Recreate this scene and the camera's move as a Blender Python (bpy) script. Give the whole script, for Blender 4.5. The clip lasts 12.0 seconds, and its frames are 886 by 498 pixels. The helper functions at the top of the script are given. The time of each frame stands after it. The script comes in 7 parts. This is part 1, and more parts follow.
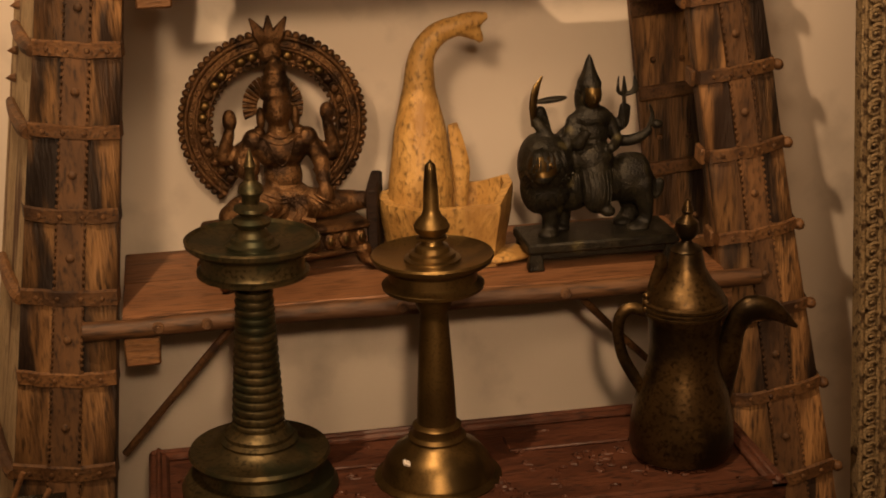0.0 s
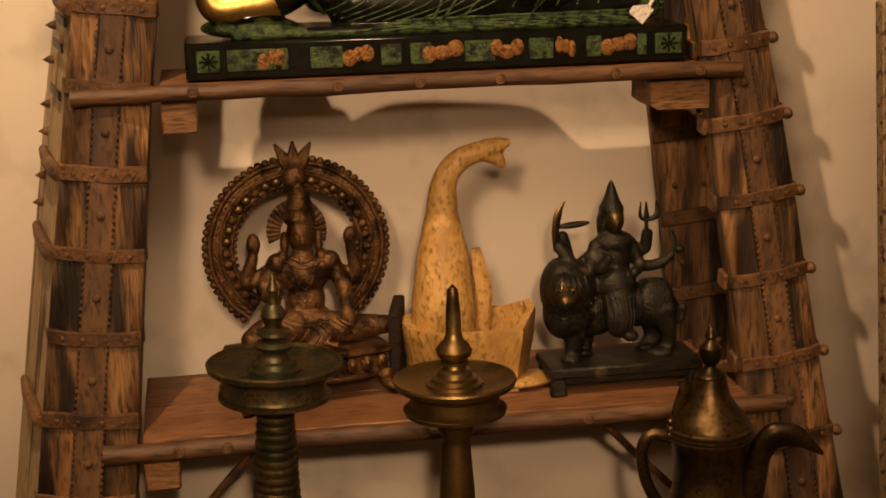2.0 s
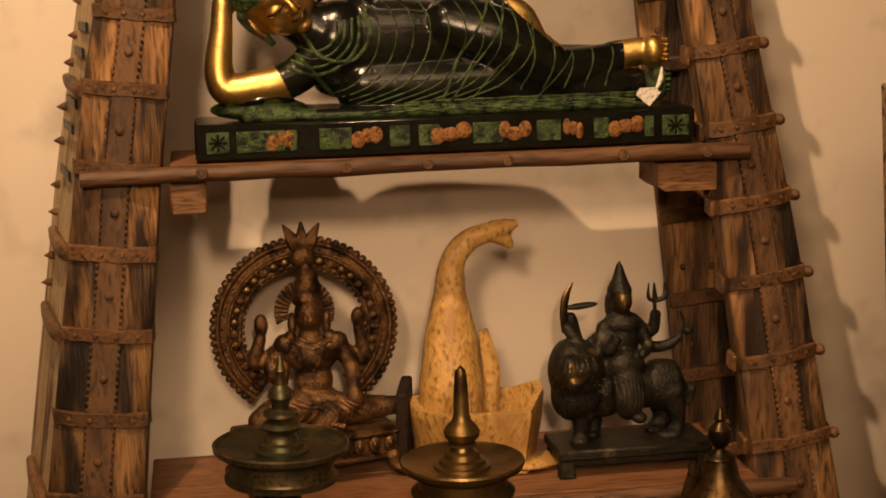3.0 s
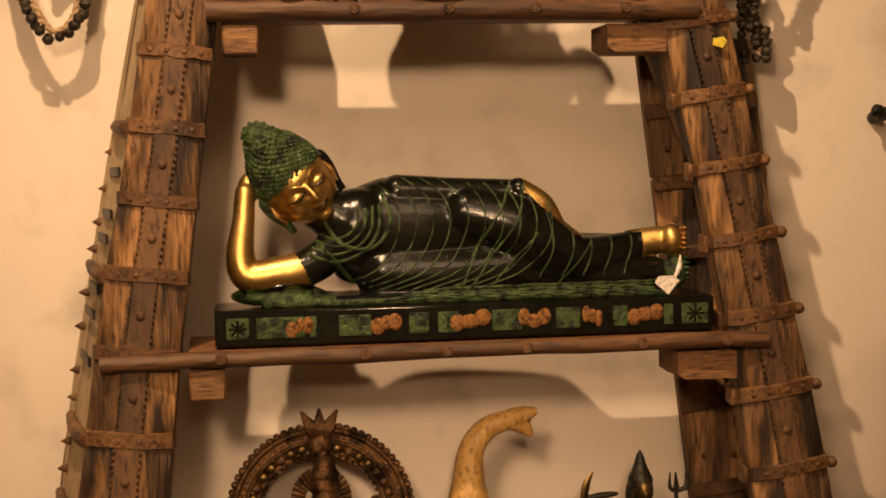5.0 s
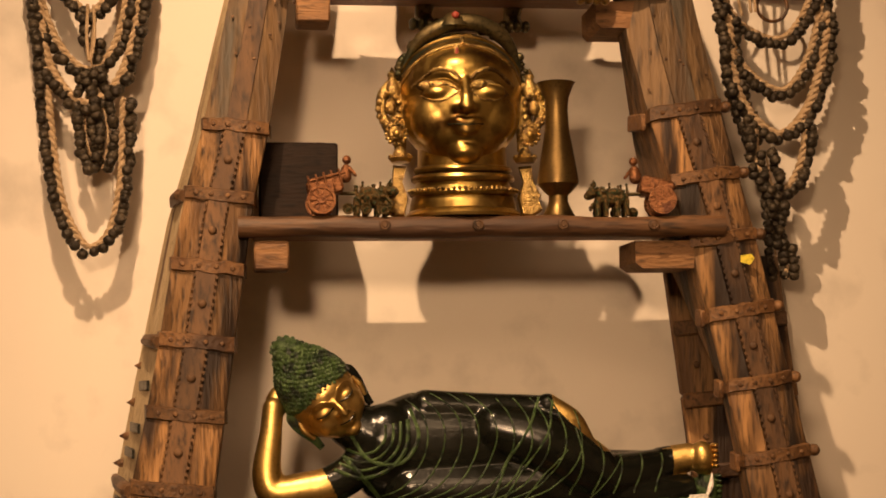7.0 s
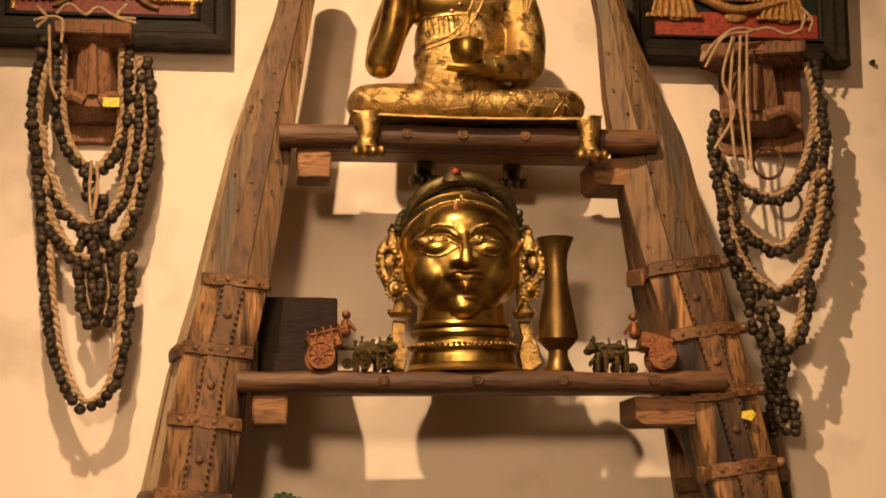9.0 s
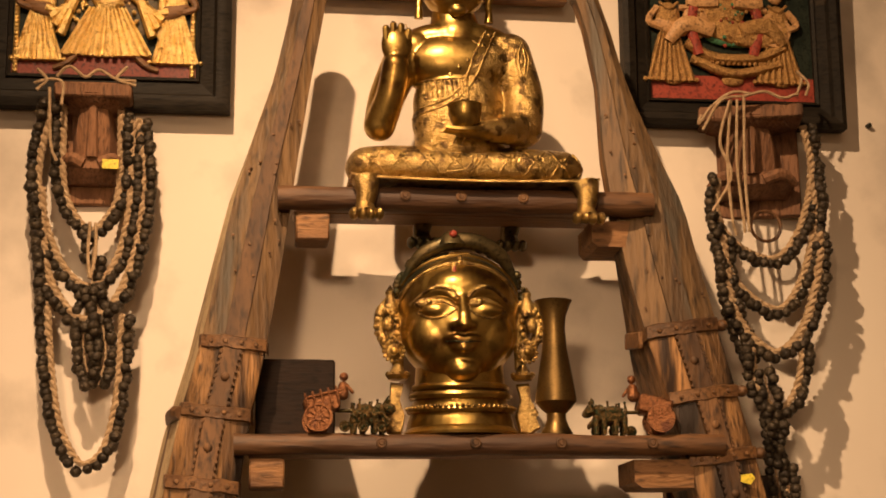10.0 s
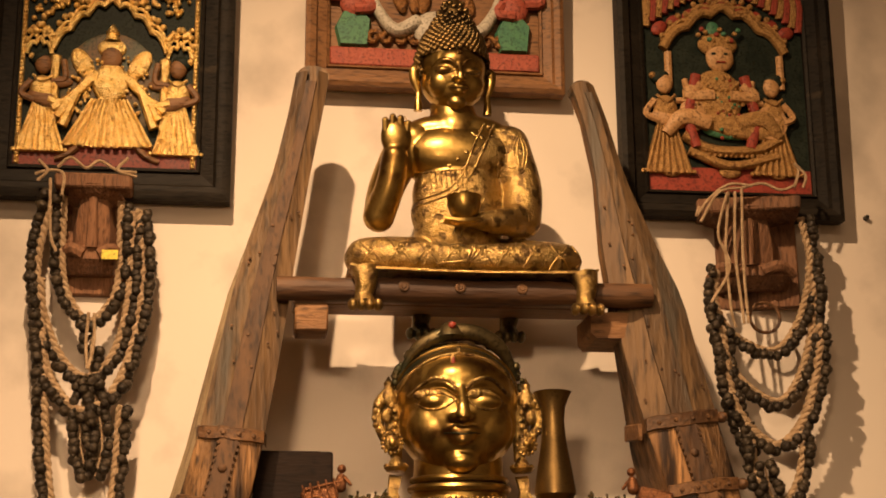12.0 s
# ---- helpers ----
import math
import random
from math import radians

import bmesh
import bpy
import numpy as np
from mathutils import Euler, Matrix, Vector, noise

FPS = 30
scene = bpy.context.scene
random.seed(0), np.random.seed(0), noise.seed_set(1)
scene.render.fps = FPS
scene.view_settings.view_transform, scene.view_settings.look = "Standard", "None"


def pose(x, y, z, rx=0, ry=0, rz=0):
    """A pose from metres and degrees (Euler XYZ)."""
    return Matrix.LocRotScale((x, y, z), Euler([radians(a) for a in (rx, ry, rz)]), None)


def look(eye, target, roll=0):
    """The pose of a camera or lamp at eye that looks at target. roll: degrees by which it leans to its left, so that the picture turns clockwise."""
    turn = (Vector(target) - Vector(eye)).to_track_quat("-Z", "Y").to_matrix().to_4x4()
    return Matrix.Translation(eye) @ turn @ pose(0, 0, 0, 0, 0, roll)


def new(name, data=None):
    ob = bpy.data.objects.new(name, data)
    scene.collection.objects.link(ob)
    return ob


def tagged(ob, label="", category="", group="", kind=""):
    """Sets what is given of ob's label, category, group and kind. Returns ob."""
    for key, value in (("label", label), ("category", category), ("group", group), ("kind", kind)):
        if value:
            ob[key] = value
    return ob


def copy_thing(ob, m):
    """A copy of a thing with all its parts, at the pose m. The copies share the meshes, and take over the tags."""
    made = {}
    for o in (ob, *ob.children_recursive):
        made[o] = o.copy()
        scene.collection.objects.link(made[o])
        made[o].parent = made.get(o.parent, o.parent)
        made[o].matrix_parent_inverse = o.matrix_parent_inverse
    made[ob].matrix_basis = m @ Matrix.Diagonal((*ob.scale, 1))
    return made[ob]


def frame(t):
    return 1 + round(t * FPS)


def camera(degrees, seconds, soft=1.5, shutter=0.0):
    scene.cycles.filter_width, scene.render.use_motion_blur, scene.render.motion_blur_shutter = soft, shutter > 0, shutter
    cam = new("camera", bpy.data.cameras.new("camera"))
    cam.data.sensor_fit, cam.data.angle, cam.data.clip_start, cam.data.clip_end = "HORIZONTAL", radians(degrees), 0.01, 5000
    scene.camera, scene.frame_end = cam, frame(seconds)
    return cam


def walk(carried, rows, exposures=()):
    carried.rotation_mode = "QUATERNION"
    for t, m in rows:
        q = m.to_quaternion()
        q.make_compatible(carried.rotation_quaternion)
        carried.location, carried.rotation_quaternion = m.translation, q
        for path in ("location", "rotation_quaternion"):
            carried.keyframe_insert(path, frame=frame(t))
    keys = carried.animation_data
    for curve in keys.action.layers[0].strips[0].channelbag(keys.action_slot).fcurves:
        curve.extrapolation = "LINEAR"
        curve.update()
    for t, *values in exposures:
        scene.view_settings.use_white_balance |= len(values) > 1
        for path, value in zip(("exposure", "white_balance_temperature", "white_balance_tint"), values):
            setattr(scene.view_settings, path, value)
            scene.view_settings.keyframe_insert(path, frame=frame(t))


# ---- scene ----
# The camera stands on one spot and tilts up along the rack.
cam = camera(32.55, 12.0, soft=1.8)
EYE = 1.5
ROWS = [
    (0.0, 71.995, 1.331, -10.433), (0.5, 72.251, 1.324, -10.436), (1.0, 73.473, 1.3, -10.366), (1.5, 74.99, 1.283, -9.975),
    (2.0, 76.709, 1.384, -9.567), (2.5, 78.201, 1.399, -9.368), (3.0, 79.768, 1.354, -9.254), (5.0, 86.834, 1.182, -8.504),
    (5.5, 88.923, 1.063, -8.047), (6.0, 91.123, 1.04, -7.67), (6.5, 93.059, 0.986, -7.507), (7.0, 94.967, 0.889, -7.427),
    (9.0, 100.816, 0.81, -7.456), (9.5, 101.982, 0.796, -7.497), (10.0, 103.159, 0.722, -7.547), (10.5, 104.203, 0.71, -7.561),
    (11.0, 105.315, 0.661, -7.588), (11.5, 106.208, 0.671, -7.6), (12.0, 106.591, 0.649, -7.61),
]
walk(cam, [(t, pose(0, 0, EYE, rx, ry, rz)) for t, rx, ry, rz in ROWS], exposures=[(0.0, -0.16), (3.0, -0.08), (6.0, 0.04), (9.0, 0.05), (12.0, -0.03)])

# ---- light: warm ceiling spots in front of the wall, and a soft fill panel added further back in the room ----
world = bpy.data.worlds.new("room_dark")
world.use_nodes = True
world.node_tree.nodes["Background"].inputs[0].default_value = (0.9, 0.72, 0.5, 1)
world.node_tree.nodes["Background"].inputs[1].default_value = 0.02
scene.world = world


def spot(name, eye, target, watts, colour, size, cone, blend=0.6):
    data = bpy.data.lights.new(name, "SPOT")
    data.energy, data.color, data.shadow_soft_size = watts, colour, size
    data.spot_size, data.spot_blend = radians(cone), blend
    ob = new(name, data)
    ob.matrix_world = look(eye, target)
    return ob


WARM = (1.0, 0.638, 0.352)
spot("spot_main", (-0.25, 1.0, 3.3), (0.6, 2.4, 1.25), 240, WARM, 0.02, 88, 1.0)
spot("spot_room", (-0.45, -0.5, 2.2), (0.2, 2.4, 1.45), 178, WARM, 0.14, 42, 1.0)
spot("spot_low", (0.05, -0.4, 1.8), (0.40, 2.4, 0.56), 130, WARM, 0.05, 28, 1.0)
# added fill out of view: lifts the shade under the shelves, no known fixture
panel = bpy.data.lights.new("fill_panel", "AREA")
panel.shape, panel.size, panel.size_y, panel.energy, panel.color = "RECTANGLE", 1.6, 1.2, 42, WARM
fill_lamp = new("fill_panel", panel)
fill_lamp.location = (0.3, -0.9, 3.36)

# ---- materials ----


def mat(name, c1, c2, rough=0.6, metal=0.0, scale=30.0, stretch=(1, 1, 1), fine=220.0, bump=0.3, dirt=None, dirt_at=0.62, dirt_scale=9.0,
        vary=0.0, rough2=None, coat=0.0, depth=0.004, spec=0.5):
    """A surface with two scales of variation: broad patches between c1 and c2, fine grain, and dark dirt or wear."""
    m = bpy.data.materials.new(name)
    m.use_nodes = True
    t = m.node_tree
    n, l = t.nodes, t.links
    b = n["Principled BSDF"]
    co = n.new("ShaderNodeTexCoord")
    mp = n.new("ShaderNodeMapping")
    mp.inputs["Scale"].default_value = stretch
    l.new(co.outputs["Object"], mp.inputs["Vector"])
    src = mp.outputs[0]
    if vary:
        info = n.new("ShaderNodeObjectInfo")
        add = n.new("ShaderNodeVectorMath")
        sc = n.new("ShaderNodeMath")
        sc.operation = "MULTIPLY"
        sc.inputs[1].default_value = 13.0
        l.new(info.outputs["Random"], sc.inputs[0])
        l.new(src, add.inputs[0])
        l.new(sc.outputs[0], add.inputs[1])
        src = add.outputs[0]

    def noise_at(s, detail=5.0):
        k = n.new("ShaderNodeTexNoise")
        k.inputs["Scale"].default_value, k.inputs["Detail"].default_value = s, detail
        l.new(src, k.inputs["Vector"])
        return k.outputs["Fac"]

    def ramp(fac, a, z):
        k = n.new("ShaderNodeMapRange")
        k.inputs["From Min"].default_value, k.inputs["From Max"].default_value = a, z
        l.new(fac, k.inputs["Value"])
        return k.outputs[0]

    def mix(fac, a, z):
        k = n.new("ShaderNodeMix")
        k.data_type = "RGBA"
        for sock, v in ((k.inputs[0], fac), (k.inputs[6], a), (k.inputs[7], z)):
            if isinstance(v, (tuple, list)):
                sock.default_value = (*v, 1)
            elif isinstance(v, float):
                sock.default_value = v
            else:
                l.new(v, sock)
        return k.outputs[2]

    broad, grain = noise_at(scale), noise_at(fine)
    col = mix(ramp(broad, 0.35, 0.68), c1, c2)
    worn = metal < 0.9 and rough < 0.8
    dark = tuple(v * (0.4 if worn else 0.55) for v in c1)
    col = mix(ramp(grain, 0.49 if worn else 0.52, 0.70 if worn else 0.85), col, dark)
    spots = None
    if dirt:
        spots = ramp(noise_at(dirt_scale, 8.0), dirt_at, dirt_at + 0.1)
        col = mix(spots, col, dirt)
    if vary:
        hsv = n.new("ShaderNodeHueSaturation")
        v = n.new("ShaderNodeMapRange")
        v.inputs["To Min"].default_value, v.inputs["To Max"].default_value = 1 - vary, 1 + vary
        l.new(info.outputs["Random"], v.inputs["Value"])
        l.new(v.outputs[0], hsv.inputs["Value"])
        l.new(col, hsv.inputs["Color"])
        col = hsv.outputs[0]
    l.new(col, b.inputs["Base Color"])
    b.inputs["Metallic"].default_value = metal
    r = n.new("ShaderNodeMapRange")
    r.inputs["To Min"].default_value, r.inputs["To Max"].default_value = rough, rough2 if rough2 else min(1.0, rough + 0.18)
    l.new(broad, r.inputs["Value"])
    l.new(r.outputs[0], b.inputs["Roughness"])
    b.inputs["Coat Weight"].default_value = coat
    b.inputs["Specular IOR Level"].default_value = spec
    if bump:
        bm_ = n.new("ShaderNodeBump")
        bm_.inputs["Strength"].default_value, bm_.inputs["Distance"].default_value = bump, depth
        ad = n.new("ShaderNodeMath")
        l.new(broad, ad.inputs[0])
        l.new(grain, ad.inputs[1])
        l.new(ad.outputs[0], bm_.inputs["Height"])
        l.new(bm_.outputs[0], b.inputs["Normal"])
    return m


PLASTER = mat("plaster", (0.735, 0.645, 0.555), (0.785, 0.705, 0.605), 0.85, scale=1.6, fine=7, bump=0.05, rough2=0.95)
PLANK = mat("weathered_plank", (0.105, 0.050, 0.019), (0.35, 0.185, 0.070), 0.58, scale=34, stretch=(1, 1, 0.12), fine=200, bump=1.0, dirt=(0.020, 0.009, 0.004), dirt_at=0.47, dirt_scale=20, vary=0.42)
PALE = mat("pale_plank", (0.48, 0.35, 0.19), (0.62, 0.48, 0.29), 0.7, scale=26, stretch=(1, 1, 0.1), fine=240, bump=0.8, dirt=(0.12, 0.055, 0.024), dirt_at=0.56, dirt_scale=20, vary=0.15)
STRIP = mat("rusty_strip", (0.075, 0.036, 0.015), (0.16, 0.080, 0.032), 0.6, 0.05, scale=30, stretch=(1, 1, 0.3), fine=160, bump=0.5, dirt=(0.028, 0.012, 0.005), dirt_at=0.55, vary=0.35)
IRON = mat("rusty_iron_band", (0.095, 0.043, 0.016), (0.19, 0.094, 0.035), 0.5, 0.1, scale=30, fine=180, bump=0.5, dirt=(0.04, 0.018, 0.008), dirt_at=0.56, vary=0.3)
SHEATH = mat("old_tin_sheathing", (0.095, 0.053, 0.024), (0.20, 0.118, 0.052), 0.55, 0.1, scale=26, stretch=(1, 1, 0.14), fine=120, bump=0.8, dirt=(0.085, 0.070, 0.052), dirt_at=0.56, dirt_scale=14, vary=0.2)
BOARD = mat("red_brown_board", (0.18, 0.080, 0.034), (0.27, 0.125, 0.055), 0.45, scale=18, stretch=(0.12, 1, 1), fine=220, bump=0.4, dirt=(0.09, 0.035, 0.015), dirt_at=0.6)
RAIL = mat("dark_rail_wood", (0.080, 0.036, 0.014), (0.16, 0.076, 0.030), 0.5, scale=30, stretch=(0.15, 1, 1), fine=160, bump=0.5, dirt=(0.04, 0.017, 0.008), dirt_at=0.55)
BLOCK = mat("cut_block_wood", (0.18, 0.085, 0.032), (0.27, 0.135, 0.054), 0.6, scale=30, stretch=(0.2, 1, 1), fine=240, bump=0.6, dirt=(0.08, 0.035, 0.015), vary=0.15)
CHEST = mat("carved_chest_wood", (0.055, 0.018, 0.009), (0.100, 0.034, 0.016), 0.42, scale=22, stretch=(0.3, 1, 1), fine=200, bump=0.6, dirt=(0.03, 0.011, 0.006))
BRONZE = mat("dark_bronze", (0.075, 0.060, 0.029), (0.13, 0.096, 0.043), 0.34, 0.82, scale=22, fine=160, bump=0.08, dirt=(0.045, 0.048, 0.026), dirt_at=0.5, dirt_scale=14)
BRASS_OLD = mat("aged_brass", (0.125, 0.080, 0.030), (0.21, 0.135, 0.048), 0.28, 0.92, scale=12, fine=240, bump=0.05, dirt=(0.060, 0.040, 0.016), dirt_at=0.52, dirt_scale=8, rough2=0.48)
POTBRASS = mat("dark_pot_brass", (0.070, 0.043, 0.018), (0.125, 0.078, 0.030), 0.27, 0.88, scale=14, fine=160, bump=0.12, dirt=(0.030, 0.021, 0.011), dirt_at=0.49, dirt_scale=11, rough2=0.46)
BRASS = mat("polished_brass", (0.37, 0.245, 0.068), (0.50, 0.345, 0.110), 0.25, 1.0, scale=12, fine=120, bump=0.06, dirt=(0.17, 0.095, 0.03), dirt_at=0.56, dirt_scale=14, rough2=0.40)
BRASS_ENG = mat("engraved_brass", (0.36, 0.24, 0.080), (0.52, 0.37, 0.145), 0.26, 0.95, scale=60, fine=320, bump=0.6, dirt=(0.13, 0.080, 0.030), dirt_at=0.52, dirt_scale=55)
COPPER = mat("dark_copper_bronze", (0.120, 0.062, 0.026), (0.20, 0.108, 0.045), 0.36, 0.8, scale=40, fine=280, bump=0.6, dirt=(0.034, 0.018, 0.009), dirt_at=0.5, dirt_scale=30)
BLACKMETAL = mat("black_patinated_bronze", (0.010, 0.009, 0.007), (0.028, 0.024, 0.014), 0.36, 0.35, scale=40, fine=260, bump=0.5, dirt=(0.07, 0.058, 0.026), dirt_at=0.62, dirt_scale=30, spec=0.35)
BLACK = mat("black_lacquer", (0.0035, 0.004, 0.003), (0.008, 0.009, 0.006), 0.13, 0.0, scale=20, fine=200, bump=0.12, spec=0.38, rough2=0.25)
GREEN = mat("green_patina", (0.030, 0.062, 0.016), (0.078, 0.130, 0.036), 0.30, 0.15, scale=50, fine=300, bump=0.9, dirt=(0.006, 0.012, 0.005), dirt_at=0.50, dirt_scale=70)
GOLD = mat("bright_gold_paint", (0.54, 0.355, 0.11), (0.68, 0.46, 0.16), 0.30, 1.0, scale=12, fine=160, bump=0.08, dirt=(0.34, 0.19, 0.05), dirt_at=0.62, dirt_scale=16)
TERRA = mat("ochre_relief", (0.27, 0.120, 0.032), (0.36, 0.17, 0.050), 0.45, 0.4, scale=90, fine=300, bump=0.9, dirt=(0.09, 0.035, 0.012), dirt_at=0.52, dirt_scale=90)
YELLOWWOOD = mat("yellow_carved_wood", (0.42, 0.235, 0.066), (0.55, 0.335, 0.105), 0.42, scale=40, stretch=(1, 1, 0.6), fine=150, bump=0.6, dirt=(0.33, 0.18, 0.052), dirt_at=0.54, dirt_scale=14)
ROPE = mat("cotton_rope", (0.40, 0.27, 0.15), (0.55, 0.40, 0.25), 0.9, scale=90, fine=500, bump=0.9)
BELL = mat("dark_brass_bell", (0.030, 0.022, 0.015), (0.075, 0.055, 0.032), 0.42, 0.5, scale=70, fine=300, bump=0.5, vary=0.35)
EBONY = mat("ebony_frame", (0.010, 0.008, 0.006), (0.022, 0.017, 0.012), 0.5, scale=18, stretch=(0.2, 1, 1), fine=200, bump=0.4, dirt=(0.05, 0.036, 0.022), dirt_at=0.68, dirt_scale=24, spec=0.15)
BRACKET = mat("old_bracket_wood", (0.17, 0.075, 0.034), (0.27, 0.13, 0.062), 0.65, scale=30, stretch=(1, 1, 0.2), fine=220, bump=1.0, dirt=(0.065, 0.028, 0.014), dirt_at=0.57, vary=0.15)
DARKBOX = mat("dark_box_wood", (0.012, 0.006, 0.004), (0.022, 0.011, 0.006), 0.6, scale=20, stretch=(0.2, 1, 1), bump=0.3, spec=0.2)
# cream tone set by how much light the unseen walls and ceiling throw back
BOUNCE = mat("bounce_cream", (0.52, 0.44, 0.36), (0.58, 0.50, 0.41), 0.85, scale=2, fine=20, bump=0.1)
FLOOR = mat("stone_floor", (0.10, 0.07, 0.045), (0.15, 0.11, 0.07), 0.5, scale=3, fine=60, bump=0.2)
PAPER = mat("white_paper", (0.85, 0.80, 0.74), (0.8, 0.75, 0.7), 0.7, bump=0.05)
STICKER = mat("yellow_sticker", (0.8, 0.66, 0.06), (0.7, 0.55, 0.05), 0.5, bump=0.05)
RED = mat("red_paint", (0.24, 0.030, 0.016), (0.32, 0.05, 0.026), 0.5, scale=40, bump=0.3, dirt=(0.11, 0.016, 0.01))
MAROON = mat("maroon_paint", (0.15, 0.02, 0.012), (0.20, 0.03, 0.017), 0.5, scale=40, bump=0.2)
FOIL = mat("gold_foil", (0.88, 0.60, 0.20), (0.97, 0.75, 0.34), 0.34, 1.0, scale=80, fine=300, bump=0.8, dirt=(0.42, 0.22, 0.06), dirt_at=0.64, dirt_scale=70)
DULLFOIL = mat("dull_gold_foil", (0.40, 0.22, 0.07), (0.56, 0.33, 0.12), 0.42, 0.5, scale=120, fine=400, bump=0.8, dirt=(0.22, 0.11, 0.04), dirt_at=0.58, dirt_scale=140)
NIGHT = mat("dark_blue_green_paint", (0.010, 0.016, 0.012), (0.022, 0.030, 0.022), 0.5, scale=40, bump=0.1, spec=0.15)
SKIN = mat("ochre_figure_paint", (0.46, 0.25, 0.10), (0.58, 0.34, 0.15), 0.5, scale=60, bump=0.3, dirt=(0.12, 0.05, 0.02), dirt_scale=60)
TEAL = mat("green_paint", (0.04, 0.16, 0.09), (0.07, 0.22, 0.10), 0.5, scale=40, bump=0.2)
PINK = mat("coral_pink_paint", (0.32, 0.062, 0.036), (0.40, 0.095, 0.052), 0.55, scale=40, bump=0.4, dirt=(0.2, 0.05, 0.03))
MIDWOOD = mat("brown_panel_wood", (0.17, 0.078, 0.028), (0.26, 0.125, 0.047), 0.5, scale=20, stretch=(0.2, 1, 1), bump=0.5, dirt=(0.07, 0.03, 0.012), dirt_at=0.58)
BONE = mat("carved_whitewashed_wood", (0.34, 0.24, 0.12), (0.46, 0.34, 0.19), 0.6, scale=60, fine=260, bump=0.9, dirt=(0.075, 0.042, 0.018), dirt_at=0.52, dirt_scale=60)
HALO = mat("dull_halo_paint", (0.045, 0.065, 0.038), (0.16, 0.085, 0.036), 0.5, scale=30, bump=0.2)
SILVER = mat("grey_white_paint", (0.42, 0.38, 0.30), (0.52, 0.47, 0.38), 0.5, bump=0.2)

# ---- mesh helpers ----


def finish(bm, name, mats, smooth=True):
    me = bpy.data.meshes.new(name)
    bmesh.ops.recalc_face_normals(bm, faces=bm.faces)
    bm.to_mesh(me)
    bm.free()
    for m in mats if isinstance(mats, (list, tuple)) else [mats]:
        me.materials.append(m)
    if smooth:
        me.polygons.foreach_set("use_smooth", [True] * len(me.polygons))
        me.set_sharp_from_angle(angle=radians(40))
    return me


def part(name, bm, material, parent=None, label="", at=None):
    """Links a bmesh as one mesh object, under a thing or a part."""
    ob = new(name, finish(bm, name, material) if isinstance(bm, bmesh.types.BMesh) else bm)
    if parent:
        ob.parent = parent
    if at:
        ob.location = at
    return tagged(ob, label) if label else ob


def thing(name, at, label, category, group="", kind=""):
    ob = new(name)
    ob.empty_display_size = 0.05
    ob.location = at
    return tagged(ob, label, category, group, kind)


def solid(name, bm, material, at, label, category, group="", kind=""):
    ob = new(name, finish(bm, name, material))
    ob.location = at
    return tagged(ob, label, category, group, kind)


def paint(faces, slot):
    for f in faces:
        f.material_index = slot


def hexa(bm, low, high, bevel=0.0, slot=0):
    """A solid between four points below and four above (both counter-clockwise)."""
    one = bmesh.new() if bevel else bm
    v = [one.verts.new(p) for p in (*low, *high)]
    fs = [one.faces.new([v[i] for i in q]) for q in ((3, 2, 1, 0), (4, 5, 6, 7), (0, 1, 5, 4), (1, 2, 6, 5), (2, 3, 7, 6), (3, 0, 4, 7))]
    if not bevel:
        return paint(fs, slot)
    bmesh.ops.bevel(one, geom=one.edges[:], offset=bevel, segments=1, affect="EDGES", profile=0.5)
    made = {q: bm.verts.new(q.co) for q in one.verts}
    for f in one.faces:
        bm.faces.new([made[q] for q in f.verts]).material_index = slot
    one.free()


def box(bm, c, s, bevel=0.0, turn=(0, 0, 0), slot=0):
    m = pose(*c, *turn)
    x, y, z = (k / 2 for k in s)
    low = [m @ Vector(p) for p in ((-x, -y, -z), (x, -y, -z), (x, y, -z), (-x, y, -z))]
    high = [m @ Vector(p) for p in ((-x, -y, z), (x, -y, z), (x, y, z), (-x, y, z))]
    return hexa(bm, low, high, bevel, slot)


def lathe(bm, profile, seg=40, c=(0, 0, 0), turn=(0, 0, 0), slot=0, wobble=0.0):
    """Turns a profile of (radius, height) round the z axis."""
    m = pose(*c, *turn)
    rings = []
    for r, z in profile:
        if r < 1e-5:
            rings.append([bm.verts.new(m @ Vector((0, 0, z)))])
        else:
            rings.append([bm.verts.new(m @ Vector((r * math.cos(a), r * math.sin(a), z))) for a in (2 * math.pi * i / seg for i in range(seg))])
    for a, b in zip(rings, rings[1:]):
        for i in range(seg):
            j = (i + 1) % seg
            if len(a) == 1 and len(b) == 1:
                continue
            q = [a[0], b[j], b[i]] if len(a) == 1 else [a[i], a[j], b[0]] if len(b) == 1 else [a[i], a[j], b[j], b[i]]
            bm.faces.new(q).material_index = slot


def smooth_path(pts, n=6):
    """A Catmull-Rom line through the points."""
    p = [Vector(q) for q in pts]
    p = [2 * p[0] - p[1], *p, 2 * p[-1] - p[-2]]
    out = []
    for i in range(1, len(p) - 2):
        for k in range(n):
            t = k / n
            a, b, c, d = p[i - 1], p[i], p[i + 1], p[i + 2]
            out.append(0.5 * (2 * b + (c - a) * t + (2 * a - 5 * b + 4 * c - d) * t * t + (3 * b - a - 3 * c + d) * t ** 3))
    return [*out, p[-2]]


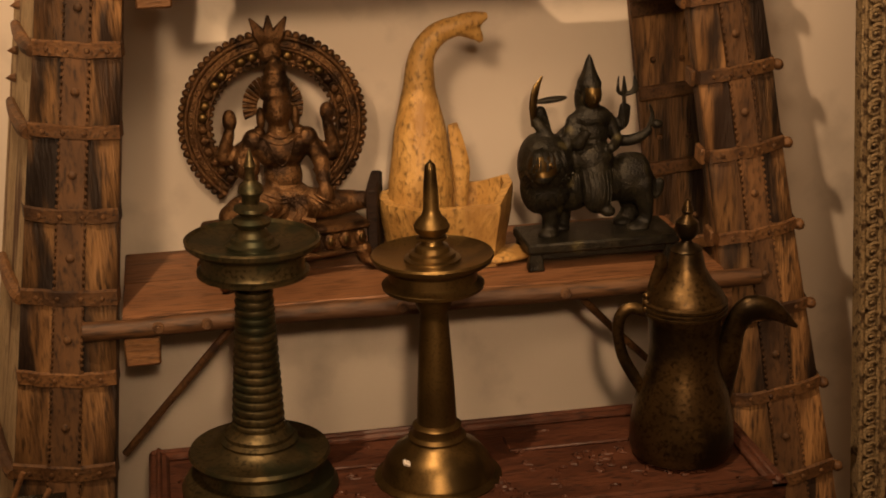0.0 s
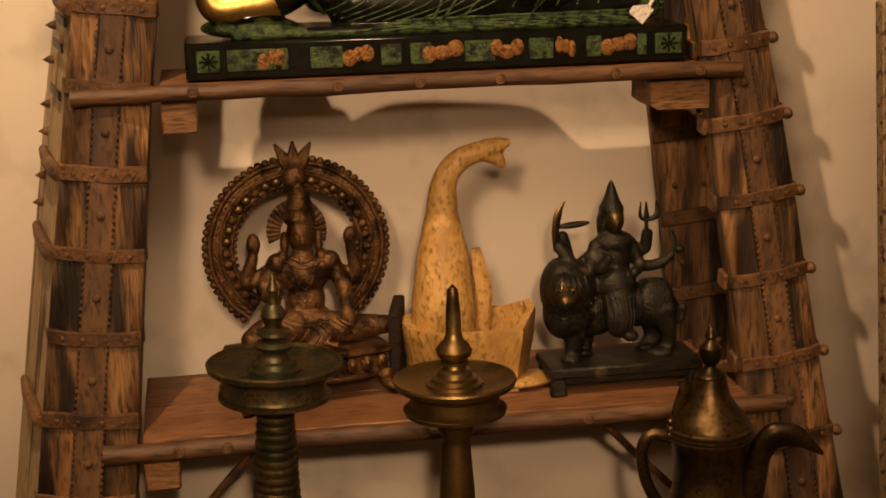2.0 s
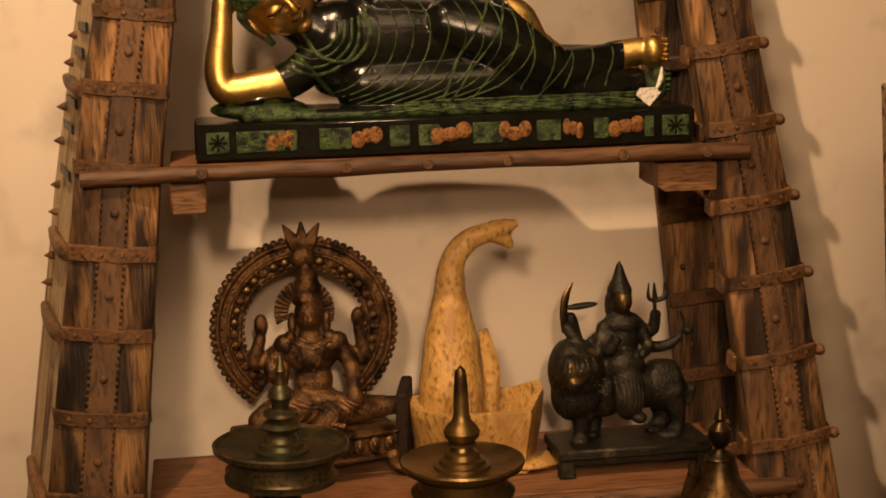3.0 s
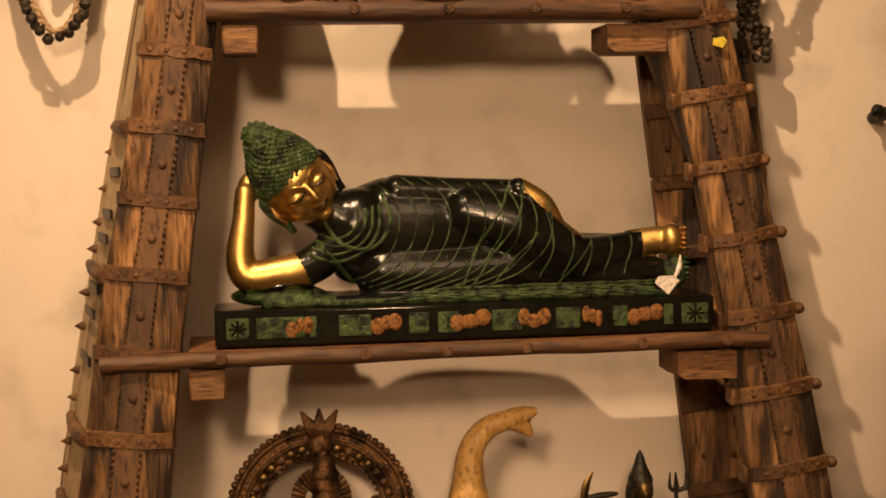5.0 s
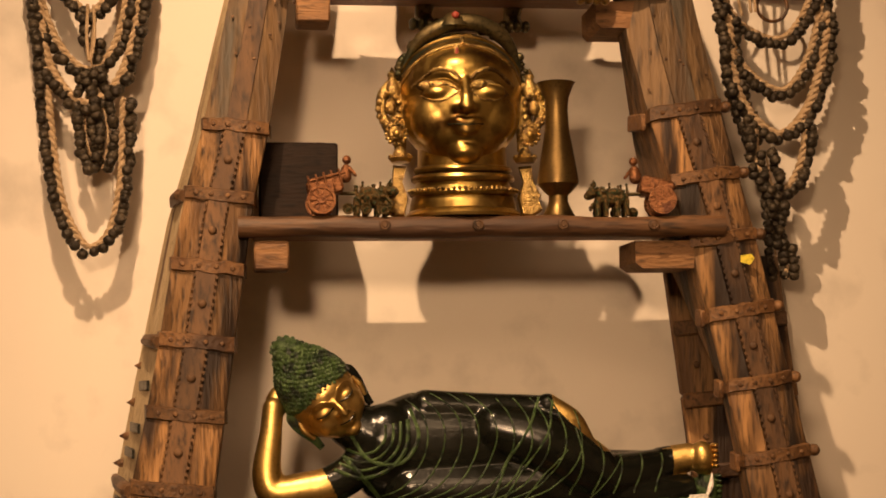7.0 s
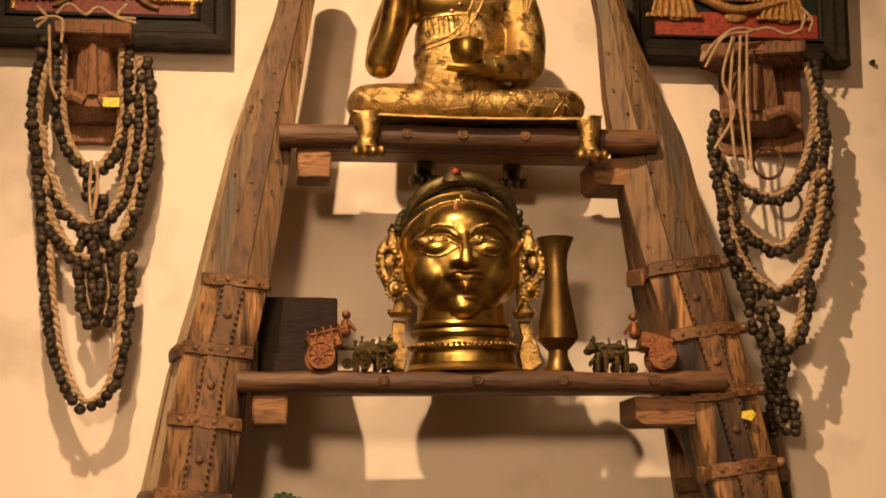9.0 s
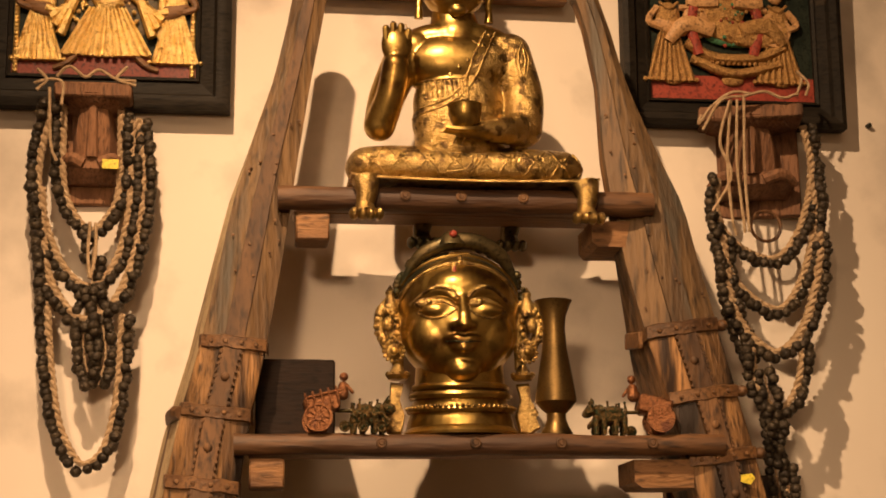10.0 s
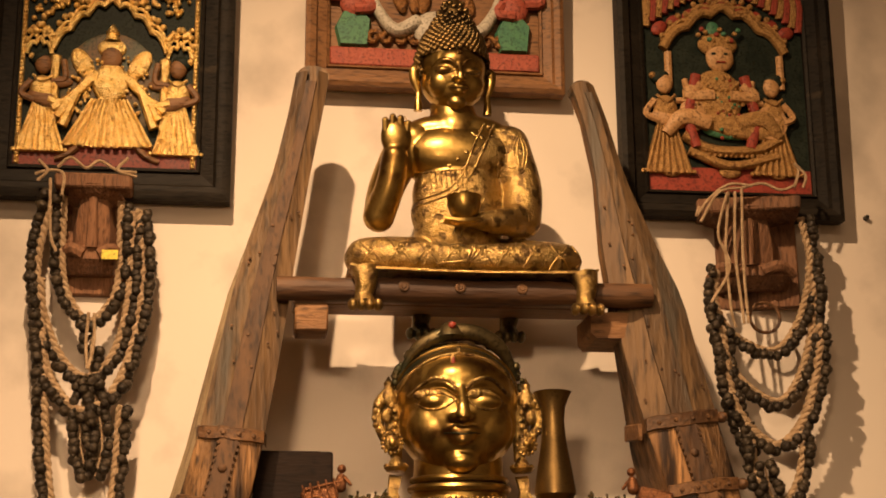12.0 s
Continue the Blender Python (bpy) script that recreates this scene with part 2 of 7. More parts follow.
def sweep(bm, pts, radii, seg=10, slot=0, flat=1.0, up=(0, 1, 0)):
    """A round (or flattened) rod along a line, closed at both ends. flat squeezes it along up."""
    n = len(pts)
    pts = [Vector(q) for q in pts]
    if not isinstance(radii, (list, tuple)):
        radii = [radii] * n
    elif len(radii) != n:
        xs = np.linspace(0, 1, len(radii))
        radii = [float(v) for v in np.interp(np.linspace(0, 1, n), xs, radii)]
    rings, u = [], Vector(up)
    for i, p in enumerate(pts):
        d = (pts[min(i + 1, n - 1)] - pts[max(i - 1, 0)])
        d = d.normalized() if d.length > 1e-9 else Vector((0, 0, 1))
        a = u - d * u.dot(d)
        if a.length < 0.05:
            a = Vector((1, 0, 0)) - d * d.x
        a.normalize()
        b = d.cross(a)
        rings.append([bm.verts.new(p + radii[i] * (flat * math.cos(w) * a + math.sin(w) * b)) for w in (2 * math.pi * k / seg for k in range(seg))])
    for r, s in zip(rings, rings[1:]):
        for k in range(seg):
            bm.faces.new((r[k], r[(k + 1) % seg], s[(k + 1) % seg], s[k])).material_index = slot
    for r in (rings[0][::-1], rings[-1]):
        bm.faces.new(r).material_index = slot


def ball(bm, c, r, turn=(0, 0, 0), seg=None, slot=0):
    """An ellipsoid."""
    rx, ry, rz = r if isinstance(r, (tuple, list)) else (r, r, r)
    m = pose(*c, *turn) @ Matrix.Diagonal((rx, ry, rz, 1))
    n, k = seg or ((36, 22) if max(rx, ry, rz) > 0.011 else (16, 10))
    rings = []
    for i in range(1, k):
        a = math.pi * i / k
        rings.append([bm.verts.new(m @ Vector((math.sin(a) * math.cos(2 * math.pi * j / n), math.sin(a) * math.sin(2 * math.pi * j / n), math.cos(a)))) for j in range(n)])
    top, low = bm.verts.new(m @ Vector((0, 0, 1))), bm.verts.new(m @ Vector((0, 0, -1)))
    for j in range(n):
        q = (j + 1) % n
        bm.faces.new((top, rings[0][j], rings[0][q])).material_index = slot
        bm.faces.new((low, rings[-1][q], rings[-1][j])).material_index = slot
        for a, b in zip(rings, rings[1:]):
            bm.faces.new((a[j], b[j], b[q], a[q])).material_index = slot


def plate(bm, outline, y0, y1, slot=0, inset=0.0):
    """A flat shape in the x-z plane between the depths y0 (front) and y1 (back), its front edge drawn in by inset."""
    cx = sum(p[0] for p in outline) / len(outline)
    cz = sum(p[1] for p in outline) / len(outline)
    k = 1 - inset
    f = [bm.verts.new((cx + (x - cx) * k, y0, cz + (z - cz) * k)) for x, z in outline]
    b = [bm.verts.new((x, y1, z)) for x, z in outline]
    n = len(f)
    fs = [bm.faces.new(f), bm.faces.new(b[::-1])] + [bm.faces.new((f[i], f[(i + 1) % n], b[(i + 1) % n], b[i])) for i in range(n)]
    paint(fs, slot)


def fuse(bm, voxel, rounds=4, factor=0.5):
    """Melts overlapping forms into one skin and returns it as a new bmesh."""
    me = bpy.data.meshes.new("melt")
    bmesh.ops.recalc_face_normals(bm, faces=bm.faces)
    bm.to_mesh(me)
    bm.free()
    ob = new("melt", me)
    a = ob.modifiers.new("melt", "REMESH")
    a.mode, a.voxel_size = "VOXEL", voxel
    b = ob.modifiers.new("soft", "SMOOTH")
    b.iterations, b.factor = rounds, factor
    bpy.context.view_layer.update()
    out = bmesh.new()
    made = bpy.data.meshes.new_from_object(ob.evaluated_get(bpy.context.evaluated_depsgraph_get()))
    out.from_mesh(made)
    bpy.data.objects.remove(ob)
    bpy.data.meshes.remove(me)
    bpy.data.meshes.remove(made)
    return out


def lerp(x, xs, ys):
    return float(np.interp(x, xs, ys))


# ---- the room ----
WALL_Y = 2.45


def slab(name, c, s, material, label, category):
    bm = bmesh.new()
    box(bm, (0, 0, 0), s)
    return solid(name, bm, material, c, label, category, kind="structure")


slab("wall_north", (0.3, WALL_Y + 0.1, 1.75), (5.4, 0.2, 3.5), PLASTER, "cream plastered wall behind the wooden rack", "wall")
# the other walls and the ceiling are unseen, added to close in and bounce light
slab("wall_south", (0.3, -2.1, 1.75), (5.4, 0.2, 3.5), BOUNCE, "unseen dull cream wall added to bounce light into the room", "wall")
slab("wall_west", (-2.3, 0.175, 1.75), (0.2, 4.35, 3.5), BOUNCE, "unseen dull cream wall added to bounce light into the room", "wall")
slab("wall_east", (2.9, 0.175, 1.75), (0.2, 4.35, 3.5), BOUNCE, "unseen dull cream wall added to bounce light into the room", "wall")
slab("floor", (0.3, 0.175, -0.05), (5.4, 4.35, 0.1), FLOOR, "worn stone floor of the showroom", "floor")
slab("ceiling", (0.3, 0.175, 3.45), (5.0, 4.35, 0.1), BOUNCE, "unseen dull cream ceiling added to bounce light into the room", "ceiling")

# ---- the rack: two old boat-shaped cart sides leaning in, with four shelves ----
BACK = 2.41


def front_y(z):
    return 2.15 + (z - 1.5) * 0.1051


LEFT_Z = (0.0, 0.40, 0.73, 0.97, 1.16, 1.31, 1.5, 1.74, 1.865, 2.0, 2.09, 2.16, 2.295, 2.39, 2.47)
LEFT_OUT = (-0.345, -0.29, -0.245, -0.212, -0.184, -0.166, -0.128, -0.092, -0.060, -0.033, -0.016, 0.003, 0.043, 0.063, 0.076)
LEFT_IN = (-0.18, -0.14, -0.109, -0.085, -0.066, -0.049, -0.021, 0.010, 0.036, 0.058, 0.071, 0.080, 0.100, 0.117, 0.130)
RIGHT_Z = (0.0, 0.39, 0.63, 0.90, 1.11, 1.27, 1.485, 1.736, 1.87, 2.01, 2.10, 2.178, 2.31, 2.41, 2.47)
RIGHT_IN = (0.868, 0.832, 0.810, 0.781, 0.756, 0.737, 0.702, 0.650, 0.612, 0.582, 0.568, 0.560, 0.558, 0.543, 0.526)
RIGHT_OUT = (1.04, 0.986, 0.943, 0.900, 0.872, 0.842, 0.801, 0.756, 0.727, 0.698, 0.682, 0.650, 0.603, 0.581, 0.563)


REAR_Z = (0.0, 0.72, 1.12, 1.5, 1.70)
REAR_X = (0.855, 0.779, 0.733, 0.691, 0.668)


def post(side, label):
    left = side == "left"
    zs, outs, ins = (LEFT_Z, LEFT_OUT, LEFT_IN) if left else (RIGHT_Z, RIGHT_OUT, RIGHT_IN)
    base = thing("rack_post", (lerp(0, zs, outs), 2.2, 0), label, "rack post", group="posts of the rack")
    o = base.location

    def out(z):
        return lerp(z, zs, outs)

    def inn(z):
        return lerp(z, zs, ins)

    def deep(z):
        return min(BACK, front_y(z) + lerp(z, (0.0, 0.8, 1.6, 1.8, 1.95, 2.1, 2.5), (0.33, 0.31, 0.235, 0.17, 0.09, 0.05, 0.045)))

    def flare(z):
        return lerp(z, (0, 0.8, 1.5, 1.9, 2.3), (0.060, 0.052, 0.042, 0.020, 0.0)) * (-1 if left else 1)

    def across(z, k, proud, a=0.0):
        """A point of the front face, k from the outer (0) to the inner edge (1); the face bows a little."""
        bow = 0.012 * (2 * k - 1) ** 2
        w = out(z) + (inn(z) - out(z)) * k
        return Vector((w, front_y(z) - proud + bow, z)) - o

    # the hollow body: an inner board, an outer flared board and a back between them
    cuts = [0.0, 0.4, 0.8, 1.2, 1.5, 1.75, 1.87, 2.0, 2.1, 2.18, 2.31, 2.41, 2.47]
    sgn = 1 if left else -1
    for name, mtl in (("inner_board", PLANK), ("outer_board", PALE if left else PLANK), ("core", STRIP)):
        bm = bmesh.new()
        rings = []
        for z in cuts:
            yf, yb = front_y(z) + 0.014, deep(z)
            if not left and name == "inner_board" and z < 1.7:
                yb = yf + 0.035
            if name == "inner_board":
                x = inn(z)
                q = [(x - sgn * 0.022, yf), (x - sgn * 0.001, yf), (x - sgn * 0.001, yb), (x - sgn * 0.022, yb)]
            elif name == "outer_board":
                x = out(z)
                q = [(x + sgn * 0.001, yf), (x + sgn * 0.02, yf), (x + flare(z) + sgn * 0.02, yb), (x + flare(z) + sgn * 0.001, yb)]
            else:
                q = [(out(z) + sgn * 0.021, yf + 0.004), (inn(z) - sgn * 0.023, yf + 0.004), (inn(z) - sgn * 0.023, yf + 0.02), (out(z) + sgn * 0.021, yf + 0.02)]
            rings.append([bm.verts.new(Vector((x, y, z)) - o) for x, y in q])
        for a, b in zip(rings, rings[1:]):
            for i in range(4):
                bm.faces.new((a[i], a[(i + 1) % 4], b[(i + 1) % 4], b[i]))
        bm.faces.new(rings[0][::-1]), bm.faces.new(rings[-1])
        part(name, bm, mtl, base)

    bands = (0.27, 0.40, 0.53, 0.668, 0.786, 0.902, 1.018, 1.13, 1.245, 1.355, 1.458, 1.56, 1.667, 1.77, 1.872) if left else \
        (0.27, 0.405, 0.545, 0.675, 0.80, 0.927, 1.045, 1.16, 1.272, 1.385, 1.492, 1.597, 1.706, 1.80, 1.902)
    skew = 0.10 if left else -0.13
    edges = [0.0, *bands]

    def tilted(z, k):
        return z - skew * (inn(z) - out(z)) * (k - 0.5)

    # planks between the bands: two of wood and a dark strip with toothed edges between them
    for a, b in zip(edges, edges[1:]):
        for k0, k1, proud, mtl, name in ((0.0, 0.335, 0.0, PLANK, "plank"), (0.345, 0.645, 0.004, STRIP, "metal_strip"), (0.655, 1.0, 0.001, PLANK, "plank")):
            bm = bmesh.new()
            low = [across(tilted(a, k), k, d) for k, d in ((k0, proud), (k1, proud), (k1, -0.012), (k0, -0.012))]
            high = [across(tilted(b, k), k, d) for k, d in ((k0, proud), (k1, proud), (k1, -0.012), (k0, -0.012))]
            if not left:
                low, high = low[::-1], high[::-1]
            mid = sum(low + high, Vector()) / 8
            hexa(bm, [p - mid for p in low], [p - mid for p in high], 0.002)
            if name == "metal_strip":
                n = int((b - a) / 0.009)
                for k in (k0, k1):
                    for i in range(n):
                        z = a + (b - a) * (i + 0.5) / n
                        box(bm, across(tilted(z, k), k, proud + 0.0005) - mid, (0.0042, 0.002, 0.0042), 0, (0, 45, 0))
                lathe(bm, [(0.0, 0.004), (0.0045, 0.003), (0.0062, 0.001), (0.0065, 0.0)], 10, across((a + b) / 2, 0.5, proud) - mid, (90, 0, 0))
            part(name, bm, mtl, base, at=mid)
    # iron bands with rivets, their ends bent round the edges
    for i, z in enumerate(bands):
        bm = bmesh.new()
        pts = []
        n = 8
        for j in range(n + 1):
            k = j / n
            pts.append(across(tilted(z, k) + random.uniform(-0.0012, 0.0012), k, 0.005))
        e0 = pts[0] + Vector((-0.004 * sgn, 0.02, 0))
        e1 = pts[-1] + Vector((0.004 * sgn, 0.03, 0))
        pts = [e0, *pts, e1]
        h = random.uniform(0.0095, 0.0125)
        rows = []
        for p in pts:
            rows.append([bm.verts.new(p + Vector((0, dy, dz))) for dy, dz in ((0.004, -h), (-0.001, -h * 0.8), (-0.001, h * 0.8), (0.004, h))])
        for r, s in zip(rows, rows[1:]):
            for q in range(3):
                bm.faces.new((r[q], r[q + 1], s[q + 1], s[q]))
            bm.faces.new((r[3], r[0], s[0], s[3]))
        bm.faces.new(rows[0]), bm.faces.new(rows[-1][::-1])
        band = part("iron_band", bm, IRON, base)
        for k in (0.16, 0.38, 0.62, 0.84):
            bm = bmesh.new()
            lathe(bm, [(0.0, 0.003), (0.0026, 0.0022), (0.0038, 0.0), (0.0038, -0.002)], 8, (0, 0, 0), (90, 0, 0))
            part("rivet", bm, IRON, band, at=across(tilted(z, k), k, 0.006))
        # bands that run on round the flared side end in a rolled lip
        if left and i in (2, 4, 6, 7, 9, 11, 13):
            bm = bmesh.new()
            q = Vector((out(z), front_y(z) + 0.012, z)) - o
            sweep(bm, smooth_path([q, q + Vector((-0.007, 0.02, 0.002)), q + Vector((flare(z) * 0.38 - 0.006, 0.10, 0.006)), q + Vector((flare(z) * 0.70 - 0.004, 0.19, 0.008))]), [0.009, 0.011, 0.010, 0.007], 8)
            part("rolled_lip", bm, IRON, base)
        if not left:
            bm = bmesh.new()
            dd = 0.03 if z < 1.7 else deep(z) - front_y(z) - 0.03
            box(bm, (0, 0, 0), (0.008, dd, 0.026), 0.002, (8, 0, 0))
            part("side_band", bm, IRON, base, at=Vector((inn(z) - 0.003, front_y(z) + 0.024 + dd / 2, z - 0.010)) - o)
            bm = bmesh.new()
            ball(bm, (0, 0, 0), (0.009, 0.012, 0.009), seg=(8, 6))
            part("band_end", bm, IRON, base, at=Vector((out(z) + 0.006, front_y(z) + 0.012, z + 0.006)) - o)
    if not left:
        # the rear board of the hollow post, with straps of its own
        def rear(z):
            return lerp(z, REAR_Z, REAR_X)
        for a, b in ((0.0, 0.70), (0.70, 0.97), (0.97, 1.24), (1.24, 1.47), (1.47, 1.695)):
            bm = bmesh.new()
            q = [[Vector((rear(z) + dx, y, z)) - o for dx, y in ((0.0, 2.362), (0.19, 2.362), (0.19, 2.385), (0.0, 2.385))] for z in (a + 0.001, b - 0.001)]
            mid = sum(q[0] + q[1], Vector()) / 8
            hexa(bm, [p - mid for p in q[0]], [p - mid for p in q[1]], 0.003)
            part("rear_board", bm, PLANK, base, at=mid)
        for z in (0.70, 0.84, 0.97, 1.11, 1.24, 1.355, 1.47, 1.585):
            bm = bmesh.new()
            box(bm, (0, 0, 0), (0.19, 0.010, 0.024), 0.003, (0, -5, 0))
            part("rear_strap", bm, IRON, base, at=Vector((rear(z) + 0.093, 2.358, z)) - o)
            for k in (0.02, 0.07):
                bm = bmesh.new()
                lathe(bm, [(0.0, 0.004), (0.004, 0.003), (0.0055, 0.0)], 8, (0, 0, 0), (90, 0, 0))
                part("rivet", bm, IRON, base, at=Vector((rear(z) + k, 2.352, z + 0.05)) - o)
    if left:
        # black straps and pointed studs on the flared side
        for z in (1.235, 1.30, 1.405, 1.44, 1.50, 1.335):
            bm = bmesh.new()
            box(bm, (0, 0, 0), (0.004, 0.12, 0.014), 0.001, (0, 0, math.degrees(math.atan2(-flare(z), 0.26))))
            part("black_strap", bm, BLACKMETAL, base, at=Vector((out(z) + flare(z) * 0.32 - 0.003, front_y(z) + 0.095, z)) - o)
        for z in (1.165, 1.205, 1.27, 1.32, 1.385, 1.425, 1.475, 1.53, 1.10, 1.06):
            bm = bmesh.new()
            lathe(bm, [(0.007, 0), (0.006, 0.006), (0.0, 0.016)], 8, (0, 0, 0), (0, -90, 0))
            part("stud", bm, IRON, base, at=Vector((out(z) + flare(z) * 0.72 + 0.002, front_y(z) + 0.2, z)) - o)
    # the tapering horn on top: sheathed wood with a raised strip and nail heads
    top = edges[-1]
    tip = 2.47
    for k0, k1, proud, mtl, name, z1 in ((0.0, 0.34, 0.0, SHEATH, "horn_plank", tip), (0.345, 0.645, 0.003, STRIP if left else SHEATH, "horn_strip", tip - 0.02), (0.65, 1.0, 0.0, SHEATH, "horn_plank", tip)):
        bm = bmesh.new()
        n = 16
        rings = []
        for j in range(n + 1):
            z = top + (z1 - top) * j / n
            zz = z if j else top
            d = -0.012
            rings.append([bm.verts.new(across(zz, k, e)) for k, e in ((k0, proud), (k1, proud), (k1, d), (k0, d))])
        for a, b in zip(rings, rings[1:]):
            for q in range(4):
                bm.faces.new((a[q], a[(q + 1) % 4], b[(q + 1) % 4], b[q]))
        bm.faces.new(rings[0][::-1]), bm.faces.new(rings[-1])
        horn = part(name, bm, mtl, base)
    bm = bmesh.new()
    w = (inn(tip) - out(tip)) / 2
    c = Vector(((inn(tip) + out(tip)) / 2, front_y(tip) + 0.022, tip - 0.006)) - o
    sweep(bm, [c + Vector((0, -0.012, 0)), c + Vector((0, 0.022, 0))], [abs(w) * 0.97, abs(w) * 0.97], 24, flat=0.7, up=(0, 0, 1))
    part("horn_tip", bm, SHEATH, base)
    for i in range(16):
        z = random.uniform(1.93, 2.25)
        k = random.choice((0.12, 0.3, 0.42, 0.6, 0.75, 0.9)) + random.uniform(-0.03, 0.03)
        bm = bmesh.new()
        lathe(bm, [(0.0, 0.0016), (0.002, 0.001), (0.0025, 0.0)], 7, (0, 0, 0), (90, 0, 0))
        part("nail_head", bm, IRON, base, at=across(z, k, 0.0035))
    return base


post("left", "tall weathered plank post with riveted rusty iron bands")
post("right", "tall worn wooden post bound with rusty iron straps")


def shelf(z, x0, x1, rail_h, depth, block_z, xl, xr, label, bolts):
    yf = front_y(z)
    base = thing("shelf", ((x0 + x1) / 2, yf, z), label, "shelf", group="shelves of the rack")
    o = base.location
    bm = bmesh.new()
    n = 14
    pts = [Vector((x0 + (x1 - x0) * i / n, yf - 0.010 + random.uniform(-0.0015, 0.0015), z - rail_h / 2 + random.uniform(-0.0015, 0.0015))) - o for i in range(n + 1)]
    sweep(bm, pts, [rail_h * 0.52 * random.uniform(0.93, 1.05) for _ in pts], 12, flat=0.95)
    rail = part("rail", bm, RAIL, base)
    for x in bolts:
        bm = bmesh.new()
        lathe(bm, [(0.0, 0.004), (0.003, 0.0045), (0.0045, 0.003), (0.006, 0.004), (0.008, 0.003), (0.009, -0.002)], 12, (0, 0, 0), (90, 0, 0))
        part("bolt", bm, STRIP, rail, "small ringed dark bolt", at=Vector((x, yf - 0.0095 - rail_h * 0.5, z - rail_h * 0.45)) - o)
    bm = bmesh.new()
    half = (depth - 0.012) / 2
    for i in range(2):
        box(bm, Vector(((xl + xr) / 2, yf + 0.006 + half * (i + 0.5), z - 0.011)) - o, (xr - xl, half - 0.002, 0.018), 0.002)
    part("board", bm, BOARD, base)
    for x, w, s in ((xl + 0.012, 0.05, 1), (xr - 0.03, 0.085, -1)):
        bm = bmesh.new()
        h = 0.042
        zc = z - rail_h - 0.004
        if s > 0:
            box(bm, Vector((x + w / 2 - 0.012, yf + 0.02, zc - h / 2)) - o, (w, 0.06, h), 0.003)
        else:
            if z > 2:
                x, w = x + 0.02, 0.06
            q = [(x - w * 0.55, zc - 0.001), (x + w * 0.5, zc - 0.001), (x + w * 0.5, zc - h), (x - w * 0.42, zc - h), (x - w * 0.55, zc - h * 0.8)]
            plate(bm, [(p[0] - o.x, p[1] - o.z) for p in q][::-1], 0.002, 0.10)
        part("bracket_block", bm, BLOCK, base, at=None)
    return base


shelf(0.752, -0.155, 0.85, 0.027, 0.31, 0, -0.10, 0.80, "lowest red-brown shelf board with a rough round front rail", (0.018, 0.544, 0.30, -0.05))
shelf(1.249, -0.165, 0.79, 0.023, 0.22, 0, -0.045, 0.735, "plank shelf with brass bolts carrying the reclining statue", (0.0, 0.20, 0.315, 0.43, 0.60, 0.725))
shelf(1.737, -0.008, 0.705, 0.030, 0.165, 0, 0.014, 0.65, "narrow plank shelf with a rounded dark front rail", (0.20, 0.335, 0.46, 0.595))
shelf(2.114, 0.050, 0.625, 0.037, 0.15, 0, 0.078, 0.575, "short top shelf holding the seated brass statue", (0.24, 0.325, 0.42))

# thin iron braces under the lowest shelf
for a, b in (((0.06, 2.10, 0.72), (-0.118, 2.16, 0.50)), ((0.575, 2.10, 0.72), (0.66, 2.2, 0.62)), ((0.66, 2.2, 0.62), (0.83, 2.3, 0.44))):
    bm = bmesh.new()
    sweep(bm, [Vector(a) - Vector(a), Vector(b) - Vector(a)], 0.006, 8)
    solid("brace", bm, IRON, a, "thin rusty iron brace under the lowest shelf", "brace", group="braces under the shelf")

# ---- the carved low table in front ----
TABLE_Z = 0.55


